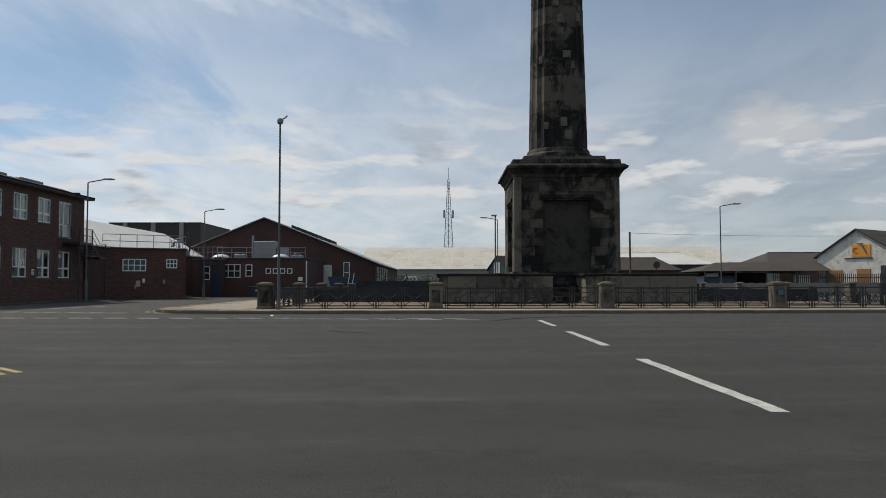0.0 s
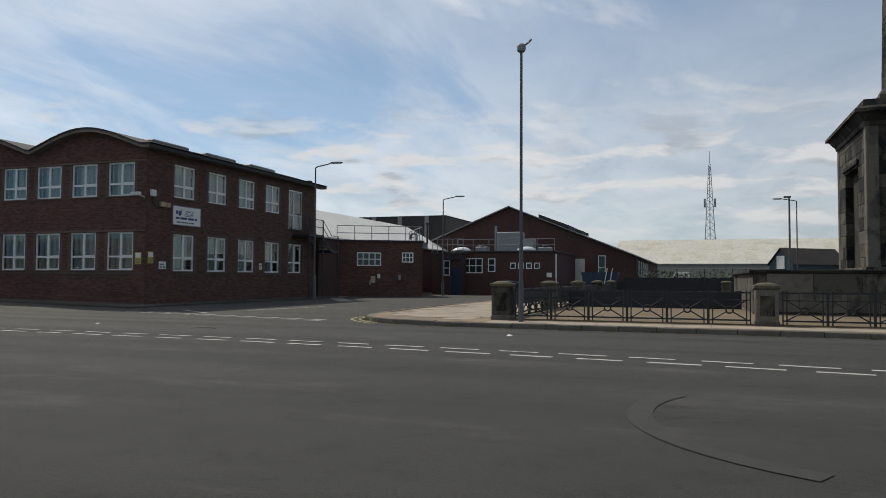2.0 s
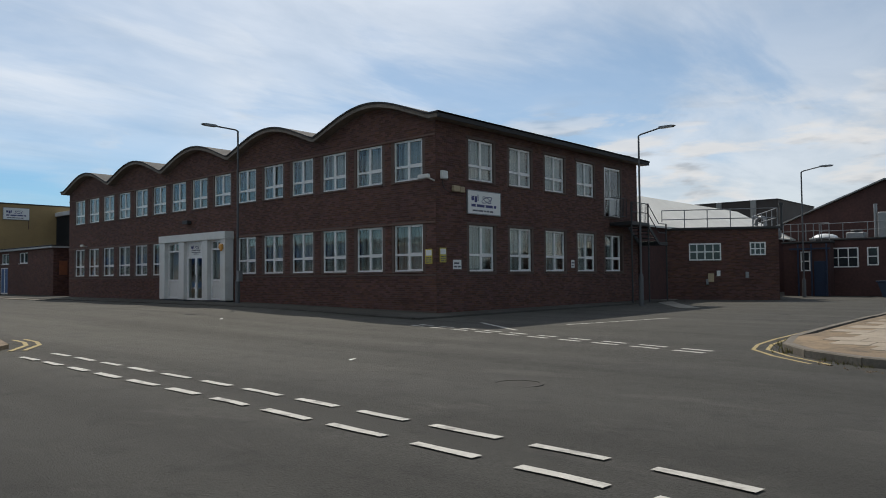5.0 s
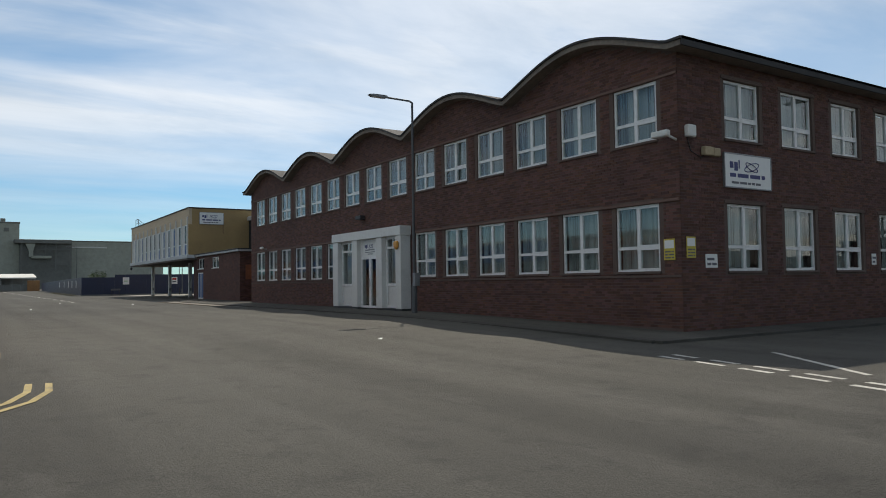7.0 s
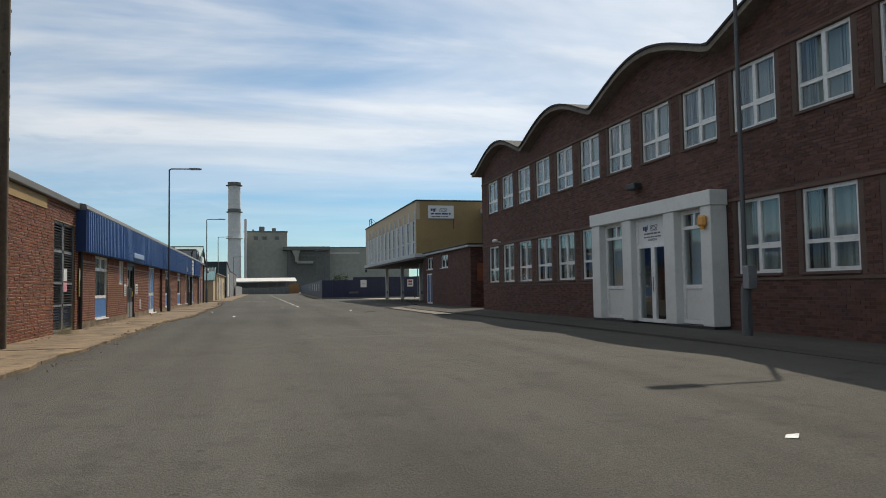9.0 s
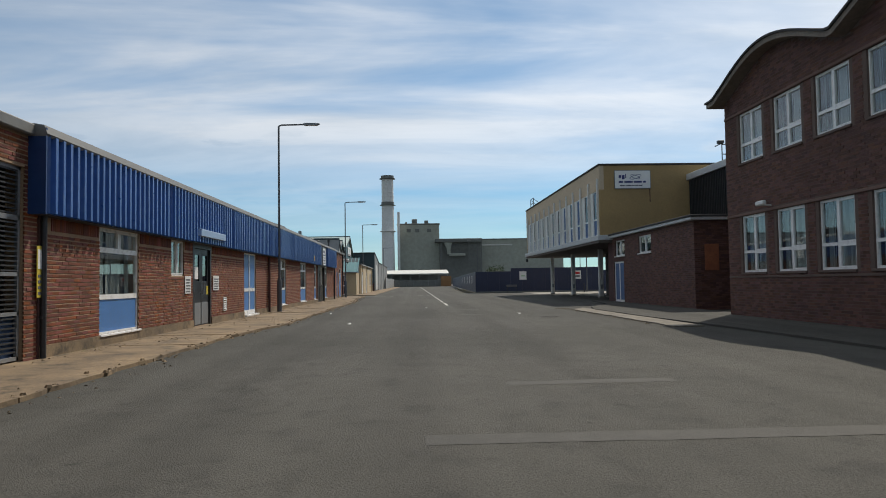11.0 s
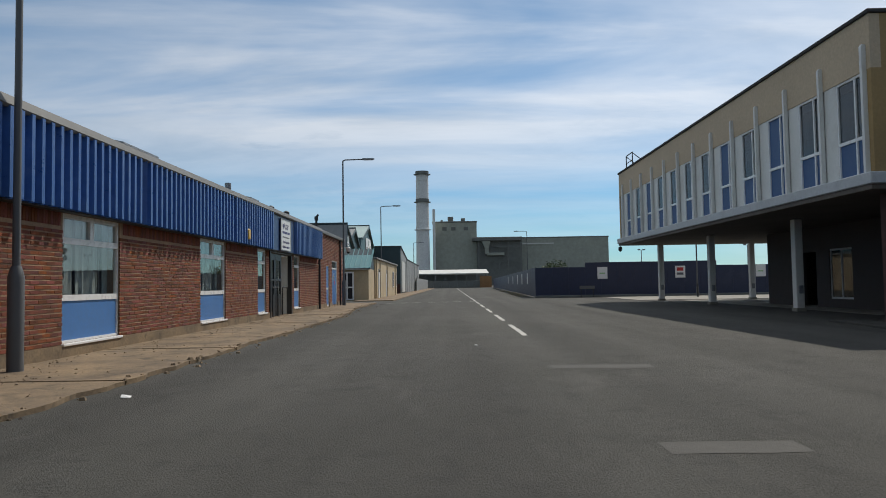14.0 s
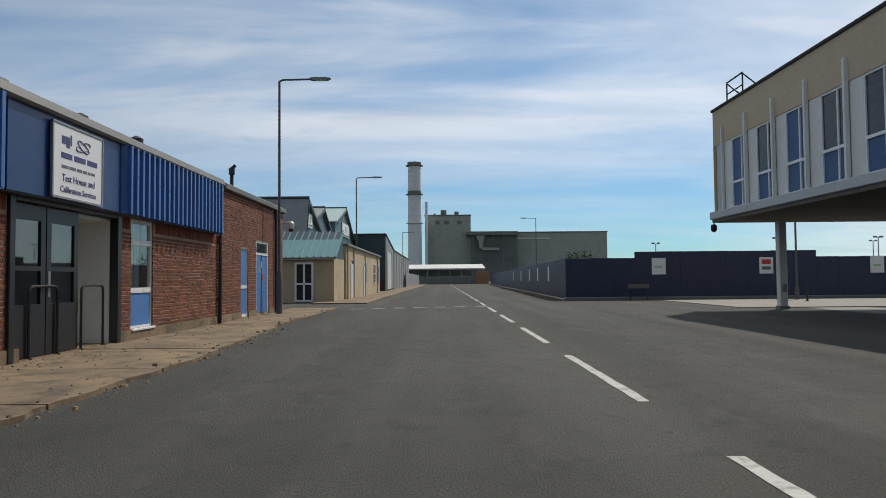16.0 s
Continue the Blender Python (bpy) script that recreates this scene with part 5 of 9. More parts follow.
# ---- the workshops opposite: brown brick, blue cladding ----
BY = 19.74
shops = thing("workshop_range", -62, 15, 0, "low brown brick workshop range with blue ribbed cladding", "building")
N_HOLES = [(-47.75, -45.70, 0.27, 2.40), (-50.97, -49.95, 1.48, 2.40), (-53.6, -51.75, 0.06, 2.38), (-59.9, -57.9, 0.12, 2.40), (-66.6, -64.55, 0.27, 2.40), (-73.12, -71.07, 0.27, 2.40),
           (-77.6, -76.52, 0.27, 2.40), (-81.45, -78.05, 0.06, 2.40), (-83.1, -82.02, 0.27, 2.40), (-90.47, -89.65, 0.10, 2.15), (-93.1, -91.42, 0.12, 2.46), (-42.92, -40.6, 0.05, 3.14)]
g = Geo()
pierced(g, -95.30, -24.99, 0.0, 3.72, N_HOLES, lambda q, a, b, c, d: q.box(a, b, BY - 0.3, BY, c, d))
part("wall", g, MORTAR_TAN, shops)
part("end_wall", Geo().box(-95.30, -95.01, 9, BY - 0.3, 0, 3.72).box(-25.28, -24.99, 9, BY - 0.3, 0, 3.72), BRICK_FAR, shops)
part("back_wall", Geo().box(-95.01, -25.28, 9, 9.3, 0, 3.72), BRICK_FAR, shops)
part("inner_floor", Geo().box(-95.01, -25.28, 9.3, BY - 0.31, 0.01, 0.05), ROOM, shops)
part("inner_partition", Geo().box(-95.01, -25.28, BY - 3.2, BY - 3.1, 0.05, 3.8), ROOM, shops)
part("roof", Geo().slab([(-95.40, 8.9, 4.35), (-24.89, 8.9, 4.35), (-24.89, BY + 0.05, 3.80), (-95.40, BY + 0.05, 3.80)], 0.1), FELT, shops)
part("fascia", Geo().cbox(-43.56, -24.79, BY - 0.1, BY + 0.12, 3.66, 3.85, 0.02), FLASHING, shops, "grey eaves fascia")
part("eaves_flashing", Geo().prism([(BY - 0.1, 3.66), (BY + 0.28, 3.66), (BY + 0.31, 3.70), (BY + 0.26, 3.84), (BY - 0.1, 3.9)], "x", -87.10, -43.0), FLASHING, shops, "grey eaves flashing")
part("end_flashing", Geo().cbox(-95.45, -87.80, BY - 0.1, BY + 0.12, 3.70, 3.87, 0.02), FLASHING, shops, "grey eaves fascia")
part("plinth", Geo().box(-95.30, -93.10, BY, BY + 0.035, 0, 0.25).box(-91.42, -90.47, BY, BY + 0.035, 0, 0.25).box(-89.65, -81.40, BY, BY + 0.035, 0, 0.25).box(-78.30, -60.00, BY, BY + 0.035, 0, 0.25).box(-57.83, -53.60, BY, BY + 0.035, 0, 0.25).box(-51.75, -43.37, BY, BY + 0.035, 0, 0.25), CONCRETE, shops, "rendered concrete plinth")


def ribbed(x0, x1, z0, z1, y, pitch=0.262, deep=0.11):
    """Trapezoid-ribbed sheet between x0 and x1."""
    g = Geo()
    pts, x = [], x0
    while x < x1 - 0.02:
        for dx, o in ((0.0, 0.0), (0.150, 0.0), (0.166, deep), (0.246, deep)):
            if x + dx <= x1:
                pts.append((x + dx, y + o))
        x += pitch
    pts.append((x1, y))
    n = len(pts)
    g.v = [(a, b, z0) for a, b in pts] + [(a, b, z1) for a, b in pts] + [(a, b - 0.006, z0) for a, b in pts] + [(a, b - 0.006, z1) for a, b in pts]
    for k in range(n - 1):
        g.f += [(k, k + 1, n + k + 1, n + k), (2 * n + k, 3 * n + k, 3 * n + k + 1, 2 * n + k + 1), (k, 2 * n + k, 2 * n + k + 1, k + 1)]
    return g


CY = BY + 0.2
x = -43.05
while x > -77.6:
    nx_ = max(x - 6.0, -77.62)
    part("cladding_sheet", ribbed(nx_ + 0.004, x - 0.004, 2.42, 3.68, CY), BLUE_CLAD, shops)
    x = nx_
part("cladding_sheet", ribbed(-87.05, -81.08, 2.42, 3.68, CY), BLUE_CLAD, shops)
part("flat_panel", Geo().cbox(-81.06, -77.64, CY - 0.01, CY + 0.02, 2.42, 3.68, 0.005), BLUE_FLAT, shops, "flat dark blue fascia panel")
part("cladding_end", Geo().box(-43.05, -43.01, BY, CY + 0.09, 2.40, 3.80), BLUE_FLAT, shops)
part("cladding_end", Geo().box(-87.10, -87.06, BY, CY + 0.05, 2.40, 3.68), BLUE_CLAD, shops)
part("cladding_soffit", Geo().box(-87.05, -43.05, BY + 0.001, CY - 0.01, 2.40, 2.42), DARK_METAL, shops, "dark soffit under the cladding")
# soldier course
sold = Geo()
x = -43.84
while x > -87.60:
    if not any(a - 0.12 < x < b + 0.03 for a, b, c, d in N_HOLES):
        sold.box(x, x + 0.065, BY - 0.02, BY + 0.014, 2.18, 2.395)
    x -= 0.075
raw_mesh("soldier_course", sold, BRICK_BROWN, shops)
cells = brick_cells(-87.60, -43.56, 0.25, 2.19, N_HOLES, seed=8, bed=0.0125) + brick_cells(-43.56, -24.99, 0.03, 3.68, N_HOLES, seed=9, bed=0.0125) + brick_cells(-95.30, -87.60, 0.25, 3.70, N_HOLES, seed=10, bed=0.0125)
near_n = [c for c in cells if -57.8 < c[0] and c[1] < -55.5 and c[3] < 2.19 and c[2] > 0.26]
near_nset = set(near_n)
raw_mesh("brickwork", bricks_mesh([c for c in cells if c not in near_nset], lambda u, z, o: (u, BY + o, z)), BRICK_BROWN, shops)
part("tan_panel", Geo().cbox(-39.83, -30.90, BY, BY + 0.03, 3.34, 3.64, 0.008), TAN_RENDER, shops, "tan rendered band under the eaves")
part("pilaster", Geo().box(-43.60, -43.32, BY, BY + 0.03, 0, 3.66), BRICK_FAR, shops)
tall, narrow, french = window_meshes(2.05, 2.13, "tall"), window_meshes(1.08, 2.13, "tall_narrow"), window_meshes(2.0, 2.28, "french")
small = window_meshes(1.05, 0.94, "pair_blind")
for x1 in (-45.70, -64.55, -71.07):
    window(shops, tall, (x1, BY - 0.03, 0.27), 180, True)
for x1 in (-76.52, -82.02):
    window(shops, narrow, (x1, BY - 0.03, 0.27), 180, True)
window(shops, french, (-57.90, BY - 0.03, 0.12), 180, False, "french_door", "white framed double door with blue panels")
window(shops, small, (-49.95, BY - 0.03, 1.48), 180, True)
g = Geo()
for a, b, c, d in ((-90.47, -90.41, 0.1, 2.2), (-89.71, -89.65, 0.1, 2.2), (-90.41, -89.71, 2.14, 2.2), (-90.41, -89.71, 0.1, 0.18), (-90.41, -89.71, 0.95, 1.05)):
    g.box(a, b, BY - 0.08, BY - 0.02, c, d)
nd = part("narrow_door", g, PLASTIC, shops, "narrow white framed door with blue panels")
part("infill_panel", Geo().box(-90.41, -89.71, BY - 0.06, BY - 0.04, 0.18, 0.95).box(-90.41, -89.71, BY - 0.06, BY - 0.04, 1.05, 2.14), BLUE_PANEL, nd)
g = Geo()
for a, b, c, d in ((-93.10, -93.00, 0.12, 2.5), (-91.52, -91.42, 0.12, 2.5), (-93.00, -91.52, 2.42, 2.5), (-93.00, -91.52, 2.02, 2.1)):
    g.box(a, b, BY - 0.1, BY - 0.01, c, d)
bd = part("blue_door", g, PLASTIC, shops, "blue double door in a white frame")
for a, b in ((-92.99, -92.27), (-92.25, -91.53)):
    part("leaf", Geo().cbox(a, b, BY - 0.07, BY - 0.03, 0.13, 2.01, 0.01), BLUE_PANEL, bd)
part("fanlight", Geo().box(-93.00, -91.52, BY - 0.05, BY - 0.045, 2.1, 2.42), GLASS, bd)
for k, (zz, mat_) in enumerate(((1.45, SIGN_YELLOW), (1.62, SIGN_WHITE), (1.2, SIGN_RED))):
    part("notice", Geo().box(-92.11 - 0.2 * k, -91.96 - 0.2 * k, BY - 0.03, BY - 0.026, zz, zz + 0.2), mat_, bd)

# dark double door with steel kick plates, canopy
g = Geo()
for a, b, c, d in ((-53.60, -53.45, 0.06, 2.4), (-51.90, -51.75, 0.06, 2.4), (-53.45, -51.90, 2.28, 2.4)):
    g.box(a, b, BY - 0.12, BY + 0.01, c, d)
dd = part("dark_door", g, BLACK_PAINT, shops, "black double door with steel kick plates")
for a, b in ((-53.44, -52.69), (-52.66, -51.91)):
    q = Geo()
    for c, d, e, f in ((a, b, 0.07, 1.35), (a, b, 2.1, 2.27), (a, a + 0.14, 1.35, 2.1), (b - 0.14, b, 1.35, 2.1)):
        q.box(c, d, BY - 0.09, BY - 0.04, e, f)
    leaf = part("leaf", q, BLACK_PAINT, dd)
    pp = Geo().box(a + 0.14, b - 0.14, BY - 0.068, BY - 0.062, 1.35, 2.1)
    part("pane", pp, GLASS, dd).visible_shadow = False
    part("kick_plate", Geo().cbox(a + 0.03, b - 0.03, BY - 0.04, BY - 0.034, 0.1, 0.72, 0.002), GREY_METAL, dd, "brushed steel kick plate")
    hx = b - 0.08 if a < -53.00 else a + 0.08
    part("pull_handle", Geo().path([(hx, BY - 0.04, 0.98), (hx, BY + 0.03, 1.0), (hx, BY + 0.03, 1.3), (hx, BY - 0.04, 1.32)], 0.014, 6), GREY_METAL, dd)
part("warning_label", Geo().box(-53.40, -53.22, BY - 0.038, BY - 0.034, 0.95, 1.2), SIGN_YELLOW, dd, "yellow warning label")
part("door_notice", Geo().box(-52.45, -52.10, BY - 0.06, BY - 0.055, 1.4, 1.75), SIGN_WHITE, dd)
part("canopy", Geo().cbox(-53.94, -51.36, BY + 0.05, BY + 0.36, 2.58, 2.78, 0.012), PALE_BLUE, shops, "pale blue entrance canopy")

# open lobby: black doors flush with the wall, white recess beside them
for box in ((-81.43, -81.37, BY - 1.3, BY - 0.11, 0.07, 2.33), (-81.37, -80.16, BY - 1.3, BY - 1.24, 0.07, 2.33), (-80.16, -80.10, BY - 1.3, BY - 0.16, 0.07, 2.33)):
    part("lobby_wall", Geo().box(*box), WHITE, shops, "white painted lobby wall")
part("lobby_ceiling", Geo().box(-81.37, -80.16, BY - 1.24, BY - 0.11, 2.27, 2.33), WHITE, shops)
part("lobby_floor", Geo().box(-81.44, -78.06, BY - 1.3, BY - 0.002, 0.045, 0.068), CONCRETE, shops)
part("door_post", Geo().cbox(-81.52, -81.36, BY - 0.1, BY + 0.05, 0.06, 2.42, 0.01), BLACK_PAINT, shops, "black door surround")
part("door_post", Geo().cbox(-78.16, -78.02, BY - 0.1, BY + 0.05, 0.06, 2.42, 0.01), BLACK_PAINT, shops)
part("door_head", Geo().cbox(-81.36, -78.16, BY - 0.1, BY + 0.05, 2.34, 2.42, 0.01), BLACK_PAINT, shops)
for a, b in ((-80.12, -79.16), (-79.13, -78.17)):
    q = Geo()
    for c, d, e, f in ((a, b, 0.08, 0.85), (a, b, 2.1, 2.33), (a, a + 0.13, 0.85, 2.1), (b - 0.13, b, 0.85, 2.1), (a + 0.13, b - 0.13, 1.35, 1.42)):
        q.box(c, d, BY - 0.11, BY - 0.06, e, f)
    leaf = part("lobby_door", q, BLACK_PAINT, shops, "black glazed lobby door")
    part("pane", Geo().box(a + 0.13, b - 0.13, BY - 0.09, BY - 0.084, 0.85, 2.1), GLASS, leaf).visible_shadow = False
    part("push_plate", Geo().box(b - 0.1, b - 0.04, BY - 0.058, BY - 0.052, 0.95, 1.35), GREY_METAL, leaf)
part("letter_plate", Geo().box(-80.6, -80.45, BY - 1.24, BY - 1.225, 1.1, 1.4), DARK_METAL, shops)
part("lobby_shade", Geo().box(-80.10, -78.06, BY - 1.3, BY - 1.2, 0.07, 2.33), ROOM, shops)
for x in (-78.65, -80.18):
    q = thing("hoop_rail", x, BY, 0.05, "black tubular hoop rail beside the open lobby", "hand rail", "hoop rails")
    pts = [(x, BY - 0.03, 0.0), (x, BY - 0.03, 1.02)] + [(x - 0.1 + 0.1 * math.cos(radians(a)), BY - 0.03, 1.02 + 0.1 * math.sin(radians(a))) for a in (30, 60, 90)] + [(x - 0.68, BY - 0.03, 1.12)] + [(x - 0.68 - 0.1 * math.sin(radians(a)), BY - 0.03, 1.02 + 0.1 * math.cos(radians(a))) for a in (30, 60, 90)] + [(x - 0.78, BY - 0.03, 0.0)]
    part("hoop", Geo().path(pts, 0.022, 8), BLACK_PAINT, q, smooth=True)
    part("foot", Geo().lathe(x, BY - 0.03, [(0.05, 0.05), (0.05, 0.075)], 10), BLACK_PAINT, q)
    part("foot", Geo().lathe(x - 0.78, BY - 0.03, [(0.05, 0.05), (0.05, 0.075)], 10), BLACK_PAINT, q)

# steel mesh gate
gate = thing("mesh_gate", -41.74, BY, 0.05, "tall steel bar gate in a brick opening", "gate")
for a, b in ((-42.89, -41.79), (-41.74, -40.65)):
    q = Geo()
    for c, d, e, f in ((a, a + 0.06, 0.08, 3.14), (b - 0.06, b, 0.08, 3.14), (a, b, 3.08, 3.14), (a, b, 2.28, 2.36), (a, b, 1.4, 1.46), (a, b, 0.78, 0.84), (a, b, 0.08, 0.14)):
        q.box(c, d, BY - 0.1, BY - 0.05, e, f)
    lf = part("gate_leaf", q, GREY_METAL, gate)
    z = 0.2
    while z < 3.06:
        part("bar", Geo().box(a + 0.06, b - 0.06, BY - 0.085, BY - 0.06, z, z + 0.025), DARK_METAL, lf)
        z += 0.075
part("gate_panel", Geo().box(-42.89, -40.65, BY - 0.16, BY - 0.13, 0.1, 0.8), BLUE_DARK, gate, "blue panel behind the bars")
part("gate_sign", Geo().box(-42.17, -41.79, BY - 0.045, BY - 0.035, 1.5, 1.85), SIGN_WHITE, gate)
part("gate_sign", Geo().box(-42.17, -41.79, BY - 0.045, BY - 0.035, 1.2, 1.46), SIGN_PINK, gate)


def notice(name, x, y, z, w, h, turn, base, band, label, rows=4):
    """A small notice; x, y, z is its lower left corner seen from outside."""
    s = thing(name, x, y, z, label, "notice", "wall notices")
    m = pose(x, y, z, 0, 0, turn)
    part("plate", Geo().cbox(0, w, -0.012, 0.0, 0, h, 0.003).moved(m), base, s)
    if band:
        part("band", Geo().box(w * 0.08, w * 0.92, -0.016, -0.012, h * 0.55, h * 0.93).moved(m), band, s)
    rr = []
    top = h * (0.5 if band else 0.9)
    for k in range(rows):
        z0 = top - (k + 1) * top / (rows + 0.5)
        rr += word_bar(w * 0.12, w * 0.9, z0, top / (rows + 0.5) * 0.5, k)
    bars(s, m @ pose(0, -0.012, 0), rr, INK_GREY)
    return s


notice("warning_notice", -43.22, BY + 0.045, 1.05, 0.3, 0.85, 180, SIGN_YELLOW, SIGN_WHITE, "tall yellow and white warning notice on brick pier", 4)
notice("wall_notice", -53.74, BY + 0.02, 1.06, 0.62, 0.45, 180, SIGN_WHITE, None, "white notice with unreadable text beside black door", 5)
notice("wall_notice", -50.98, BY + 0.02, 1.0, 0.5, 0.48, 180, SIGN_WHITE, None, "white notice with unreadable text beside black door", 5)
vent = thing("wall_vent", -55.14, BY, 0.4, "white louvred air vent in brick wall", "vent")
g = Geo()
for a, b, c, d in ((-55.35, -54.95, 0.39, 0.42), (-55.35, -54.95, 0.79, 0.82), (-55.35, -55.31, 0.42, 0.79), (-54.98, -54.95, 0.42, 0.79)):
    g.box(a, b, BY, BY + 0.03, c, d)
part("frame", g, WHITE, vent)
for k in range(5):
    part("slat", Geo().slab([(-55.31, BY + 0.014, 0.49 + 0.07 * k), (-54.98, BY + 0.014, 0.49 + 0.07 * k), (-54.98, BY + 0.034, 0.455 + 0.07 * k), (-55.31, BY + 0.034, 0.455 + 0.07 * k)], 0.006), WHITE, vent)
for x, z1, mat_ in ((-43.41, 3.8, DARK_METAL), (-62.2, 2.40, BRICK_FAR), (-87.43, 2.6, DARK_METAL), (-93.96, 3.8, DARK_METAL)):
    q = thing("downpipe", x, BY + 0.07, 0.05, "dark downpipe fixed to brick wall", "downpipe", "downpipes")
    part("pipe", Geo().tube((x, BY + 0.07, 0.05), (x, BY + 0.07, z1), 0.05, n=10), mat_, q, smooth=True)
    for z in (0.7, z1 - 0.4):
        part("bracket", Geo().box(x - 0.07, x + 0.07, BY, BY + 0.09, z, z + 0.04), mat_, q)
al = thing("alarm_box", -74.4, CY + 0.05, 2.56, "small yellow alarm box on blue cladding", "alarm box")
part("body", Geo().cbox(-74.52, -74.27, CY + 0.045, CY + 0.14, 2.55, 2.88, 0.05), ALARM_YELLOW, al)
part("strobe", Geo().lathe(-74.4, CY + 0.1, [(0.05, 2.49), (0.055, 2.53), (0.05, 2.56)], 10), BLUE_DARK, al)
s, m = company_sign("test_house_sign", -78.66, CY + 0.045, 2.45, 1.57, 1.13, 180, "white sign reading Test House and Calibration Services", 0.03)
m = pose(-78.66, CY + 0.075, 2.45, 0, 0, 180)
for o in s.children:
    o.location.y += 0.03
logo(s, *(m @ Vector((0.26, -0.002, 0.83))), 1.25, 180)
bars(s, m, word_bar(0.24, 1.38, 0.61, 0.085, 5), INK_NAVY)
bars(s, m, word_bar(0.26, 1.3, 0.46, 0.045, 6), INK_GREY)
lettering("Test House and", 0.16, INK_NAVY, s, m @ Vector((0.785, -0.004, 0.26)), 180)
lettering("Calibration Services", 0.14, INK_NAVY, s, m @ Vector((0.785, -0.004, 0.09)), 180)
# things on the roof
for k, (x, y, h) in enumerate(((-84.0, 19.0, 0.02), (-81.7, 18.9, 0.0))):
    v = thing("roof_vent", x, y, 4.1, "small dark vent cowl on the workshop roof", "vent", "roof vents")
    part("vent_pipe", Geo().lathe(x, y, [(0.1, 3.8), (0.1, 4.2 + h), (0.14, 4.22 + h), (0.14, 4.32 + h), (0.05, 4.38 + h)], 12), DARK_METAL, v, smooth=True)
    part("flange", Geo().cbox(x - 0.2, x + 0.2, y - 0.2, y + 0.2, 3.78, 3.95, 0.02), GREY_METAL, v)
pp = thing("vent_pipe", -75.78, 19.0, 4.1, "plain pale grey vent pipe on the workshop roof", "vent")
part("pipe", Geo().tube((-75.78, 19.0, 3.8), (-75.78, 19.0, 4.46), 0.1, n=14), GREY_METAL, pp, smooth=True)
part("flange", Geo().cbox(-75.98, -75.58, 18.8, 19.2, 3.78, 3.95, 0.02), GREY_METAL, pp)
for x0, x1 in ((-69.8, -68.1), (-78.9, -78.0)):
    rl = thing("rooflight", (x0 + x1) / 2, 18.6, 3.85, "low dark monitor rooflight on the workshop roof", "rooflight", "monitor rooflights")
    part("upstand", Geo().prism([(17.8, 3.85), (19.3, 3.85), (19.1, 4.22), (18.2, 4.42), (17.8, 4.3)], "x", x0, x1), DARK_METAL, rl)
    part("lid", Geo().slab([(x0 - 0.08, 19.16, 4.26), (x1 + 0.08, 19.16, 4.26), (x1 + 0.08, 18.15, 4.49), (x0 - 0.08, 18.15, 4.49)], 0.04), GREY_METAL, rl)
x, y = -91.6, 18.9
v = thing("vent_pipe", x, y, 4.1, "dark bent vent pipe on the workshop roof", "vent")
part("pipe", Geo().path([(x, y, 3.8), (x, y, 4.85), (x - 0.05, y + 0.1, 4.95)], 0.06, 8).tube((x, y, 4.65), (x, y, 4.86), 0.1, n=10), DARK_METAL, v, smooth=True)
# security camera at the far corner
cam_w = thing("security_camera", -94.92, BY + 0.2, 3.2, "white dome security camera on a wall bracket", "camera", "security cameras")
part("bracket", Geo().path([(-94.92, BY, 3.3), (-94.92, BY + 0.35, 3.35)], 0.03, 8), WHITE, cam_w)
part("housing", Geo().lathe(-94.92, BY + 0.4, [(0.1, 3.1), (0.12, 3.2), (0.12, 3.3), (0.05, 3.38)], 14), WHITE, cam_w, smooth=True)
part("dome", Geo().lathe(-94.92, BY + 0.4, [(0.02, 2.98), (0.07, 3.0), (0.095, 3.09)], 14), BLACK_PAINT, cam_w, smooth=True)
# telegraph pole against the wall
tp = thing("telegraph_pole", -35.5, 20.05, 0.05, "dark wooden telegraph pole with step irons", "pole")
part("pole", Geo().tube((-35.5, 20.05, 0.0), (-35.5, 20.05, 9.0), 0.12, 0.095, 14), BARK, tp, smooth=True)
for k in range(12):
    s_ = 1 if k % 2 else -1
    part("step_iron", Geo().path([(-35.5, 20.05, 3.4 + 0.45 * k), (-35.5 + 0.2 * s_, 20.1, 3.4 + 0.45 * k), (-35.5 + 0.2 * s_, 20.1, 3.46 + 0.45 * k)], 0.012, 5), DARK_METAL, tp)


# ---- raised offices: tan box on columns ----
OX0, OX1, OY = -95.2, -69.75, 35.97
off = thing("raised_offices", -82, 40, 0, "tan rendered office block raised on concrete columns", "building")
OB = 46.0
part("fascia_wall", Geo().box(OX0, OX1, OY, OY + 0.25, 6.06, 7.36), TAN_FASCIA, off, "tan fascia above the windows")
part("end_wall_east", Geo().box(OX1 - 0.25, OX1, OY + 0.25, OB, 3.6, 7.36), TAN_RENDER, off, "tan rendered end wall")
part("end_wall_east", Geo().box(OX1 - 0.18, OX1, OY, OY + 0.25, 3.6, 6.06), TAN_RENDER, off)
part("end_wall_west", Geo().box(OX0, OX0 + 0.25, OY, OB, 3.6, 6.06).box(OX0, OX0 + 0.25, OY + 0.25, OB, 6.06, 7.36), TAN_RENDER, off)
part("back_wall", Geo().box(OX0 + 0.25, OX1 - 0.25, OB - 0.25, OB, 3.6, 7.36), TAN_RENDER, off)
part("roof", Geo().cbox(OX0 - 0.06, OX1 + 0.06, OY - 0.06, OB + 0.06, 7.36, 7.46, 0.02), FELT, off)
part("floor_edge", Geo().cbox(OX0 - 0.1, OX1 + 0.1, OY - 0.16, OB, 3.32, 3.6, 0.02), PANEL_GREY, off, "white concrete floor edge")
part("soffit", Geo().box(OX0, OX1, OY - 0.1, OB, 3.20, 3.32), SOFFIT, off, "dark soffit")
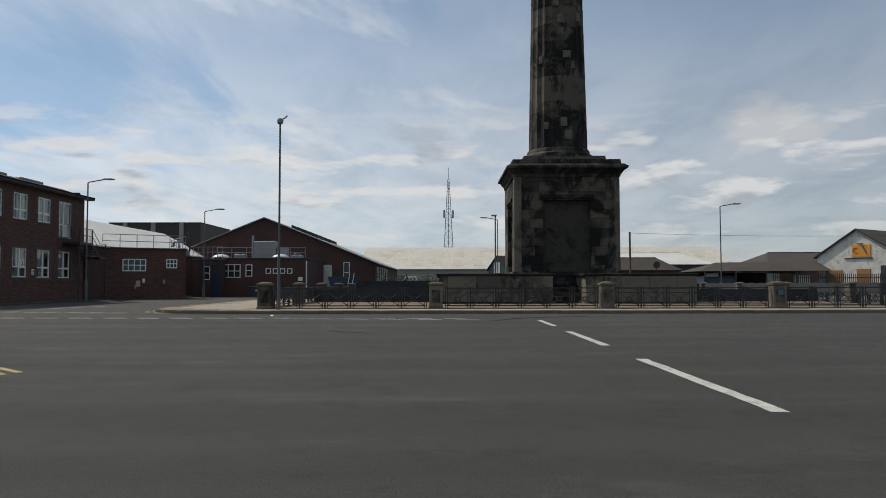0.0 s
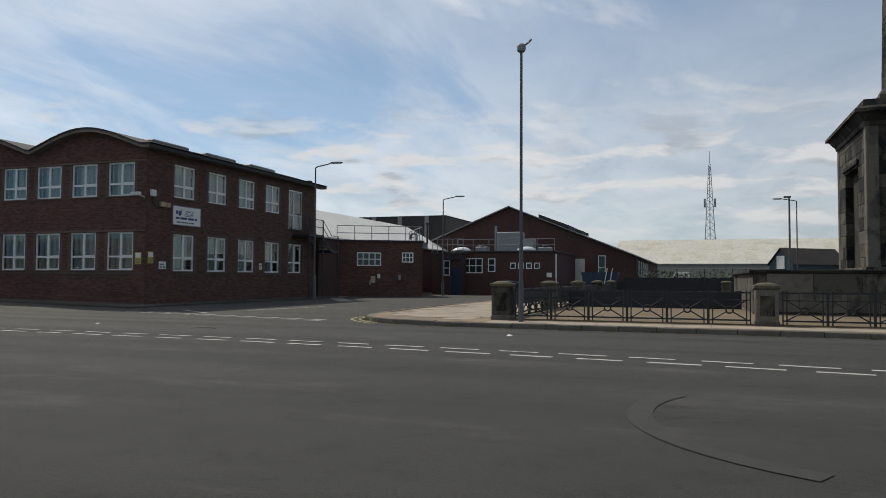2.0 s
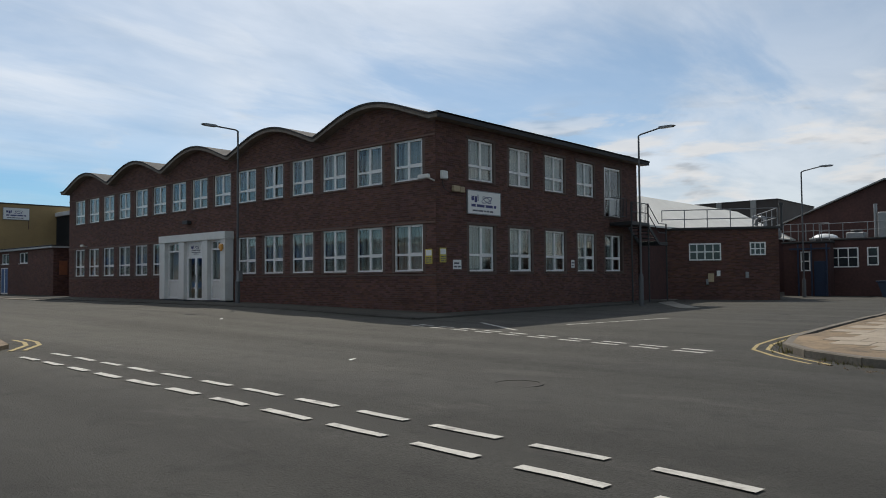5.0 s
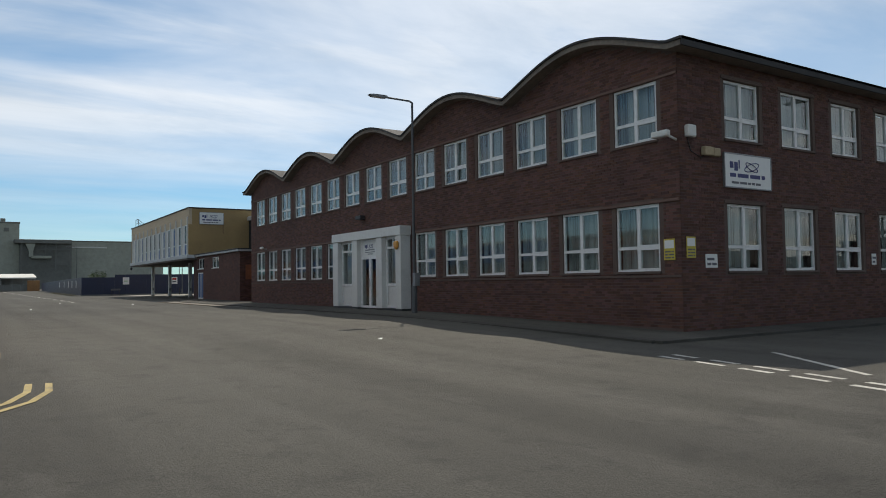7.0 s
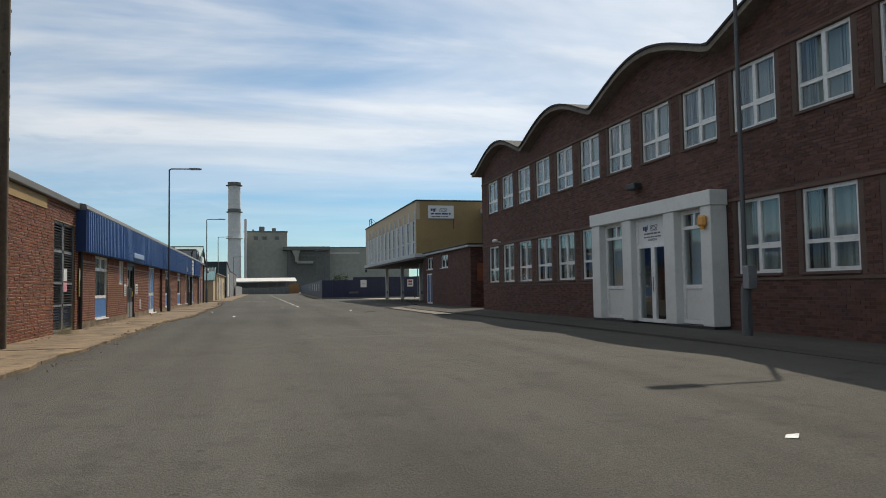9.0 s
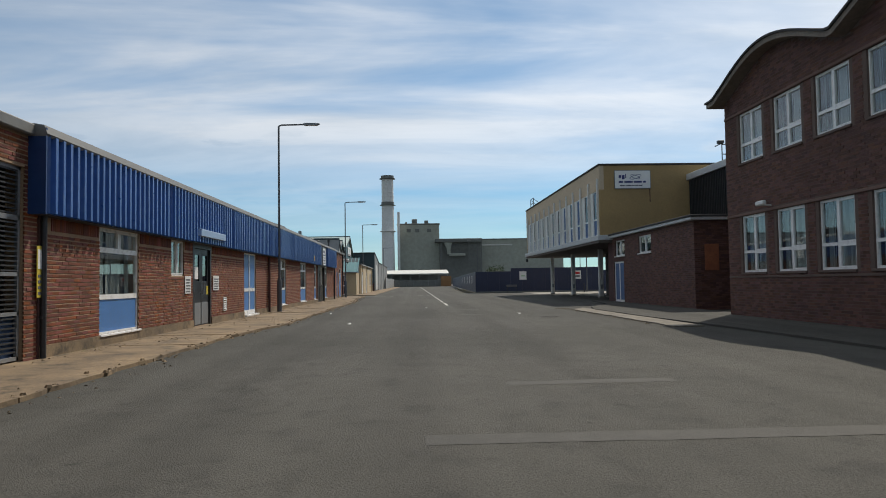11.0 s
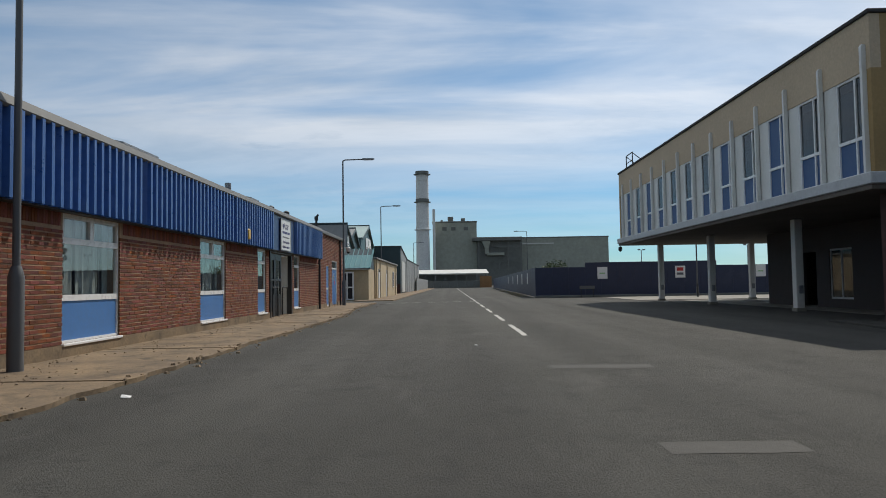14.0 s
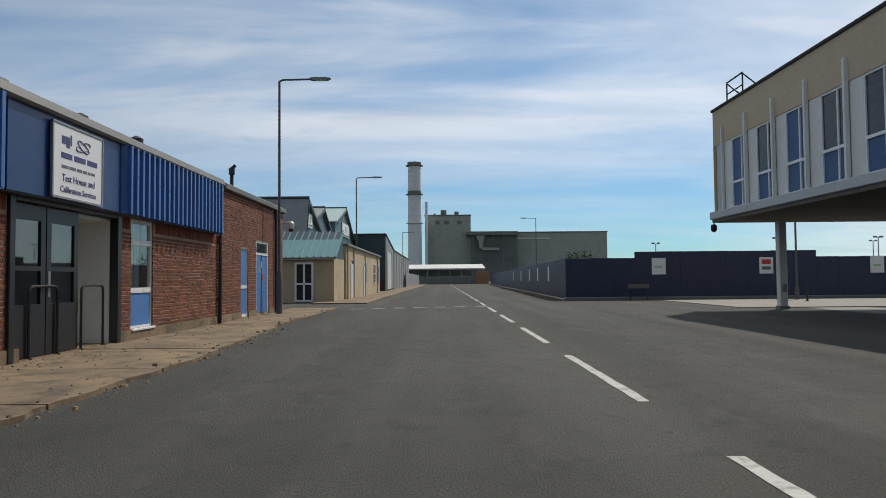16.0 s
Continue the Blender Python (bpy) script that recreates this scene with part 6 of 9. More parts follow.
part("inner_wall", Geo().box(OX0 + 0.25, OX1 - 0.25, OY + 3.5, OY + 3.6, 3.6, 7.34), ROOM, off)
bay = 2.02
k = 0
x = -69.97
while x - bay > OX0 + 0.3:
    fin = part("fin", Geo().prism([(OY - 0.11, 3.6), (OY, 3.60), (OY, 6.66), (OY - 0.08, 6.68), (OY - 0.11, 6.62)], "x", x - 0.05, x + 0.05), WHITE, off, "white vertical fin")
    x_next = x - bay
    w_panel = 0.60
    # the window, then a white infill before the next fin
    part("white_panel", Geo().cbox(x_next + 0.05, x_next + 0.05 + w_panel, OY + 0.02, OY + 0.12, 3.60, 6.06, 0.01), WHITE, off)
    a, b = x_next + 0.05 + w_panel, x - 0.05
    mid = a + 0.82
    q = grid_frame(a, b, 3.60, 6.06, [(a + 0.05, mid - 0.03, 3.65, 4.46), (mid + 0.03, b - 0.05, 3.65, 4.46), (a + 0.05, mid - 0.03, 4.54, 6.0), (mid + 0.03, b - 0.05, 4.54, 6.0)], OY + 0.03, OY + 0.11)
    w = part("window", q, PLASTIC, off)
    for xa, xb in ((a + 0.05, mid - 0.03), (mid + 0.03, b - 0.05)):
        part("infill_panel", Geo().box(xa, xb, OY + 0.07, OY + 0.09, 3.65, 4.46), BLUE_DARK, w, "dark blue infill panel")
        if k in (2, 4, 9, 11):
            part("upper_panel", Geo().box(xa, xb, OY + 0.07, OY + 0.09, 4.54, 6.0), BLUE_DARK, w, "dark blue infill panel")
        else:
            part("pane", Geo().box(xa, xb, OY + 0.068, OY + 0.074, 4.54, 6.0), GREY_GLASS, w).visible_shadow = False
    if k in (1, 3, 6, 8):
        bl = Geo()
        xx = a + 0.45
        while xx < b - 0.1:
            bl.add([(xx, OY + 0.2, 4.5), (xx + 0.08, OY + 0.23, 4.5), (xx + 0.08, OY + 0.23, 6.0), (xx, OY + 0.2, 6.0)], [(0, 1, 2, 3)])
            xx += 0.088
        part("blind", bl, BLIND, w, "pale vertical slat blind")
    x, k = x - bay, k + 1
part("fin", Geo().box(x - 0.035, x + 0.035, OY - 0.09, OY, 3.6, 6.64), WHITE, off, "white vertical fin")
part("end_panel", Geo().cbox(OX0 + 0.251, x + 0.05, OY + 0.02, OY + 0.12, 3.60, 6.06, 0.01), PANEL_GREY, off)
for cx, cy in ((-94.4, 38.05), (-86.8, 38.2), (-78.3, 38.15), (-94.4, 43.2)):
    c = part("column", Geo().cbox(cx - 0.15, cx + 0.15, cy - 0.14, cy + 0.14, 0.0, 3.2, 0.02), WHITE, off, "white painted concrete column")
    part("socket_box", Geo().cbox(cx + 0.15, cx + 0.23, cy - 0.07, cy + 0.07, 0.62, 0.9, 0.01), GREY_METAL, c)
    part("column_foot", Geo().cbox(cx - 0.19, cx + 0.19, cy - 0.18, cy + 0.18, -0.05, 0.12, 0.02), PALE_CONCRETE, c)
cw_ = Geo()
pierced(cw_, -86.3, -71.95, 0.0, 3.17, [(-83.2, -81.9, 0.0, 2.2), (-80.9, -79.3, 0.35, 2.25)], lambda q, a, b, c, d: q.box(a, b, 40.6, 40.85, c, d))
cw_.box(-86.3, -86.05, 40.85, 45.7, 0.0, 3.17).box(-86.05, -71.95, 45.45, 45.7, 0.0, 3.17)
part("core_wall", cw_, DARK_BROWN_SHEET, off, "dark stair core with an open doorway")
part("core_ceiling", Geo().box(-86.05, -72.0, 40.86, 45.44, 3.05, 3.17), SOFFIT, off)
cq = Geo()
for c, d, e, f in ((-80.9, -79.3, 0.35, 0.42), (-80.9, -79.3, 2.18, 2.25), (-80.9, -80.83, 0.42, 2.18), (-79.37, -79.3, 0.42, 2.18), (-80.13, -80.06, 0.42, 2.18)):
    cq.box(c, d, 40.64, 40.7, e, f)
cwin = part("core_window", cq, PANEL_GREY, off, "grey framed window in the stair core")
part("pane", Geo().box(-80.83, -79.37, 40.66, 40.666, 0.42, 2.18), GREY_GLASS, cwin).visible_shadow = False
s, m = company_sign("company_sign", OX1 + 0.06, 36.80, 6.10, 1.95, 0.97, 90, "white company sign with dark blue mark on tan wall", 0.055)
logo(s, *(m @ Vector((0.22, -0.002, 0.56))), 1.75, 90)
bars(s, m, word_bar(0.22, 1.70, 0.30, 0.10, 1), INK_NAVY)
bars(s, m, word_bar(0.28, 1.50, 0.12, 0.06, 2), INK_GREY)
part("rust_stain", Geo().box(OX1 + 0.002, OX1 + 0.005, 38.70, 38.745, 5.35, 6.1), BRICK_FAR, off, "dark rust run below the sign")
rail = thing("roof_rail", -93.5, 36.5, 7.42, "dark tubular guard rail on the office roof", "rail", "roof rails")
for px in (-94.6, -93.2):
    part("post", Geo().tube((px, 36.3, 7.4), (px, 36.3, 8.35), 0.03, n=6).tube((px, 36.3, 8.3), (px, 37.4, 7.42), 0.025, n=6), DARK_METAL, rail)
part("top_rail", Geo().tube((-94.6, 36.3, 8.33), (-93.2, 36.3, 8.33), 0.03, n=6), DARK_METAL, rail)
part("mid_rail", Geo().tube((-94.6, 36.3, 7.9), (-93.2, 36.3, 7.9), 0.025, n=6), DARK_METAL, rail)
dc = thing("security_camera", -95.3, 36.2, 3.1, "black dome security camera under the office corner", "camera", "security cameras")
part("bracket", Geo().path([(-95.0, 36.1, 3.25), (-95.35, 36.0, 3.25), (-95.4, 36.0, 3.15)], 0.025, 6), BLACK_PAINT, dc)
part("dome", Geo().lathe(-95.4, 36.0, [(0.03, 2.86), (0.1, 2.92), (0.12, 3.02), (0.1, 3.15)], 12), BLACK_PAINT, dc, smooth=True)

# brick block between the works and the offices
LY = 36.6
link = thing("brick_link_block", -62, 40, 0, "single-storey dark red brick block with a white roof edge", "building")
L_HOLES = [(-69.5, -67.72, 0.05, 2.13), (-69.2, -67.5, 2.42, 3.24), (-65.2, -63.4, 2.42, 3.24)]
g = Geo()
pierced(g, -69.72, -58.35, -0.1, 3.45, L_HOLES, lambda q, a, b, c, d: q.box(a, b, LY, LY + 0.25, c, d))
part("wall", g, MORTAR_DARK, link)
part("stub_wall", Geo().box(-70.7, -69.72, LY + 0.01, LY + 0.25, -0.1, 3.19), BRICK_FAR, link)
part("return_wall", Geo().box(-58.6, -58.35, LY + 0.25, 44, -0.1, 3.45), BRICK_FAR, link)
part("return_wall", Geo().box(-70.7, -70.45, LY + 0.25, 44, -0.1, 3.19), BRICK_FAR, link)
part("inner_wall", Geo().box(-69.7, -58.62, LY + 2.6, LY + 2.7, 0, 3.4), ROOM, link)
part("roof_edge", Geo().cbox(-69.68, -58.15, LY - 0.2, 44.2, 3.41, 3.54, 0.015), PANEL_GREY, link, "white roof edge board")
part("roof", Geo().cbox(-69.68, -58.1, LY - 0.24, 44.2, 3.541, 3.62, 0.015), FELT, link)
raw_mesh("brickwork", bricks_mesh(brick_cells(-69.72, -58.35, 0.0, 3.41, L_HOLES, seed=12), lambda u, z, o: (u, LY - o, z)), BRICK_RED, link)
raw_mesh("brickwork", bricks_mesh(brick_cells(LY, 40, 0.0, 3.41, [], seed=13), lambda u, z, o: (-58.35 + o, u, z)), BRICK_RED, link)
q = grid_frame(-69.5, -67.72, 0.05, 2.13, [(-69.40, -68.66, 0.16, 2.05), (-68.56, -67.82, 0.16, 2.05)], LY + 0.04, LY + 0.1)
fd = part("french_door", q, PLASTIC, link, "white framed double door with blue panels")
for xa, xb in ((-69.40, -68.66), (-68.56, -67.82)):
    part("infill_panel", Geo().box(xa, xb, LY + 0.06, LY + 0.08, 0.16, 2.05), BLUE_DARK, fd)
part("sill", Geo().cbox(-69.54, -67.68, LY - 0.1, LY + 0.04, 0.0, 0.05, 0.008), PLASTIC, fd)
for xa, xb in ((-69.2, -67.5), (-65.2, -63.4)):
    window(link, window_meshes(round(xb - xa, 2), 0.82, "plain"), (xa, LY + 0.05, 2.42), 0, False)
    part("sill", Geo().cbox(xa - 0.05, xb + 0.05, LY - 0.07, LY + 0.05, 2.37, 2.418, 0.008), PLASTIC, link, "white window sill")
# thin orange plate stands in for a warm glow reflected on the return wall
part("poster_board", Geo().cbox(-58.335, -58.3, 36.98, 37.52, 1.5, 2.5, 0.005), GLOW_ORANGE, link, "orange patch painted for a warm glow on the brick")
plant = thing("link_upper_storey", -64, 43, 3.6, "set-back upper storey behind a dark vertical louvre screen", "building")
part("wall", Geo().box(-69.9, -53.8, 41.05, 45.6, 0.0, 6.5), DARK_BROWN_SHEET, plant)
part("coping", Geo().cbox(-69.95, -53.78, 40.75, 45.7, 6.5, 6.84, 0.02), PANEL_GREY, plant, "white coping")
scr = part("louvre_rail", Geo().box(-69.9, -53.8, 40.93, 40.99, 3.63, 3.7).box(-69.9, -53.8, 40.93, 40.99, 6.42, 6.5), DARK_METAL, plant)
sh = mesh_of("slat", Geo().box(0, 0.05, 0, 0.11, 0, 2.86), DARK_METAL)
for k in range(80):
    repeat("slat", sh, scr, Vector((-69.85 + 0.2 * k, 40.85, 3.63)) - origin(scr))
aer = thing("roof_rail", -70.3, 43.8, 7.46, "dark tubular guard rail with a camera on the office roof", "rail", "roof rails")
for py in (43.0, 44.7):
    part("post", Geo().path([(-70.3, py, 7.44), (-70.3, py, 8.55), (-70.4, py, 8.62), (-71.2, py, 8.62)], 0.03, 6), DARK_METAL, aer)
for zz in (8.02, 8.55):
    part("rail", Geo().tube((-70.3, 43.0, zz), (-70.3, 44.7, zz), 0.028, n=6), DARK_METAL, aer)
part("camera_head", Geo().cbox(-70.42, -70.18, 42.75, 43.1, 8.6, 8.78, 0.03), DARK_METAL, aer, "small dark camera")


# ---- the monument ----
MX, MY = 10.02, 42.3
PZ = 1.41
mon = thing("column_monument", MX, MY, MON_Z, "tall weathered stone column monument on a square plinth", "monument")
srnd = random.Random(21)


def stone_block(parent, a, b, y0, y1, z0, z1, mat=STONE, name="stone_block"):
    return part(name, Geo().cbox(a + 0.004, b - 0.004, y0, y1, z0 + 0.004, z1 - 0.004, 0.012), mat, parent)


# terrace in two halves with steps between
for x0, x1 in ((3.25, 8.76), (10.36, 15.7)):
    t = part("terrace", Geo().box(x0, x1, 36.32, 49.6, -0.3, PZ - 0.13), STONE_PALE, mon)
    part("terrace_coping", Geo().cbox(x0 - 0.12, x1 + 0.12, 36.2, 49.75, PZ - 0.13, PZ, 0.03), STONE_COPING, mon, "dark stone coping")
    n = int((x1 - x0) / 1.3)
    for k in range(n):
        for r in range(2):
            sh_ = 0.5 * (r % 2)
            a = x0 + (x1 - x0) * (k + sh_ * 0.6) / n
            b = min(x0 + (x1 - x0) * (k + 1 + sh_ * 0.6) / n, x1)
            if b - a > 0.2:
                stone_block(mon, max(a, x0), b, 36.24 + srnd.uniform(-0.01, 0.01), 36.4, 0.02 + 0.64 * r, 0.02 + 0.64 * (r + 1), STONE_PALE)
# dark stone colour on steps and core stands in for shade in the gap
for k in range(8):
    part("step", Geo().cbox(8.75, 10.37, 37.5 + 0.25 * k, 39.6, -0.1 + 0.19 * k, 0.09 + 0.19 * k, 0.015), STONE_COPING, mon)
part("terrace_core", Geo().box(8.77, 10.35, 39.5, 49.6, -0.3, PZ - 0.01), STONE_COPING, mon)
# plinth: core, and a bay on each face
part("plinth_core", Geo().box(MX - 2.44, MX + 2.44, MY - 2.44, MY + 2.44, PZ - 0.02, 7.0), STONE, mon)


def face_blocks(parent, turn):
    """Ashlar on one bay, built for the south face and turned."""
    m = Matrix.Translation((MX, MY, 0)) @ pose(0, 0, 0, 0, 0, turn)
    z, row = PZ, 0
    heights = [0.49] * 10 + [0.28]
    for h in heights:
        x = -2.6
        cut = (-1.26, 1.26) if z < 5.3 else None
        while x < 2.6 - 0.05:
            w = srnd.choice((0.7, 0.9, 1.1))
            if x == -2.6 and row % 2:
                w *= 0.6
            b = min(x + w, 2.6)
            if 2.6 - b < 0.3:
                b = 2.6
            pieces = [(x, b)]
            if cut:
                pieces = [p for p in ((x, min(b, cut[0])), (max(x, cut[1]), b)) if p[1] - p[0] > 0.08]
            for p, q in pieces:
                d = -2.78 + srnd.uniform(-0.008, 0.008)
                part("stone_block", Geo().cbox(p + 0.004, q - 0.004, d, -2.4, z + 0.004, z + h - 0.004, 0.012).moved(m), STONE, parent)
            x = b
        z, row = z + h, row + 1
    # the back of the recess is darker than the face blocks
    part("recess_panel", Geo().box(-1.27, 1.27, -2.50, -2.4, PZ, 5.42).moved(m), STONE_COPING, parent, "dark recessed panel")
    part("lintel", Geo().cbox(-1.42, 1.42, -2.86, -2.74, 5.42, 5.62, 0.03).moved(m), STONE, parent, "stone lintel over the recess")
    for s_ in (-1, 1):
        part("corner_strip", Geo().cbox(s_ * 2.67 - 0.13, s_ * 2.67 + 0.13, -2.81, -2.4, PZ, 6.6, 0.02).moved(m), STONE_PALE, parent, "pale corner strip")


for turn in (0, 90, 180, 270):
    face_blocks(mon, turn)


def tier(h0, h1, half0, half1, mat=STONE, name="cornice"):
    g = Geo()
    g.add([(MX + sx * half0, MY + sy * half0, h0) for sx, sy in ((-1, -1), (1, -1), (1, 1), (-1, 1))] + [(MX + sx * half1, MY + sy * half1, h1) for sx, sy in ((-1, -1), (1, -1), (1, 1), (-1, 1))],
          [(3, 2, 1, 0), (4, 5, 6, 7), (0, 1, 5, 4), (1, 2, 6, 5), (2, 3, 7, 6), (3, 0, 4, 7)])
    return part(name, g, mat, mon)


tier(PZ - 0.02, PZ + 0.14, 2.9, 2.86, STONE, "plinth_base")
tier(6.58, 6.74, 2.84, 2.88)
tier(6.74, 7.02, 2.9, 3.1)
tier(7.02, 7.14, 3.2, 3.2)
tier(7.14, 7.26, 3.16, 3.02)
tier(7.26, 7.52, 2.9, 2.86, STONE, "attic_step")
tier(7.52, 7.82, 2.25, 2.2, STONE, "attic_step")
part("column_base", Geo().lathe(MX, MY, [(1.92, 7.82), (1.96, 7.92), (1.92, 8.1), (1.78, 8.2), (1.78, 8.32), (1.72, 8.42)], 40), STONE, mon, smooth=True)


def drum(z0, z1, r0, r1, flutes=20, n=6):
    g = Geo()
    cnt = flutes * n
    for z, r in ((z0, r0), (z1, r1)):
        for i in range(cnt):
            f = (i % n) / n
            d = 0.085 * math.sin(math.pi * f) ** 0.8
            w = 2 * math.pi * i / cnt
            g.v.append((MX + (r - d) * math.cos(w), MY + (r - d) * math.sin(w), z))
    g.f = [(i, (i + 1) % cnt, cnt + (i + 1) % cnt, cnt + i) for i in range(cnt)] + [tuple(range(cnt - 1, -1, -1)), tuple(range(cnt, 2 * cnt))]
    return g


z = 8.42
while z < 30:
    h = srnd.choice((0.42, 0.5, 0.56))
    r = lambda q: 1.67 - 0.024 * (q - 8.5)
    part("column_drum", drum(z + 0.004, z + h - 0.004, r(z) + srnd.uniform(-0.008, 0.008), r(z + h)), STONE, mon)
    z += h

# pale stones let into the shaft and plinth where it has been mended
pr = random.Random(33)
for k in range(26):
    zz = pr.uniform(8.8, 20)
    w = radians(pr.uniform(190, 350))
    rr = 1.67 - 0.024 * (zz - 8.5) - 0.03
    hh, aa = pr.choice((0.4, 0.48)), pr.choice((0.25, 0.35, 0.45)) / rr
    g = Geo()
    nn = 5
    for q in (zz, zz + hh):
        for i in range(nn + 1):
            th = w + aa * i / nn
            g.v.append((MX + (rr + 0.02) * math.cos(th), MY + (rr + 0.02) * math.sin(th), q))
        for i in range(nn + 1):
            th = w + aa * i / nn
            g.v.append((MX + (rr - 0.1) * math.cos(th), MY + (rr - 0.1) * math.sin(th), q))
    m_ = nn + 1
    for i in range(nn):
        g.f += [(i, i + 1, 2 * m_ + i + 1, 2 * m_ + i), (2 * m_ + i, 2 * m_ + i + 1, 3 * m_ + i + 1, 3 * m_ + i), (i, m_ + i, m_ + i + 1, i + 1)]
    g.f += [(0, 2 * m_, 3 * m_, m_), (nn, m_ + nn, 3 * m_ + nn, 2 * m_ + nn)]
    part("repair_stone", g, STONE_PALE, mon, "paler repair stone")

# ---- enclosure: piers and railings ----
inside = Geo().box(-3.5, 23.2, 30.3, 56.0, MON_Z - 0.2, MON_Z + 0.03)
solo("gravel_court", inside, GRAVEL, "dry tan gravel court round the monument", "ground", "structure")
pier = thing("stone_pier", 0, 0, 0, "squat stone gate pier with a domed lichen-covered cap", "pier", "enclosure piers")
part("shaft", Geo().cbox(-0.265, 0.265, -0.265, 0.265, -0.15, 0.92, 0.025), STONE_PALE, pier)
part("base", Geo().cbox(-0.285, 0.285, -0.285, 0.285, -0.15, 0.12, 0.02), STONE_PALE, pier)
g = Geo().cbox(-0.305, 0.305, -0.305, 0.305, 0.92, 1.02, 0.02)
bm = bmesh.new()
bmesh.ops.create_uvsphere(bm, u_segments=14, v_segments=8, radius=1.0)
for v in bm.verts:
    v.co = Vector((v.co.x * 0.285, v.co.y * 0.285, 1.01 + max(0, v.co.z) * 0.075))
g.take(bm)
part("cap", g, STONE_CAP, pier, "lichen-stained stone cap")
part("panel", Geo().cbox(-0.17, 0.17, -0.285, -0.26, 0.25, 0.75, 0.015), STONE, pier)

PW = 1.02
panel = thing("railing_panel", 0, 0, 0, "black iron railing panel with crossed bars and a ring", "railing", "enclosure railings")
part("top_rail", Geo().box(0, PW, -0.02, 0.02, 0.80, 0.84), BLACK_PAINT, panel)
part("middle_rail", Geo().box(0, PW, -0.015, 0.015, 0.62, 0.645), BLACK_PAINT, panel)
part("bottom_rail", Geo().box(0, PW, -0.02, 0.02, 0.10, 0.14), BLACK_PAINT, panel)
for x in (0.0, PW - 0.12):
    for dx in (0.0, 0.09):
        part("upright", Geo().box(x + dx, x + dx + 0.03, -0.018, 0.018, 0.0, 0.88), BLACK_PAINT, panel)
cx, cz, rr = PW / 2, 0.38, 0.085
ring = Geo().path([(cx + rr * math.cos(2 * math.pi * k / 16), 0, cz + rr * math.sin(2 * math.pi * k / 16)) for k in range(17)], 0.023, 6)
part("ring", ring, BLACK_PAINT, panel)
for ex, ez in ((0.12, 0.62), (PW - 0.12, 0.62), (0.12, 0.14), (PW - 0.12, 0.14)):
    d = Vector((ex - cx, 0, ez - cz)).normalized() * rr
    part("cross_bar", Geo().tube((cx + d.x, 0, cz + d.z), (ex, 0, ez), 0.018, n=5), BLACK_PAINT, panel)
E0, E1, F0, F1 = -3.68, 23.72, 30.33, 57.73
spots = [E0 + 6.85 * k for k in range(5)]
first_pier, first_panel = True, True
pier_at = [(x, F0, 0) for x in spots] + [(x, F1, 180) for x in spots] + [(E0, F0 + 6.85 * k, 270) for k in (1, 2, 3)] + [(E1, F0 + 6.85 * k, 90) for k in (1, 2, 3)]
for x, y, t in pier_at:
    if first_pier:
        pier.matrix_basis = pose(x, y, MON_Z, 0, 0, t)
        first_pier = False
    else:
        copy_thing(pier, pose(x, y, MON_Z, 0, 0, t))
runs = [((spots[k], F0), (1, 0)) for k in range(4)] + [((spots[k], F1), (1, 0)) for k in range(4)] + [((E0, F0 + 6.85 * k), (0, 1)) for k in range(4)] + [((E1, F0 + 6.85 * k), (0, 1)) for k in range(4)]
for (x, y), (dx, dy) in runs:
    for k in range(6):
        d = 0.36 + (6.85 - 0.72) / 6 * k
        m = pose(x + dx * d, y + dy * d, MON_Z, 0, 0, 90 if dy else 0)
        if first_panel:
            panel.matrix_basis = m
            first_panel = False
        else:
            copy_thing(panel, m)


def netting(x0, x1, y0, y1, z0, z1, seed):
    """A dark sheet hung on the railings, slack between its ties."""
    g = Geo()
    n, r = 24, random.Random(seed)
    off_ = [0.03 * noise.noise((k * 0.6, seed, 0)) for k in range(n + 1)]
    for k in range(n + 1):
        u = k / n
        sag = 0.05 * abs(math.sin(u * math.pi * 4)) + 0.02 * r.random()
        x, y = x0 + (x1 - x0) * u, y0 + (y1 - y0) * u
        nx_, ny_ = (0, off_[k]) if abs(x1 - x0) > abs(y1 - y0) else (off_[k], 0)
        g.v += [(x + nx_, y + ny_, z0 + sag * 0.4), (x + nx_, y + ny_, z1 - sag)]
    for k in range(n):
        g.f.append((2 * k, 2 * k + 2, 2 * k + 3, 2 * k + 1))
    ob = solo("netting", g, NETTING, "dark debris netting hung along the railings", "netting", group="netting sheets")
    mod = ob.modifiers.new("thickness", "SOLIDIFY")
    mod.thickness = 0.012


for k in range(4):
    netting(spots[k] + 0.4, spots[k] + 6.45, F1 - 0.03, F1 - 0.03, MON_Z + 0.42, MON_Z + 1.0, k)
    netting(E1 - 0.03, E1 - 0.03, F0 + 6.85 * k + 0.4, F0 + 6.85 * k + 6.45, MON_Z + 0.45, MON_Z + 1.05, 10 + k)
netting(E0 + 0.08, E0 + 0.08, F0 + 0.4, F0 + 6.45, MON_Z + 0.35, MON_Z + 0.85, 20)

netting(E0 + 0.2, 3.1, 40.2, 40.2, MON_Z + 0.0, MON_Z + 0.74, 31)
netting(15.9, E1 - 0.2, 40.2, 40.2, MON_Z + 0.0, MON_Z + 0.74, 32)
for k in (1, 2, 3):
    netting(E0 + 0.08, E0 + 0.08, F0 + 6.85 * k + 0.4, F0 + 6.85 * k + 6.45, MON_Z + 0.2, MON_Z + 0.85, 40 + k)

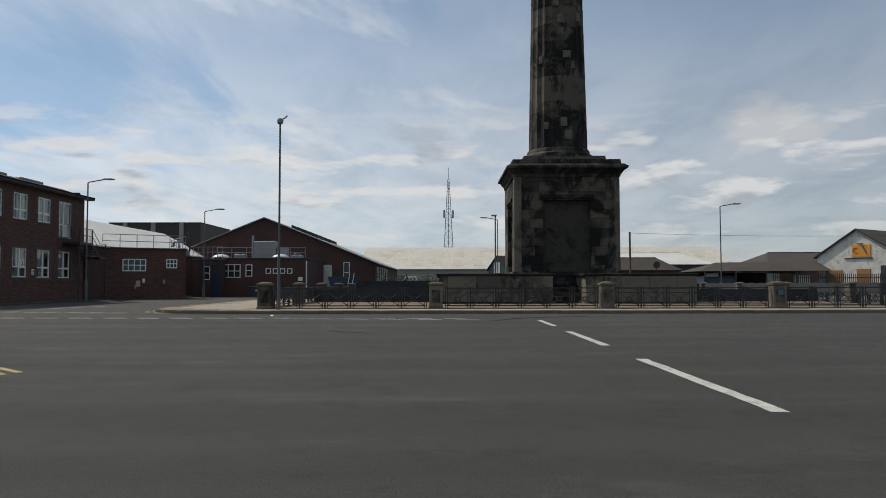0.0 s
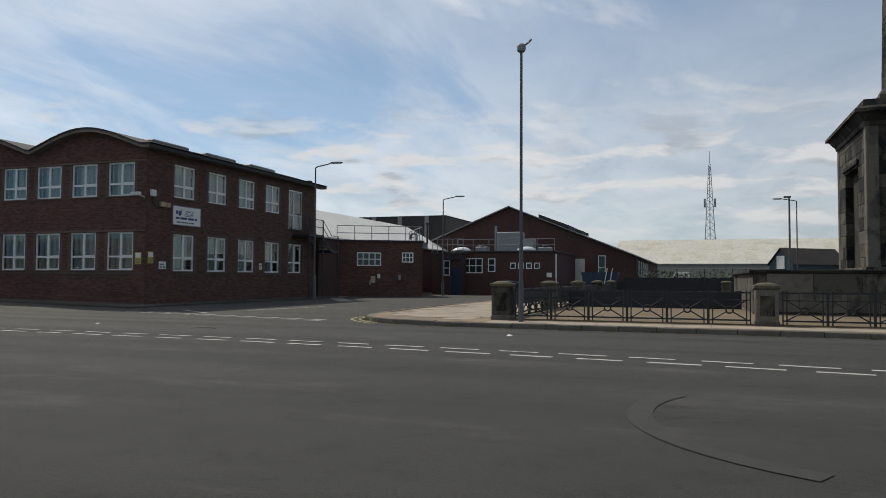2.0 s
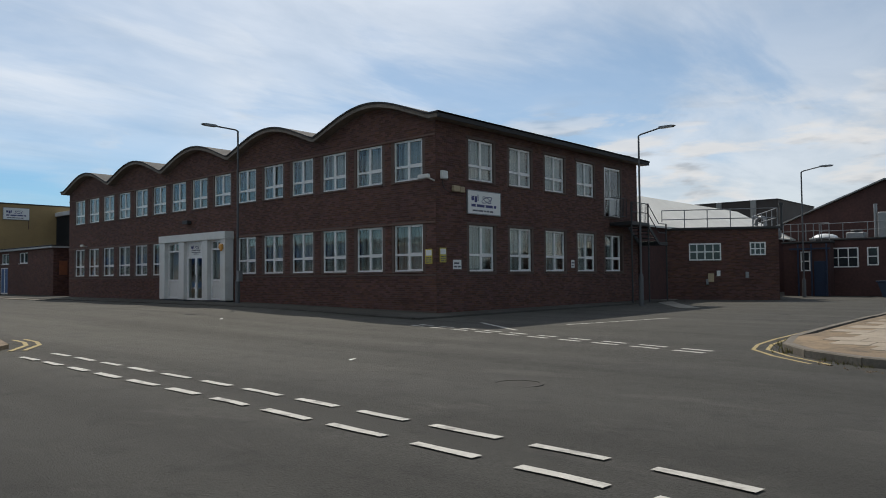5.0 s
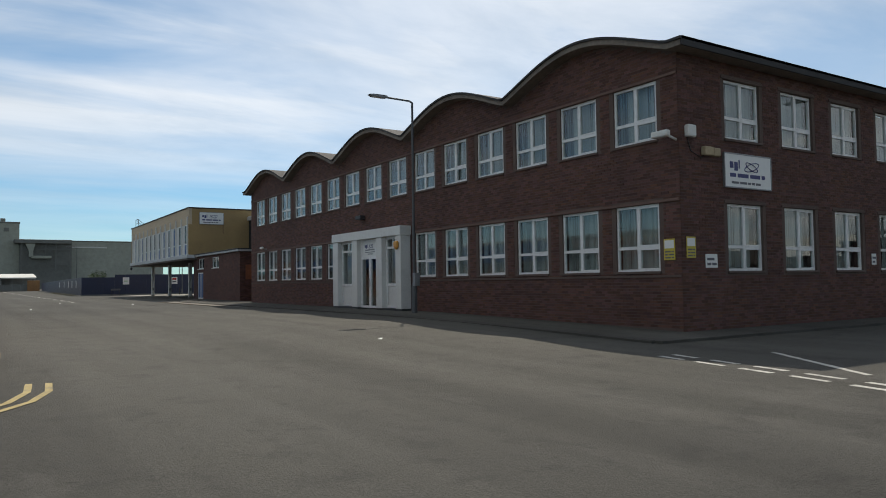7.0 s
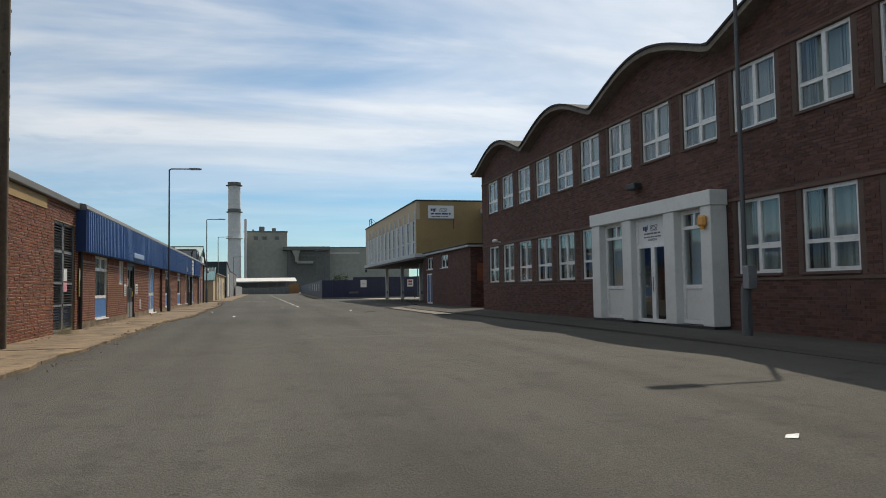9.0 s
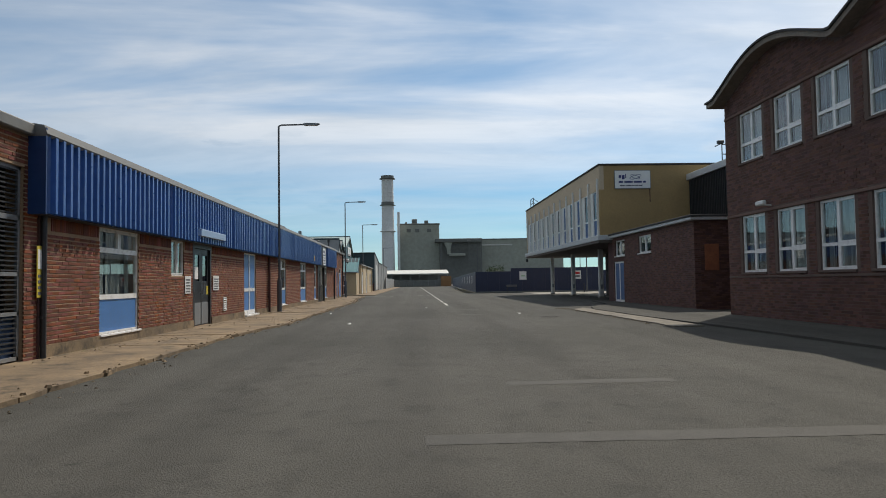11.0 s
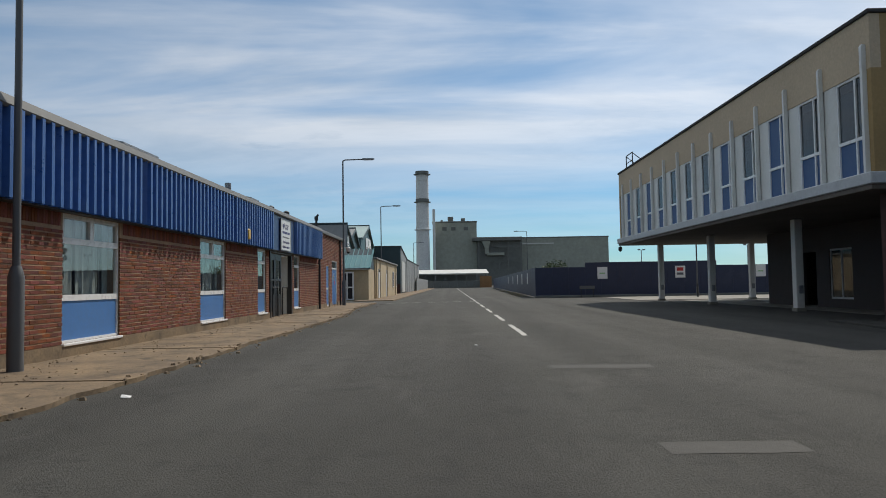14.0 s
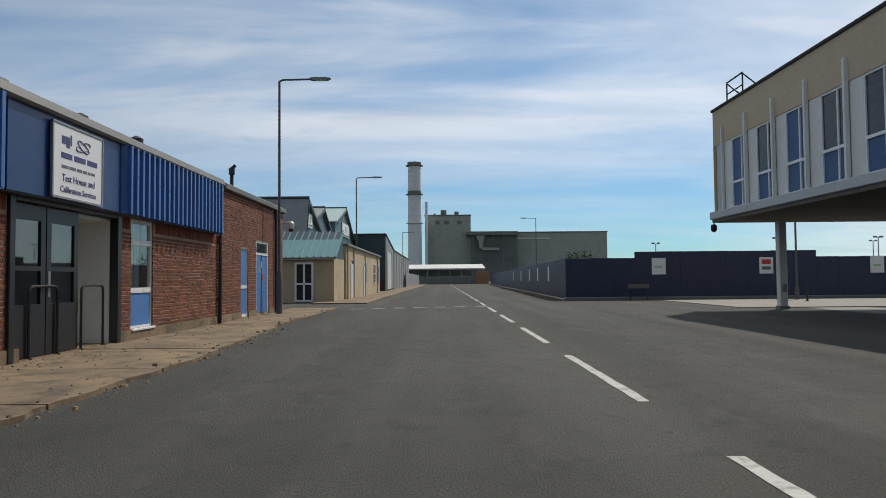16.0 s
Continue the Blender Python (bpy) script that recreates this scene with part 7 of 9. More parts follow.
plq = thing("pier_plaque", 16.87, F0 - 0.3, MON_Z + 0.5, "small blue plaque on the face of a stone pier", "plaque")
part("plate", Geo().cbox(16.77, 16.97, F0 - 0.305, F0 - 0.285, MON_Z + 0.52, MON_Z + 0.74, 0.006), BLUE_DARK, plq)
part("border", Geo().box(16.79, 16.95, F0 - 0.308, F0 - 0.305, MON_Z + 0.62, MON_Z + 0.65), INK_GREY, plq)

# camera post at the corner
post = thing("camera_post", -2.9, 29.25, MON_Z, "tall slim grey post with a camera housing on top", "post")
part("base_column", Geo().lathe(-2.9, 29.25, [(0.066, MON_Z - 0.05), (0.066, 0.95), (0.056, 1.05), (0.056, 1.95), (0.043, 2.05)], 14), POLE_GREY, post, smooth=True)
part("pole", Geo().tube((-2.9, 29.25, 2.0), (-2.9, 29.25, 7.2), 0.042, 0.036, 12), POLE_GREY, post, smooth=True)
part("head", Geo().lathe(-2.9, 29.25, [(0.045, 7.15), (0.11, 7.2), (0.13, 7.31), (0.09, 7.38)], 14), LAMP_GREY, post, "grey camera housing", smooth=True)
part("bracket", Geo().path([(-2.9, 29.25, 7.3), (-2.7, 29.25, 7.42), (-2.62, 29.25, 7.5)], 0.03, 6), LAMP_GREY, post)


# ---- buildings behind, north of the crossing ----
def gable_shed(name, x0, x1, y0, y1, eave, ridge, wall_mat, roof_mat, label, base=-0.35, along="y", overhang=0.25, category="building"):
    """A shed with a pitched roof; along: the ridge's direction."""
    b = thing(name, (x0 + x1) / 2, (y0 + y1) / 2, base, label, category)
    if along == "y":
        mid = (x0 + x1) / 2
        part("wall", Geo().prism([(x0, base), (x1, base), (x1, eave), (mid, ridge), (x0, eave)], "y", y0, y1), wall_mat, b)
        s_ = (ridge - eave) / (mid - x0)
        for sgn, xe in ((-1, x0 - overhang), (1, x1 + overhang)):
            ze = eave - s_ * overhang
            part("roof", Geo().slab([(mid, y0 - overhang, ridge + 0.12), (mid, y1 + overhang, ridge + 0.12), (xe, y1 + overhang, ze + 0.12), (xe, y0 - overhang, ze + 0.12)], 0.1), roof_mat, b)
    else:
        mid = (y0 + y1) / 2
        part("wall", Geo().prism([(y0, base), (y1, base), (y1, eave), (mid, ridge), (y0, eave)], "x", x0, x1), wall_mat, b)
        s_ = (ridge - eave) / (mid - y0)
        for sgn, ye in ((-1, y0 - overhang), (1, y1 + overhang)):
            ze = eave - s_ * overhang
            part("roof", Geo().slab([(x0 - overhang, mid, ridge + 0.12), (x1 + overhang, mid, ridge + 0.12), (x1 + overhang, ye, ze + 0.12), (x0 - overhang, ye, ze + 0.12)], 0.1), roof_mat, b)
    return b


def flat_block(name, x0, x1, y0, y1, z0, z1, wall_mat, label, roof_mat=FELT):
    b = thing(name, (x0 + x1) / 2, (y0 + y1) / 2, z0, label, "building")
    part("wall", Geo().box(x0, x1, y0, y1, z0, z1), wall_mat, b)
    part("roof_edge", Geo().cbox(x0 - 0.08, x1 + 0.08, y0 - 0.08, y1 + 0.08, z1, z1 + 0.12, 0.02), roof_mat, b)
    return b


def framed(parent, x0, x1, y, z0, z1, cols=2, rows=1, turn=0, label=""):
    """A window set on a far wall: frame with bars, and dark panes."""
    w, h = x1 - x0, z1 - z0
    m = pose(x0, y, z0, 0, 0, turn)
    xs_ = [0.07 if k == 0 else w * k / cols + 0.03 for k in range(cols)], [w - 0.07 if k == cols - 1 else w * (k + 1) / cols - 0.03 for k in range(cols)]
    zs_ = [0.07 if k == 0 else h * k / rows + 0.03 for k in range(rows)], [h - 0.07 if k == rows - 1 else h * (k + 1) / rows - 0.03 for k in range(rows)]
    q = grid_frame(0, w, 0, h, [(a, b, c, d) for a, b in zip(*xs_) for c, d in zip(*zs_)], -0.05, 0.02)
    wd = part("window", q.moved(m), PLASTIC, parent, label)
    part("pane", Geo().box(0.05, w - 0.05, -0.02, 0.0, 0.05, h - 0.05).moved(m), DARKPANE, wd)
    return wd


DARKPANE = material("dark_pane", (0.03, 0.035, 0.04), 0.08, var=0.1, fine=3, coarse=0.6, bump=0.0)
# plant building, turned a little to the road
ang = math.degrees(math.atan2(3.0, 5.0))
annex = thing("plant_annex", -21.6, 54.5, -0.3, "flat-roofed dark brick annex with small grid windows", "building")
ma = pose(-21.6, 54.5, 0, 0, 0, ang)
AL = 5.9
part("wall", Geo().box(0, AL, 0, 10, -0.4, 3.55).moved(ma), MORTAR_DARK, annex)
part("roof_edge", Geo().cbox(-0.1, AL + 0.1, -0.1, 10, 3.55, 3.68, 0.02).moved(ma), FELT, annex)
raw_mesh("brickwork", bricks_mesh(brick_cells(0, AL, -0.3, 3.55, [(1.35, 3.0, 1.9, 2.82), (4.45, 5.25, 2.15, 2.85)], seed=15), lambda u, z, o: tuple(ma @ Vector((u, -o, z)))), BRICK_RED, annex)
for x0, x1, z0, z1, c in ((1.35, 3.0, 1.9, 2.82, 4), (4.45, 5.25, 2.15, 2.85, 3)):
    p0 = ma @ Vector((x0, -0.0, z0))
    framed(annex, p0.x, p0.x + (x1 - x0), p0.y, z0, z1, c, 2, ang)
for x0, z0, w, h, mt in ((2.3, 0.75, 0.3, 0.45, CREAM), (2.75, 1.05, 0.18, 0.3, SIGN_WHITE), (2.2, 0.6, 0.12, 0.3, GREY_METAL), (4.2, 0.95, 0.16, 0.32, GREY_METAL)):
    part("meter_box", Geo().cbox(x0, x0 + w, -0.12, -0.01, z0, z0 + h, 0.01).moved(ma), mt, annex)
grail = thing("roof_guard_rail", -20, 56, 3.65, "galvanised guard rail round the annex roof", "rail", "roof rails")
pts = [(-0.0, 0.15), (AL, 0.15), (AL, 6.0)]
for (ax, ay), (bx, by) in zip(pts, pts[1:]):
    for zz in (4.15, 4.65):
        part("rail", Geo().tube((ax, ay, zz), (bx, by, zz), 0.028, n=6).moved(ma), GREY_METAL, grail)
    k = max(2, int(math.dist((ax, ay), (bx, by)) / 1.15))
    for i in range(k + 1):
        part("post", Geo().tube((ax + (bx - ax) * i / k, ay + (by - ay) * i / k, 3.6), (ax + (bx - ax) * i / k, ay + (by - ay) * i / k, 4.65), 0.028, n=6).moved(ma), GREY_METAL, grail)
# link with blue pipes, then the low block with small windows
link2 = flat_block("service_link", -18.6, -16.0, 65.0, 66, -0.35, 3.0, BRICK_FAR, "recessed dark brick service link with blue pipes")
part("blue_door", Geo().cbox(-16.85, -16.15, 64.92, 65.0, -0.3, 1.9, 0.02), BLUE_PIPE, link2, "blue painted door")
for x in (-17.7, -16.95, -16.1):
    part("pipe", Geo().tube((x, 64.8, -0.3), (x, 64.8, 2.95), 0.05, n=8), BLUE_PIPE, link2, "blue painted pipe")
part("pipe_bridge", Geo().box(-18.2, -15.9, 64.75, 64.85, 2.6, 2.7), BLUE_PIPE, link2)
framed(link2, -17.6, -17.05, 65.0, 1.3, 2.5, 1, 2)
low_b = flat_block("low_brick_block", -16.9, -8.9, 66.0, 76.0, -0.35, 3.15, BRICK_FAR, "low dark brick block with a row of small white windows")
framed(low_b, -16.3, -14.65, 66.0, 1.5, 2.7, 3, 2)
framed(low_b, -14.2, -13.6, 66.0, 1.6, 2.68, 1, 2)
for k in range(4):
    framed(low_b, -12.4 + 0.64 * k, -11.95 + 0.64 * k, 66.0, 1.85, 2.33, 1, 1)
part("notice", Geo().box(-9.5, -9.1, 65.97, 65.99, 1.2, 1.55), SIGN_WHITE, low_b)
part("white_pipe", Geo().tube((-8.75, 65.9, -0.3), (-8.75, 65.9, 3.0), 0.06, n=8), WHITE, low_b)
for cx in (-16.7, -11.3):
    d_ = thing("roof_dome", cx, 66.9, 3.27, "white domed rooflight on the flat roof", "rooflight", "roof domes")
    part("kerb", Geo().cbox(cx - 0.75, cx + 0.75, 66.3, 67.6, 3.2, 3.35, 0.02), GREY_METAL, d_)
    part("dome", Geo().lathe(cx, 66.95, [(0.75, 3.36), (0.68, 3.47), (0.48, 3.57), (0.24, 3.62), (0.02, 3.64)], 20), DOME, d_, smooth=True)
hv = thing("air_handler", -13.0, 68.5, 3.27, "galvanised air handling unit with a flue", "plant unit")
part("casing", Geo().cbox(-13.9, -11.9, 67.5, 69.0, 3.25, 4.85, 0.04), GREY_METAL, hv)
part("side_unit", Geo().cbox(-11.8, -10.9, 67.6, 68.8, 3.25, 4.3, 0.04), GREY_METAL, hv)
part("flue", Geo().tube((-14.1, 68.0, 3.2), (-14.1, 68.0, 5.4), 0.1, n=10), GREY_METAL, hv, smooth=True)
for k, (x, y, h) in enumerate(((-17.9, 60.5, 0.6), (-15.0, 67.2, 0.5), (-9.9, 67.5, 0.4))):
    u = thing("plant_unit", x, y, 3.3, "grey plant unit on the flat roof", "plant unit", "plant units")
    part("casing", Geo().cbox(x - 0.5, x + 0.5, y - 0.4, y + 0.4, 3.2, 3.3 + h * 0.7, 0.05), GREY_METAL, u)
    part("fan_ring", Geo().lathe(x, y, [(0.3, 3.3 + h * 0.7), (0.34, 3.4 + h * 0.7), (0.26, 3.44 + h * 0.7)], 14), DARK_METAL, u)
for x0, x1, y in ((-18.6, -16.0, 65.1), (-16.8, -8.9, 66.1)):
    gr = thing("roof_guard_rail", (x0 + x1) / 2, y, 3.3, "galvanised guard rail on the flat roof edge", "rail", "roof rails")
    for zz in (3.75, 4.2):
        part("rail", Geo().tube((x0, y, zz), (x1, y, zz), 0.025, n=6), GREY_METAL, gr)
    for i in range(7):
        part("post", Geo().tube((x0 + (x1 - x0) * i / 6, y, 3.15), (x0 + (x1 - x0) * i / 6, y, 4.2), 0.025, n=6), GREY_METAL, gr)
duct = thing("bent_duct", -19.5, 62, 3.65, "silver bent duct and flue on the annex roof", "duct")
part("duct", Geo().path([(-18.2, 60.6, 3.6), (-18.2, 60.6, 4.2), (-18.3, 60.7, 4.4), (-18.6, 60.9, 4.45), (-18.85, 61.1, 4.3), (-18.9, 61.15, 4.0)], 0.1, 10), GREY_METAL, duct, smooth=True)
part("flue", Geo().tube((-17.2, 60.2, 3.6), (-17.2, 60.2, 5.0), 0.07, n=10).tube((-17.2, 60.2, 5.0), (-17.2, 60.2, 5.14), 0.13, n=10), DARK_METAL, duct, smooth=True)

hall = gable_shed("gabled_hall", -26.7, -3.5, 76.4, 110, 3.05, 7.75, BRICK_FAR, GREY_SHEET, "dark brick hall with a low pitched grey roof", overhang=0.35)
part("hall_door", Geo().cbox(-9.6, -8.1, 76.3, 76.42, -0.3, 2.9, 0.02), PALE_SHEET, hall, "pale grey double door")
framed(hall, -6.9, -6.25, 76.4, 1.0, 3.2, 1, 2)
part("hall_downpipe", Geo().tube((-3.6, 76.3, -0.3), (-3.6, 76.3, 3.0), 0.06, n=8), DARK_METAL, hall)
for k in range(5):
    framed(hall, -3.5, -2.6, 77.6 + 3.0 * k, 0.9, 2.7, 1, 2, 90)
for k in range(2):
    part("roof_vent", Geo().slab([(-13.5, 82 + 9 * k, 7.55), (-13.5, 87 + 9 * k, 7.55), (-10.5, 87 + 9 * k, 6.4), (-10.5, 82 + 9 * k, 6.4)], 0.35), FELT, hall)
wshed = gable_shed("white_shed", -29.7, -21.4, 51.6, 76.2, 3.75, 6.05, BRICK_FAR, PALE_SHEET, "long shed with a pale metal roof behind the works", along="y")
dshed = flat_block("dark_plant_house", -44, -31, 104, 118, -0.35, 9.6, DARK_BROWN_SHEET, "dark flat-roofed plant house behind the sheds", FELT)
for k in range(3):
    part("wall_post", Geo().box(-42 + 4 * k, -41.4 + 4 * k, 103.8, 104.0, 4, 9.7), GREY_SHEET, dshed)
# escape stair from the works' upper floor down to the annex
st = thing("escape_stair", -20.6, 50, -0.3, "dark steel escape landing and stair beside the brick works", "stair")
part("landing", Geo().cbox(-21.2, -20.05, 48.05, 49.85, 3.5, 3.66, 0.01), DARK_METAL, st)
part("lower_landing", Geo().cbox(-21.2, -20.05, 50.86, 51.8, 2.62, 2.78, 0.01), DARK_METAL, st)
for y, z1 in ((48.12, 4.58), (49.8, 4.6), (51.74, 3.7)):
    part("post", Geo().tube((-20.1, y, -0.4), (-20.1, y, z1), 0.04, n=8), DARK_METAL, st)
for dz in (0.0, 0.45):
    part("rail", Geo().path([(-20.1, 48.12, 4.57 - dz), (-20.1, 49.8, 4.57 - dz), (-20.1, 50.9, 3.69 - dz), (-20.1, 51.74, 3.69 - dz)], 0.022, 6), DARK_METAL, st)
for k in range(12):
    y = 48.24 + 0.13 * k
    part("baluster", Geo().tube((-20.1, y, 3.66), (-20.1, y, 4.57), 0.009, n=5), DARK_METAL, st)
for k in range(5):
    part("tread", Geo().cbox(-21.1, -20.15, 49.86 + 0.2 * k, 50.1 + 0.2 * k, 3.42 - 0.16 * k, 3.46 - 0.16 * k, 0.005), DARK_METAL, st)
for x in (-21.14, -20.1):
    part("stringer", Geo().slab([(x - 0.02, 49.8, 3.62), (x + 0.02, 49.8, 3.62), (x + 0.02, 50.95, 2.78), (x - 0.02, 50.95, 2.78)], 0.2), DARK_METAL, st)

# far roofs beyond the monument
fr = gable_shed("far_warehouse", -13.4, 63.4, 150, 176, 4.0, 8.9, GREY_SHEET, ASBESTOS, "long far warehouse with a stained pale cement roof", along="x", overhang=0.4)
for k in range(16):
    for r in range(2):
        x0, v0, v1 = -7.5 + 4.3 * k + 0.6 * r, 0.14 + 0.40 * r, 0.42 + 0.40 * r
        if (k * 7 + r * 3) % 5:
            part("rooflight_sheet", Geo().slab([(x0, 149.6 + 13.4 * v0, 4.01 + 5.02 * v0), (x0 + 1.9, 149.6 + 13.4 * v0, 4.01 + 5.02 * v0), (x0 + 1.9, 149.6 + 13.4 * v1, 4.01 + 5.02 * v1), (x0, 149.6 + 13.4 * v1, 4.01 + 5.02 * v1)], 0.05), YELLOWED, fr, "yellowed translucent roof sheet")
fence2 = thing("yard_wall", 20, 128, -0.3, "long grey yard wall below the far warehouse", "wall")
part("wall_run", Geo().box(-4, 60, 128, 128.25, -0.4, 2.7), STATION_GREY, fence2)
part("coping", Geo().cbox(-4, 60, 127.95, 128.3, 2.7, 2.8, 0.02), PALE_CONCRETE, fence2)
hut = thing("teal_hut", 13, 120, -0.3, "small dark teal hut with a brown pitched roof", "building")
mh = pose(10.66, 118.0, 0, 0, 0, -50)
part("wall", Geo().prism([(0, -0.3), (4.0, -0.3), (4.0, 3.3), (2.0, 5.25), (0, 3.3)], "y", 0, 9.5).moved(mh), TEAL_DARK, hut)
for xe in (-0.25, 4.25):
    part("roof", Geo().slab([(2.0, -0.2, 5.4), (2.0, 9.7, 5.4), (xe, 9.7, 3.16), (xe, -0.2, 3.16)], 0.12).moved(mh), BROWN_ROOF, hut)
part("window", grid_frame(1.35, 2.65, 2.6, 4.3, [(1.45, 2.55, 2.7, 4.2)], -0.08, 0.0).moved(mh), PLASTIC, hut)
part("pane", Geo().box(1.45, 2.55, -0.05, -0.03, 2.7, 4.2).moved(mh), PALE_SHEET, hut, "pale blind behind the window")


def hipped(name, x0, x1, y0, y1, eave, ridge, hip, wall_mat, roof_mat, label, base=-0.3):
    """A low building with a roof hipped at both ends, its ridge along x."""
    b = thing(name, (x0 + x1) / 2, (y0 + y1) / 2, base, label, "building")
    part("wall", Geo().box(x0 + 0.3, x1 - 0.3, y0 + 0.3, y1 - 0.3, base, eave), wall_mat, b)
    my = (y0 + y1) / 2
    g = Geo().add([(x0, y0, eave), (x1, y0, eave), (x1, y1, eave), (x0, y1, eave), (x0 + hip, my, ridge), (x1 - hip, my, ridge)],
                  [(0, 1, 5, 4), (1, 2, 5), (2, 3, 4, 5), (3, 0, 4), (3, 2, 1, 0)])
    part("roof", g, roof_mat, b)
    part("ridge_cap", Geo().tube((x0 + hip, my, ridge), (x1 - hip, my, ridge), 0.1, n=6), roof_mat, b)
    return b


hipped("white_roof_store", 27.0, 50.5, 126, 140, 4.2, 6.45, 4.6, DARK_BROWN_SHEET, PALE_SHEET, "long store with a white hipped metal roof")
hipped("brown_roof_house", 28.0, 40.6, 114, 122, 3.0, 5.05, 3.0, BRICK_FAR, BROWN_ROOF, "low house with a dark brown hipped roof")
hipped("brown_roof_barn", 44.0, 66.0, 92, 102, 3.6, 4.95, 2.2, BRICK_FAR, BROWN_ROOF, "low barn with a weathered brown roof")
m2 = thing("brown_shelter", 35.5, 75, -0.3, "long low open shelter with a shallow brown roof", "shelter")
part("roof", Geo().add([(28.6, 72.4, 2.12), (41.6, 72.4, 2.15), (41.6, 79, 2.15), (28.6, 79, 2.12), (31.4, 75.7, 3.05), (41.6, 75.7, 3.2)], [(0, 1, 5, 4), (2, 3, 4, 5), (3, 0, 4), (1, 2, 5), (3, 2, 1, 0)]), BROWN_ROOF, m2)
part("back_wall", Geo().box(29, 41.4, 78.4, 78.7, -0.3, 2.1), BRICK_FAR, m2)
for x in (29.2, 32.2, 35.2, 38.2, 41.2):
    part("post", Geo().box(x - 0.07, x + 0.07, 72.6, 72.74, -0.3, 2.12), DARK_METAL, m2)
for x0, x1, z1 in ((29.8, 31.0, 1.95), (35.8, 37.2, 1.9), (38.6, 40.2, 1.7)):
    part("stored_board", Geo().cbox(x0, x1, 74.0, 74.3, -0.3, z1, 0.02), PALE_SHEET, m2, "pale board stored under the roof")
# the store stands askew, its gable to the crossing
wb = thing("whitewashed_store", 44.2, 71.8, -0.3, "whitewashed brick store with a yellow sign on its gable", "building")
mw = pose(41.48, 75.0, 0, 0, 0, -55)
part("wall", Geo().prism([(0, -0.3), (7.74, -0.3), (7.74, 3.59), (3.87, 6.1), (0, 3.59)], "y", 0, 16).moved(mw), WHITEWASH, wb)
for xe in (-0.3, 8.04):
    ze = 3.59 - 0.3 * 0.649
    part("roof", Geo().slab([(3.87, -0.25, 6.24), (3.87, 16.25, 6.24), (xe, 16.25, ze + 0.14), (xe, -0.25, ze + 0.14)], 0.13).moved(mw), BROWN_ROOF, wb)
ys = part("sign_board", Geo().cbox(3.4, 5.15, -0.06, 0.0, 3.45, 4.65, 0.02).moved(mw), SIGN_ORANGE, wb, "orange sign board with a dark plain emblem")
part("emblem", Geo().path([(3.8 + 0.25 * math.cos(radians(a)), -0.08, 4.1 + 0.25 * math.sin(radians(a))) for a in range(60, 301, 30)], 0.04, 5).tube((4.3, -0.08, 4.75), (4.8, -0.08, 3.75), 0.07, n=5).tube((3.9, -0.08, 4.78), (4.45, -0.08, 4.78), 0.06, n=5).moved(mw), INK_GREY, ys)
part("sign_rail", Geo().box(2.7, 5.3, -0.1, 0.0, 3.3, 3.38).moved(mw), BROWN_ROOF, wb)
part("shutter", Geo().cbox(3.8, 5.1, -0.06, 0.02, 0.6, 2.3, 0.02).moved(mw), ORANGE_GATE, wb, "brown boarded window shutter")
part("shutter", Geo().cbox(0.8, 2.5, -0.06, 0.02, 0.2, 2.2, 0.02).moved(mw), ORANGE_GATE, wb)
part("doorway", Geo().cbox(6.0, 7.2, -0.05, 0.02, -0.3, 2.6, 0.02).moved(mw), DARK_METAL, wb)
vf = thing("palisade_fence", 42, 70, -0.3, "dark rust-brown palisade fence before the store", "fence")
pl = mesh_of("pale", Geo().box(0, 0.07, 0, 0.03, 0, 2.1), BROWN_ROOF)
for k in range(60):
    repeat("pale", pl, vf, Vector((34 + 0.19 * k, 68.5, -0.3)) - origin(vf))
for zz in (0.3, 1.4):
    part("fence_rail", Geo().box(34, 45.4, 68.53, 68.58, zz, zz + 0.06), BROWN_ROOF, vf)
bc = thing("blue_container", 28, 66, -0.3, "blue steel container with ribbed sides", "container")
part("body", ribbed(26.0, 28.6, -0.2, 1.4, 64.0, 0.3, 0.04), BLUE_PIPE, bc)
part("box", Geo().box(26.0, 28.6, 64.01, 66.3, -0.3, 1.42), BLUE_PIPE, bc)
part("lid", Geo().cbox(25.95, 28.65, 63.9, 66.4, 1.42, 1.5, 0.02), DARK_METAL, bc)
fm = thing("yard_mast", 9.1, 80, -0.3, "tall thin grey lighting mast", "mast")
part("shaft", Geo().tube((9.1, 80, -0.4), (9.1, 80, 8.25), 0.1, 0.07, 8), POLE_GREY, fm)
part("head", Geo().cbox(8.65, 9.25, 79.9, 80.1, 8.25, 8.25 + 0.18, 0.03), LAMP_GREY, fm)
# lattice mast
mast = thing("lattice_mast", 5.15, 250, -0.3, "tall steel lattice radio mast", "mast")
for sx, sy in ((-1, -1), (1, -1), (0, 1)):
    part("leg", Geo().tube((5.15 + sx * 2.2, 250 + sy * 1.8, -0.3), (5.15 + sx * 0.25, 250 + sy * 0.2, 37), 0.16, 0.1, 6), GREY_METAL, mast)
for k in range(19):
    z0, z1 = 2.0 * k, 2.0 * k + 2.0
    f0, f1 = 2.2 - 1.95 * z0 / 37, 2.2 - 1.95 * min(z1, 37) / 37
    part("brace", Geo().tube((5.15 - f0, 248.3, z0), (5.15 + f1, 248.3 + 1.5 * z1 / 37, min(z1, 37)), 0.07, n=4).tube((5.15 + f0, 248.3, z0), (5.15 - f1, 248.3 + 1.5 * z1 / 37, min(z1, 37)), 0.07, n=4), GREY_METAL, mast)
part("antenna", Geo().tube((5.15, 250, 36.5), (5.15, 250, 41), 0.08, n=6), GREY_METAL, mast)
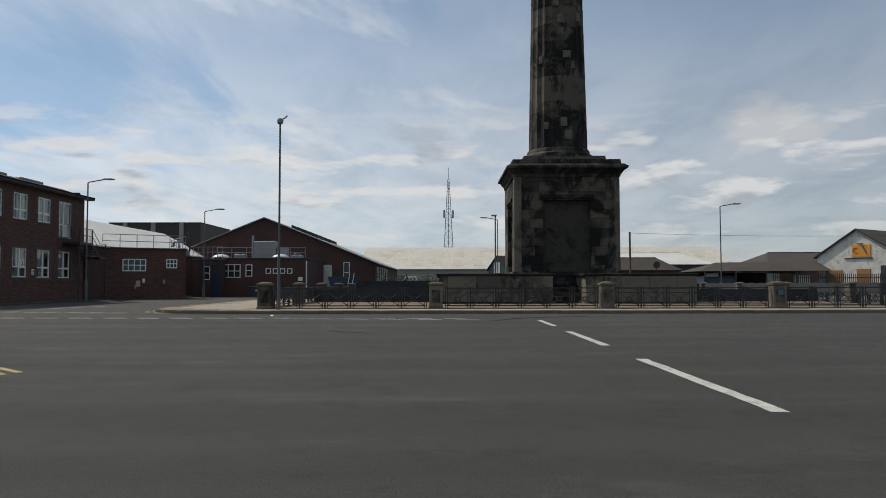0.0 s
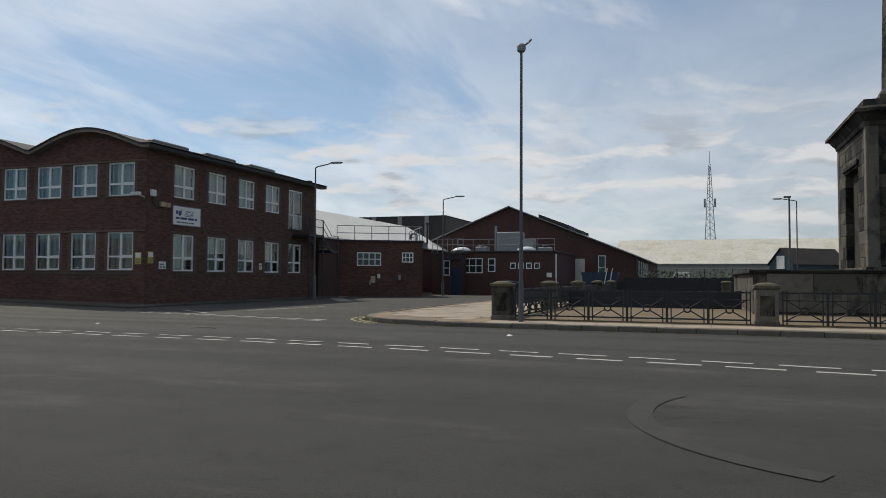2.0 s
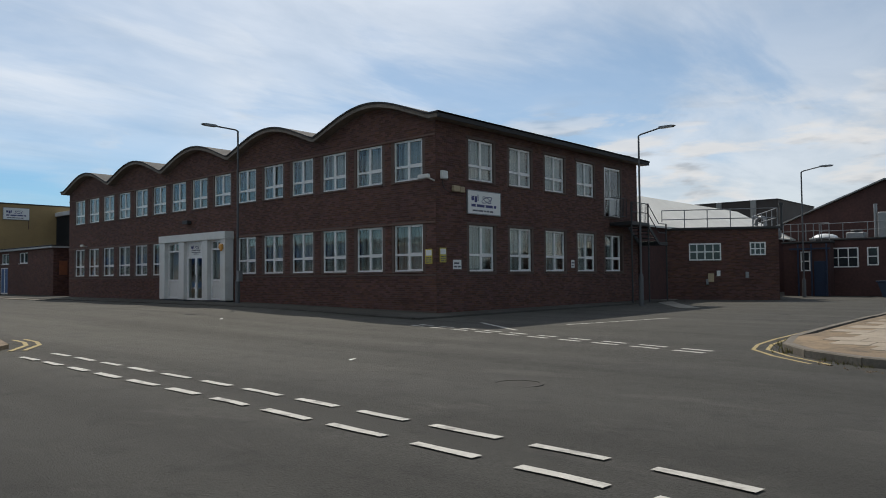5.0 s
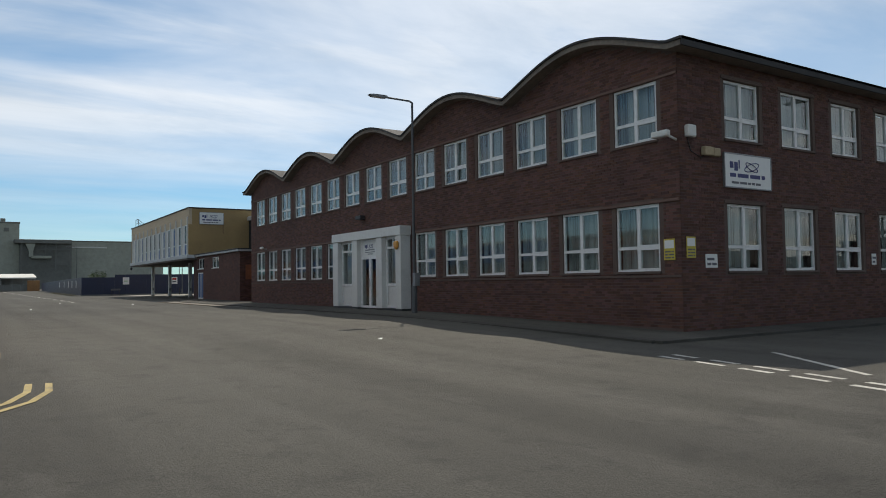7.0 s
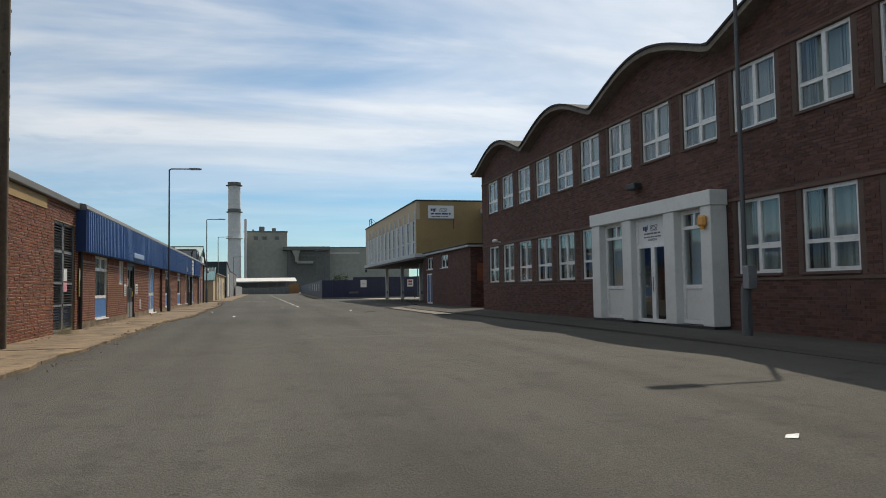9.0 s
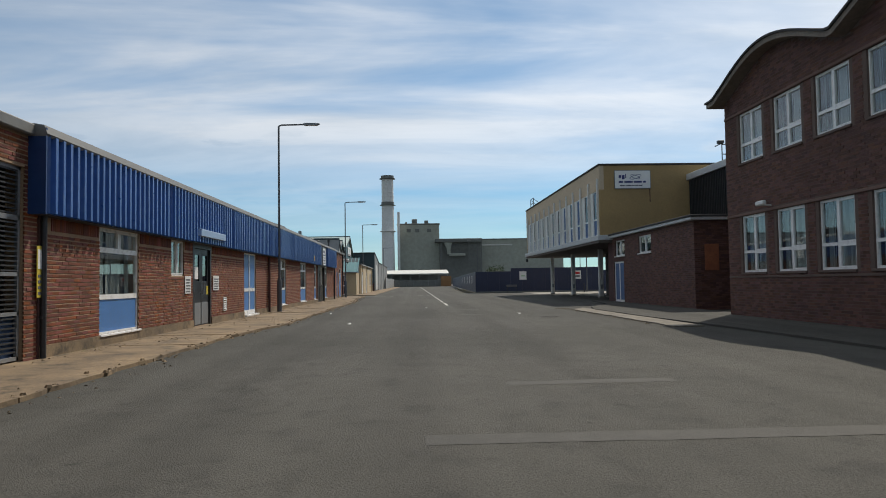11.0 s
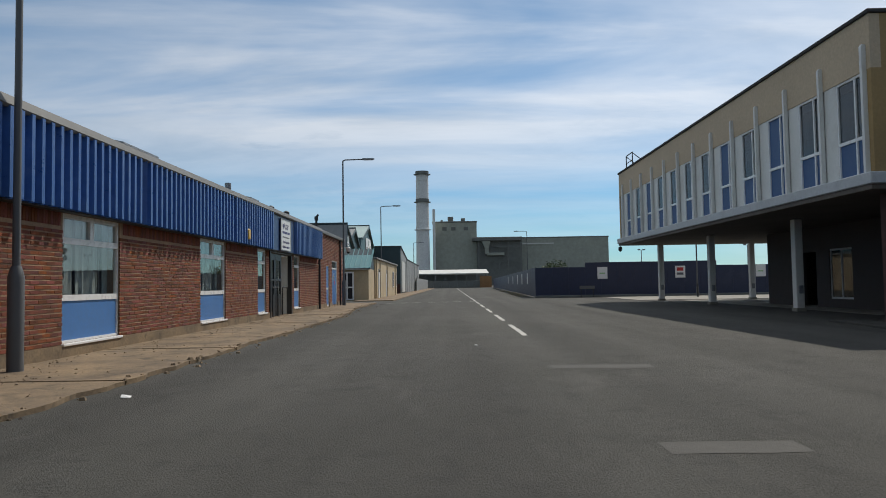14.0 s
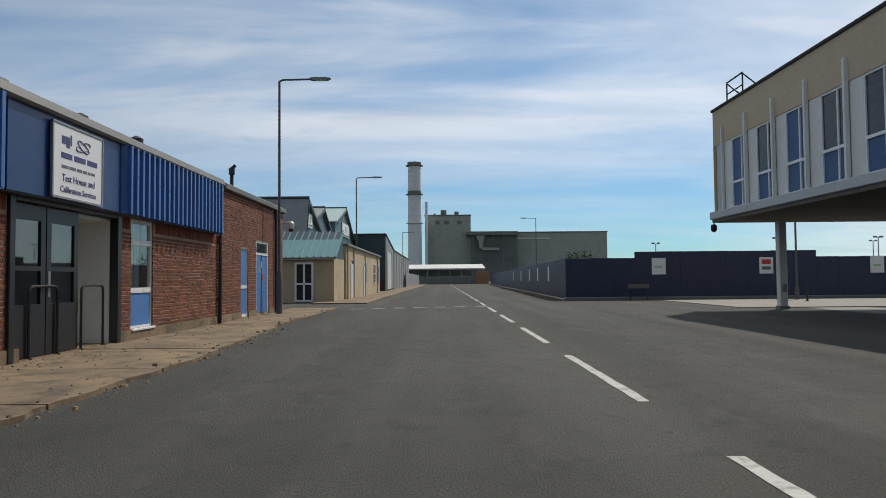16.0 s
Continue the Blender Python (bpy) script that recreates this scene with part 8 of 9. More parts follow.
for sx in (-1.5, 1.5):
    part("panel_antenna", Geo().cbox(5.15 + sx - 0.3, 5.15 + sx + 0.3, 249, 249.6, 23.5, 26.2, 0.05), GREY_METAL, mast)
pole = thing("utility_pole", 21.15, 70, -0.3, "thin dark utility pole", "pole")
part("shaft", Geo().tube((21.15, 70, -0.4), (21.15, 70, 5.8), 0.11, 0.09, 8), BARK, pole)
part("wire", Geo().path([(21.15 + 4.5 * k, 70, 5.7 - 0.02 * k * (8 - k)) for k in range(9)], 0.012, 4), BLACK_PAINT, pole)
swp = thing("round_sign", 29.5, 90, -0.3, "round sign on a thin post", "sign")
part("post", Geo().tube((29.5, 90, -0.3), (29.5, 90, 2.9), 0.06, n=6), DARK_METAL, swp)
part("disc", Geo().tube((29.5, 90.05, 3.2), (29.5, 89.95, 3.2), 0.42, n=16), DARK_METAL, swp)
yn = thing("yard_notice", 1.5, 72, 0, "white notice board on the yard fence", "notice")
part("plate", Geo().cbox(-0.4, 0.9, 71.9, 71.95, 0.85, 1.65, 0.01), SIGN_WHITE, yn)
part("post", Geo().tube((0.25, 72, -0.3), (0.25, 72, 1.6), 0.04, n=6), DARK_METAL, yn)
bars(yn, pose(-0.4, 71.895, 0.85), word_bar(0.1, 1.2, 0.15, 0.08, 1) + word_bar(0.1, 1.1, 0.32, 0.08, 2), INK_GREY)


def hedge(name, x0, x1, y0, y1, z0, z1, n, seed, label):
    """A mass of small leaves with an uneven outline."""
    r = random.Random(seed)
    g = Geo()
    for k in range(n):
        x, y = r.uniform(x0, x1), r.uniform(y0, y1)
        top = z1 * (0.6 + 0.5 * (0.5 + 0.5 * noise.noise((x * 0.9, y * 0.9, seed))))
        z = z0 + (top - z0) * r.random() ** 0.6
        s_ = r.uniform(0.05, 0.13)
        a, b = Vector((r.gauss(0, 1), r.gauss(0, 1), r.gauss(0, 1))).normalized(), Vector((r.gauss(0, 1), r.gauss(0, 1), r.gauss(0, 1))).normalized()
        p = Vector((x, y, z))
        g.add([tuple(p + a * s_), tuple(p + b * s_ * 0.6), tuple(p - a * s_), tuple(p - b * s_ * 0.6)], [(0, 1, 2, 3)])
    ob = new(name, mesh_of(name, g, LEAF))
    return tagged(ob, label, "shrubs", kind="stuff")


hedge("yard_shrubs", -3.0, 9.0, 69.5, 71.6, -0.3, 2.0, 2600, 4, "dull green shrubs along the yard fence")
gfen = thing("yard_fence", 2, 69, -0.3, "dark green mesh yard fence", "fence")
for k in range(9):
    part("fence_post", Geo().tube((-4 + 2 * k, 69.2, -0.3), (-4 + 2 * k, 69.2, 1.9), 0.04, n=6), DARK_METAL, gfen)
part("fence_sheet", Geo().box(-4, 12, 69.2, 69.22, -0.1, 1.2), NETTING, gfen)
skip = thing("dark_skip", -5.3, 68, -0.3, "dark blue skip with a leaning ladder", "skip")
part("body", Geo().prism([(-6.6, -0.3), (-4.6, -0.3), (-4.2, 1.6), (-7.0, 1.6)], "y", 66.9, 68.6), BLUE_PIPE, skip)
part("ladder", Geo().tube((-5.3, 66.8, 0.2), (-5.0, 66.8, 1.9), 0.04, n=6).tube((-4.9, 66.8, 0.2), (-4.6, 66.8, 1.9), 0.04, n=6), WHITE, skip)


sk2 = thing("blue_skip", -12.4, 64.6, -0.3, "dark blue steel skip with a raised lid against brick wall", "skip")
part("body", Geo().prism([(-13.0, -0.3), (-11.6, -0.3), (-11.3, 0.62), (-13.3, 0.62)], "y", 63.9, 65.3), BLUE_PIPE, sk2)
part("rim", Geo().cbox(-13.36, -11.24, 63.83, 65.37, 0.62, 0.71, 0.015), BLUE_PIPE, sk2)
part("lid", Geo().slab([(-12.4, 63.85, 0.98), (-11.25, 63.85, 0.78), (-11.25, 65.3, 0.78), (-12.4, 65.3, 0.98)], 0.06), BLUE_PIPE, sk2)
part("label", Geo().box(-12.75, -12.4, 63.85, 63.89, 0.32, 0.42), SIGN_WHITE, sk2)
for x in (-12.9, -12.2, -11.6):
    part("stiffener", Geo().box(x, x + 0.08, 63.84, 63.9, -0.2, 0.61), BLUE_PIPE, sk2)


# ---- down the road: cream workshop, teal sheds, power station ----
cream = thing("cream_workshop", -122, 16, 0, "low cream rendered workshop along the road", "building")
part("wall", Geo().box(-134, -110.95, 17.65, 20.05, 0, 3.2), CREAM, cream)
part("roof_edge", Geo().cbox(-134.1, -110.92, 17.6, 20.2, 3.2, 3.36, 0.03), FLASHING, cream)
for k in range(6):
    framed(cream, -113.4 - 3.6 * k, -111.8 - 3.6 * k, 20.05, 0.9, 2.5, 2, 2, 180) if k not in (1, 3) else part("door", Geo().cbox(-112.4 - 3.6 * k + 1.6, -111.0 - 3.6 * k + 1.6, 20.03, 20.1, 0.05, 2.2, 0.02), WHITE, cream)
for x in (-111.2, -114.2, -121, -131):
    part("downpipe", Geo().tube((x, 20.12, 0), (x, 20.12, 3.2), 0.05, n=6), CREAM, cream)
tp2 = thing("teal_roof_porch", -106.9, 18.5, 0, "cream porch with a ribbed teal metal roof", "porch")
part("wall", Geo().prism([(15.3, 0), (19.95, 0), (19.95, 2.36), (15.3, 2.36)], "x", -110.9, -106.9), CREAM, tp2)
part("gable", Geo().prism([(-106.9, 2.36), (-110.9, 2.36), (-109.7, 3.95)], "y", 15.3, 19.95), TEAL_DARK, tp2)
rp = part("roof", Geo().slab([(-109.8, 15.1, 3.92), (-109.8, 20.1, 3.92), (-106.6, 20.1, 2.4), (-106.6, 15.1, 2.4)], 0.06), TEAL_SHEET, tp2)
for k in range(14):
    y = 15.2 + 0.37 * k
    part("roof_rib", Geo().slab([(-109.8, y, 4.04), (-109.8, y + 0.06, 4.04), (-106.6, y + 0.06, 2.46), (-106.6, y, 2.46)], 0.06), TEAL_SHEET, rp)
part("bargeboard", Geo().cbox(-106.75, -106.6, 15.1, 20.1, 2.3, 2.42, 0.01), PALE_SHEET, tp2)
q = Geo()
for a, b, c, d in ((17.85, 17.95, 0.05, 2.15), (18.75, 18.85, 0.05, 2.15), (17.95, 18.75, 2.05, 2.15), (17.95, 18.75, 0.05, 0.15), (18.3, 18.4, 0.15, 2.05), (17.95, 18.75, 0.95, 1.05)):
    q.box(-106.9, -106.82, a, b, c, d)
pd = part("porch_door", q, PLASTIC, tp2, "white glazed porch door")
part("pane", Geo().box(-106.88, -106.86, 17.95, 18.75, 0.15, 2.05), DARKPANE, pd)
# saw-roofed sheds behind, their gables towards the road
for y1, front, ridge, rear, z_f, z_r, z_b, mt in ((17.5, -111.3, -111.8, -116.6, 4.0, 6.07, 4.4, GREY_SHEET), (17.0, -117.0, -120.8, -124.2, 5.2, 6.38, 4.85, GREY_SHEET), (16.6, -130.0, -136.0, -142.0, 6.2, 7.85, 5.2, PALE_TEAL)):
    sh_ = thing("teal_gabled_shed", ridge, 12, 0, "mid teal metal gabled shed with a pale grey roof", "building", "teal sheds")
    part("wall", Geo().prism([(front, 0), (front, z_f), (ridge, z_r), (rear, z_b), (rear, 0)], "y", 2.0, y1), TEAL_MID, sh_)
    part("roof", Geo().slab([(front + 0.25, 1.8, z_f + 0.02), (front + 0.25, y1 + 0.2, z_f + 0.02), (ridge, y1 + 0.2, z_r + 0.1), (ridge, 1.8, z_r + 0.1)], 0.08).slab([(ridge, 1.8, z_r + 0.1), (ridge, y1 + 0.2, z_r + 0.1), (rear - 0.25, y1 + 0.2, z_b + 0.02), (rear - 0.25, 1.8, z_b + 0.02)], 0.08), mt, sh_)
    part("ridge_cap", Geo().tube((ridge, 1.7, z_r + 0.12), (ridge, y1 + 0.24, z_r + 0.12), 0.09, n=8), TEAL_DARK, sh_)
    part("verge_trim", Geo().slab([(front + 0.3, y1 + 0.2, z_f - 0.1), (front + 0.3, y1 + 0.26, z_f - 0.1), (ridge, y1 + 0.26, z_r + 0.02), (ridge, y1 + 0.2, z_r + 0.02)], 0.2).slab([(ridge, y1 + 0.2, z_r + 0.02), (ridge, y1 + 0.26, z_r + 0.02), (rear - 0.3, y1 + 0.26, z_b - 0.1), (rear - 0.3, y1 + 0.2, z_b - 0.1)], 0.2), TEAL_DARK, sh_)
    for x0, x1, z0, z1 in {-111.8: ((-113.6, -112.05, 4.42, 5.3),), -136.0: ((-138.7, -133.8, 5.2, 6.45),)}.get(ridge, ()):
        bd = part("sign", Geo().cbox(x0, x1, y1 + 0.02, y1 + 0.1, z0, z1, 0.02), SIGN_WHITE, sh_, "white sign board with a faded mark")
        xm, zm, r_ = (x0 + x1) / 2, z0 + (z1 - z0) * 0.58, (z1 - z0) * 0.26
        part("mark", Geo().lathe(0, 0, [(r_, 0), (r_, 0.01), (r_ * 0.8, 0.02)], 20).moved(pose(xm, y1 + 0.1, zm, -90)), PALE_TEAL, bd)
        part("text_line", Geo().box(x0 + 0.25, x1 - 0.25, y1 + 0.1, y1 + 0.11, z0 + 0.1, z0 + 0.2), INK_GREY, bd)
ds = thing("dark_teal_shed", -148, 14, 0, "dark teal shed with a pale panel and a falling roof", "building")
part("wall", Geo().prism([(-142.2, 0), (-142.2, 5.88), (-154.2, 4.75), (-154.2, 0)], "y", 4.0, 19.9), TEAL_DARK, ds)
part("roof", Geo().slab([(-141.9, 3.9, 5.92), (-141.9, 20.05, 5.92), (-154.4, 20.05, 4.79), (-154.4, 3.9, 4.79)], 0.1), FELT, ds)
part("side_sheet", Geo().prism([(-143.0, 0.2), (-143.0, 5.7), (-154.0, 4.66), (-154.0, 0.2)], "y", 19.9, 19.96), GREY_SHEET, ds, "pale grey side sheeting")
part("pale_panel", Geo().cbox(-149.5, -143.6, 19.96, 20.04, 0.2, 4.1, 0.03), PALE_SHEET, ds, "pale roller door")
part("door_edge", Geo().cbox(-150.0, -149.5, 19.96, 20.06, 0.2, 4.2, 0.02), DARK_METAL, ds)
part("brick_base", Geo().box(-142.2, -142.1, 10, 19.9, 0, 1.2), BRICK_FAR, ds)
gs = flat_block("grey_store", -192, -154.6, 8, 20, 0, 4.6, GREY_SHEET, "grey metal store along the road")
for k in range(6):
    part("sheet_joint", Geo().box(-159 - 5.5 * k, -158.9 - 5.5 * k, 20, 20.03, 0.1, 4.5), FLASHING, gs)
wf = thing("works_boundary_fence", -200, 20.2, 0, "grey boundary fence along the road", "fence")
for k in range(12):
    part("fence_panel", Geo().cbox(-182 - 5 * k, -177.1 - 5 * k, 20.2, 20.28, 0.05, 2.2, 0.01), GREY_SHEET, wf)
wl_ = thing("white_canopy", -250, 28, 0, "long white canopy across the end of the road", "building")
part("fascia", Geo().cbox(-249.2, -249, 13, 36.2, 3.6, 3.9, 0.03), PALE_SHEET, wl_)
part("roof", Geo().slab([(-248.8, 12.8, 3.95), (-248.8, 36.4, 3.95), (-262, 36.4, 5.2), (-262, 12.8, 5.2)], 0.12), PALE_SHEET, wl_)
part("back_wall", Geo().box(-262, -261.7, 13, 36, 0, 4.9), GREY_SHEET, wl_)
for k in range(9):
    part("canopy_post", Geo().box(-249.6, -249.4, 13.5 + 2.8 * k, 13.7 + 2.8 * k, 0, 3.6), GREY_METAL, wl_)
eg = thing("end_gate", -240, 27, 0, "low grey gates and fence across the road end", "gate")
for k in range(8):
    part("gate_panel", Geo().cbox(-240.1, -240.0, 17.5 + 2.1 * k, 19.5 + 2.1 * k, 0.1, 1.9, 0.02), STATION_DARK, eg)
part("timber_gate", Geo().cbox(-239.8, -239.7, 33.6, 36.6, 0.1, 3.0, 0.02), ORANGE_GATE, eg, "orange timber gate")

ST = -460
stn = thing("power_station", ST, 60, 0, "grey sheet-clad power station with a tall chimney", "building")
part("boiler_house", Geo().box(ST - 40, ST, 16.5, 41.2, 0, 35.4), STATION_GREY, stn)
part("boiler_parapet", Geo().cbox(ST - 40.3, ST + 0.3, 16.2, 41.5, 35.4, 36.2, 0.1), STATION_DARK, stn)
part("filter_house", Geo().box(ST - 40, ST + 4, 41.2, 66, 0, 24.5), STATION_DARK, stn)
part("intake_deck", Geo().cbox(ST - 1, ST + 7, 38.5, 66, 24.5, 26.6, 0.2), STATION_DARK, stn)
part("turbine_hall", Geo().box(ST - 60, ST - 2, 66, 115.2, 0, 26.2), STATION_GREY, stn)
part("hall_parapet", Geo().cbox(ST - 60, ST - 1.7, 66, 115.5, 26.2, 26.8, 0.1), STATION_DARK, stn)
part("light_band", Geo().cbox(ST - 2, ST - 1.6, 66.5, 84.5, 22.6, 23.4, 0.05), PALE_SHEET, stn)
for y, w, h in ((25, 3.2, 3.2), (32.5, 2.4, 2.4), (21, 1.2, 1.6)):
    part("roof_plant", Geo().cbox(ST - 8, ST - 8 + w, y, y + w, 36, 36 + h, 0.2), STATION_DARK, stn)
part("hopper", Geo().prism([(43.6, 24.4), (48.4, 24.4), (47.4, 20.5), (47.4, 17.4), (45.4, 17.4), (45.4, 20.5)], "x", ST + 4, ST + 6.5), STATION_GREY, stn)
part("duct_run", Geo().cbox(ST + 4, ST + 7, 46.5, 56, 16.4, 17.9, 0.2), STATION_GREY, stn)
for y in (41.8, 53, 58, 65):
    part("frame_post", Geo().box(ST + 5.6, ST + 6.2, y, y + 0.5, 8, 24.5), STATION_DARK, stn)
for z in (13.0, 21.0):
    part("frame_rail", Geo().box(ST + 5.5, ST + 5.9, 41.8, 65.5, z, z + 0.4), STATION_DARK, stn)
for y, z0 in ((22, 31), (27, 31), (34, 31)):
    part("louvre", Geo().cbox(ST, ST + 0.3, y, y + 2.4, z0, z0 + 2, 0.05), STATION_DARK, stn)
CHY = 11.2
ch = thing("power_station_chimney", ST + 6, CHY, 0, "tall ringed grey power station chimney", "chimney")
part("chimney_shaft", Geo().lathe(ST + 6, CHY, [(3.9, -0.5), (3.55, 36), (3.4, 62)], 28), CHIMNEY_GREY, ch, smooth=True)
for k in range(26):
    z = 3 + 2.3 * k
    part("ring", Geo().lathe(ST + 6, CHY, [(3.75 - 0.005 * z, z), (3.85 - 0.005 * z, z + 0.2), (3.75 - 0.005 * z, z + 0.4)], 28), CHIMNEY_GREY, ch)
for z in (31.1, 46.4, 61.8):
    part("gallery", Geo().lathe(ST + 6, CHY, [(3.6, z - 0.25), (4.7, z), (4.7, z + 0.22), (3.72, z + 0.3), (3.7, z + 1.9), (3.4, z + 1.95)], 28), STATION_DARK if z > 40 else CHIMNEY_GREY, ch)
part("flue", Geo().tube((ST + 6, 17.4, 0), (ST + 6, 17.4, 42.5), 0.75, n=12), CHIMNEY_GREY, ch, "thin side flue", smooth=True)

# ---- navy hoarding ----
hoard = thing("navy_hoarding", -107, 45, 0.1, "tall navy blue site hoarding on a concrete base", "fence")
part("base", Geo().cbox(-107.4, -106.75, 32.3, 66, -0.05, 0.16, 0.03), STATION_DARK, hoard, "concrete base")
y, hr = 32.4, random.Random(9)
while y < 65:
    w = 1.22
    top = 2.58 if 35.7 < y < 45.0 else 2.24
    part("board", Geo().cbox(-107.1 + hr.uniform(-0.012, 0.012), -107.04, y + 0.004, y + w - 0.004, 0.15, top + hr.uniform(-0.01, 0.01), 0.006), NAVY, hoard)
    y += w
p0, p1 = Vector((-107.2, 32.4)), Vector((-238.0, 37.0))
d = (p1 - p0)
nb = int(d.length / 2.44)
turn_h = math.degrees(math.atan2(d.y, d.x))
for k in range(nb):
    q = p0 + d * (k / nb)
    m = pose(q.x, q.y, 0, 0, 0, turn_h)
    part("board", Geo().cbox(0.005, d.length / nb - 0.005, -0.03, 0.03, 0.08, 2.26 + hr.uniform(-0.015, 0.015), 0.006).moved(m), NAVY, hoard)
    if k in (3, 6, 9, 13, 18):
        part("poster", Geo().cbox(0.5, 1.3, 0.03, 0.045, 1.0, 1.95, 0.002).moved(m), SIGN_WHITE, hoard)
for k, (y, band) in enumerate(((36.97, False), (42.74, True), (48.69, False))):
    n_ = thing("hoarding_notice", -107.0, y, 1.35, "white notice with red panel on navy hoarding" if band else "pale white notice on navy hoarding", "notice", "hoarding notices")
    part("plate", Geo().cbox(-107.03, -107.0, y, y + 0.74, 1.34, 2.22, 0.004), SIGN_WHITE, n_)
    if band:
        part("red_band", Geo().box(-106.998, -106.994, y + 0.12, y + 0.6, 1.85, 2.1), SIGN_RED, n_)
        part("dark_band", Geo().box(-106.998, -106.994, y + 0.12, y + 0.6, 1.55, 1.72), INK_GREY, n_)
    else:
        part("green_mark", Geo().box(-106.998, -106.994, y + 0.15, y + 0.55, 1.7, 1.8), GREEN_INK, n_)
name_plate = thing("street_name_plate", -106.3, 36, 0.05, "low street name plate on two legs", "sign")
part("plate", Geo().cbox(-106.32, -106.28, 35.5, 36.6, 0.62, 0.84, 0.005), STATION_DARK, name_plate)
bars(name_plate, pose(-106.275, 35.5, 0.62, 0, 0, 90), word_bar(0.1, 1.0, 0.07, 0.09, 3), INK_GREY)
for y in (35.6, 36.5):
    part("leg", Geo().box(-106.35, -106.31, y - 0.03, y + 0.03, 0.0, 0.8), DARK_METAL, name_plate)
for x, y in ((-101.5, 42.5), (-98.0, 46.5)):
    bo = thing("short_post", x, y, 0, "short dark bollard post in the yard", "bollard", "yard posts")
    part("post", Geo().lathe(x, y, [(0.05, 0), (0.05, 0.85), (0.03, 0.9)], 10), DARK_METAL, bo)
    part("foot", Geo().lathe(x, y, [(0.09, 0), (0.09, 0.05)], 10), DARK_METAL, bo)
for x, y, h in ((-190, 82, 7.6), (-205, 66, 7.6), (-185, 96, 7.4), (-210, 110, 8.0)):
    f_ = thing("yard_floodlight", x, y, 0, "far yard floodlight mast", "floodlight", "floodlights")
    part("mast", Geo().tube((x, y, 0), (x, y, h), 0.12, 0.08, 6), GREY_METAL, f_)
    part("head", Geo().box(x - 0.15, x + 0.15, y - 0.75, y - 0.25, h, h + 0.2).box(x - 0.15, x + 0.15, y + 0.25, y + 0.75, h, h + 0.2).box(x - 0.05, x + 0.05, y - 0.75, y + 0.75, h - 0.08, h), LAMP_GREY, f_)
fpost = thing("lamp_post", -104.5, 43.5, 0, "thin grey lamp post before the hoarding", "street lamp")
part("post", Geo().tube((-104.5, 43.5, 0), (-104.5, 43.5, 6.0), 0.06, 0.045, 8), POLE_GREY, fpost)
part("foot", Geo().lathe(-104.5, 43.5, [(0.1, 0), (0.1, 0.6), (0.06, 0.7)], 10), POLE_GREY, fpost)
hedge("hoarding_shrubs", -129, -125, 35.5, 37.7, 0.0, 3.45, 2200, 8, "green shrub beyond the hoarding")
tuft = Geo()
tr_ = random.Random(17)


def blades(g, x, y, n, r, h, rndm):
    for _ in range(n):
        a, b = rndm.uniform(0, 2 * math.pi), rndm.uniform(0, r)
        px, py = x + b * math.cos(a), y + b * math.sin(a)
        lean = rndm.uniform(0.02, 0.08)
        dx, dy = math.cos(a) * lean, math.sin(a) * lean
        z = ground_z(px, py)
        hh = h * rndm.uniform(0.4, 1.0)
        g.add([(px - 0.006, py, z), (px + 0.006, py, z), (px + dx, py + dy, z + hh)], [(0, 1, 2)])


for k in range(46):
    x = -108 - 1.1 * k + tr_.uniform(-0.4, 0.4)
    blades(tuft, x, 31.6 + (k * 1.1) * 0.035 + tr_.uniform(-0.35, 0.35), 110, 0.55, 0.34, tr_)
tagged(new("verge_grass", mesh_of("verge_grass", tuft, DRY_GRASS)), "dry grass along the foot of the hoarding", "grass", kind="stuff")
weeds = Geo()
for x, y, n_, h_ in ((-40.9, 20.0, 260, 0.45), (-40.3, 20.1, 120, 0.3), (-44.6, 20.0, 60, 0.18), (-60.9, 20.0, 30, 0.12), (-69.5, 20.0, 40, 0.1), (-8.0, 30.6, 60, 0.16), (-6.9, 29.6, 40, 0.1), (-4.4, 29.0, 60, 0.14), (-1.0, 28.8, 40, 0.1), (3, 28.8, 40, 0.1)):
    blades(weeds, x, y, n_, 0.32, h_, tr_)
for k in range(70):
    px, py = tr_.choice(densify(corner, 0.4)[20:110])
    blades(weeds, px + tr_.uniform(-0.1, 0.1), py - tr_.uniform(0.02, 0.12), 26, 0.16, 0.09, tr_)
tagged(new("weeds", mesh_of("weeds", weeds, DRY_GRASS)), "dry weeds growing at wall foot and kerb", "weeds", kind="stuff")
rubble, rub = Geo(), random.Random(44)
for k in range(420):
    ex, ey = rub.choice(edge[60:290])
    px, py = ex + rub.uniform(-0.12, 0.12), ey + rub.gauss(0.02, 0.11)
    s_, a = rub.choice((0.012, 0.02, 0.03, 0.05)) * rub.uniform(0.7, 1.3), rub.uniform(0, 6.28)
    z = ground_z(px, py) + (0.05 if py < ey else -0.004)
    ring = [(px + s_ * rub.uniform(0.7, 1.2) * math.cos(a + q * 1.2566), py + s_ * rub.uniform(0.6, 1.0) * math.sin(a + q * 1.2566)) for q in range(5)]
    rubble.add([(u, v, z) for u, v in ring] + [(px + (u - px) * 0.6, py + (v - py) * 0.6, z + s_ * 0.6) for u, v in ring], [tuple(range(5, 10))] + [(q, (q + 1) % 5, 5 + (q + 1) % 5, 5 + q) for q in range(5)])
tagged(new("edge_rubble", mesh_of("edge_rubble", rubble, CONCRETE)), "broken concrete crumbs along the footway edge", "rubble", kind="stuff")
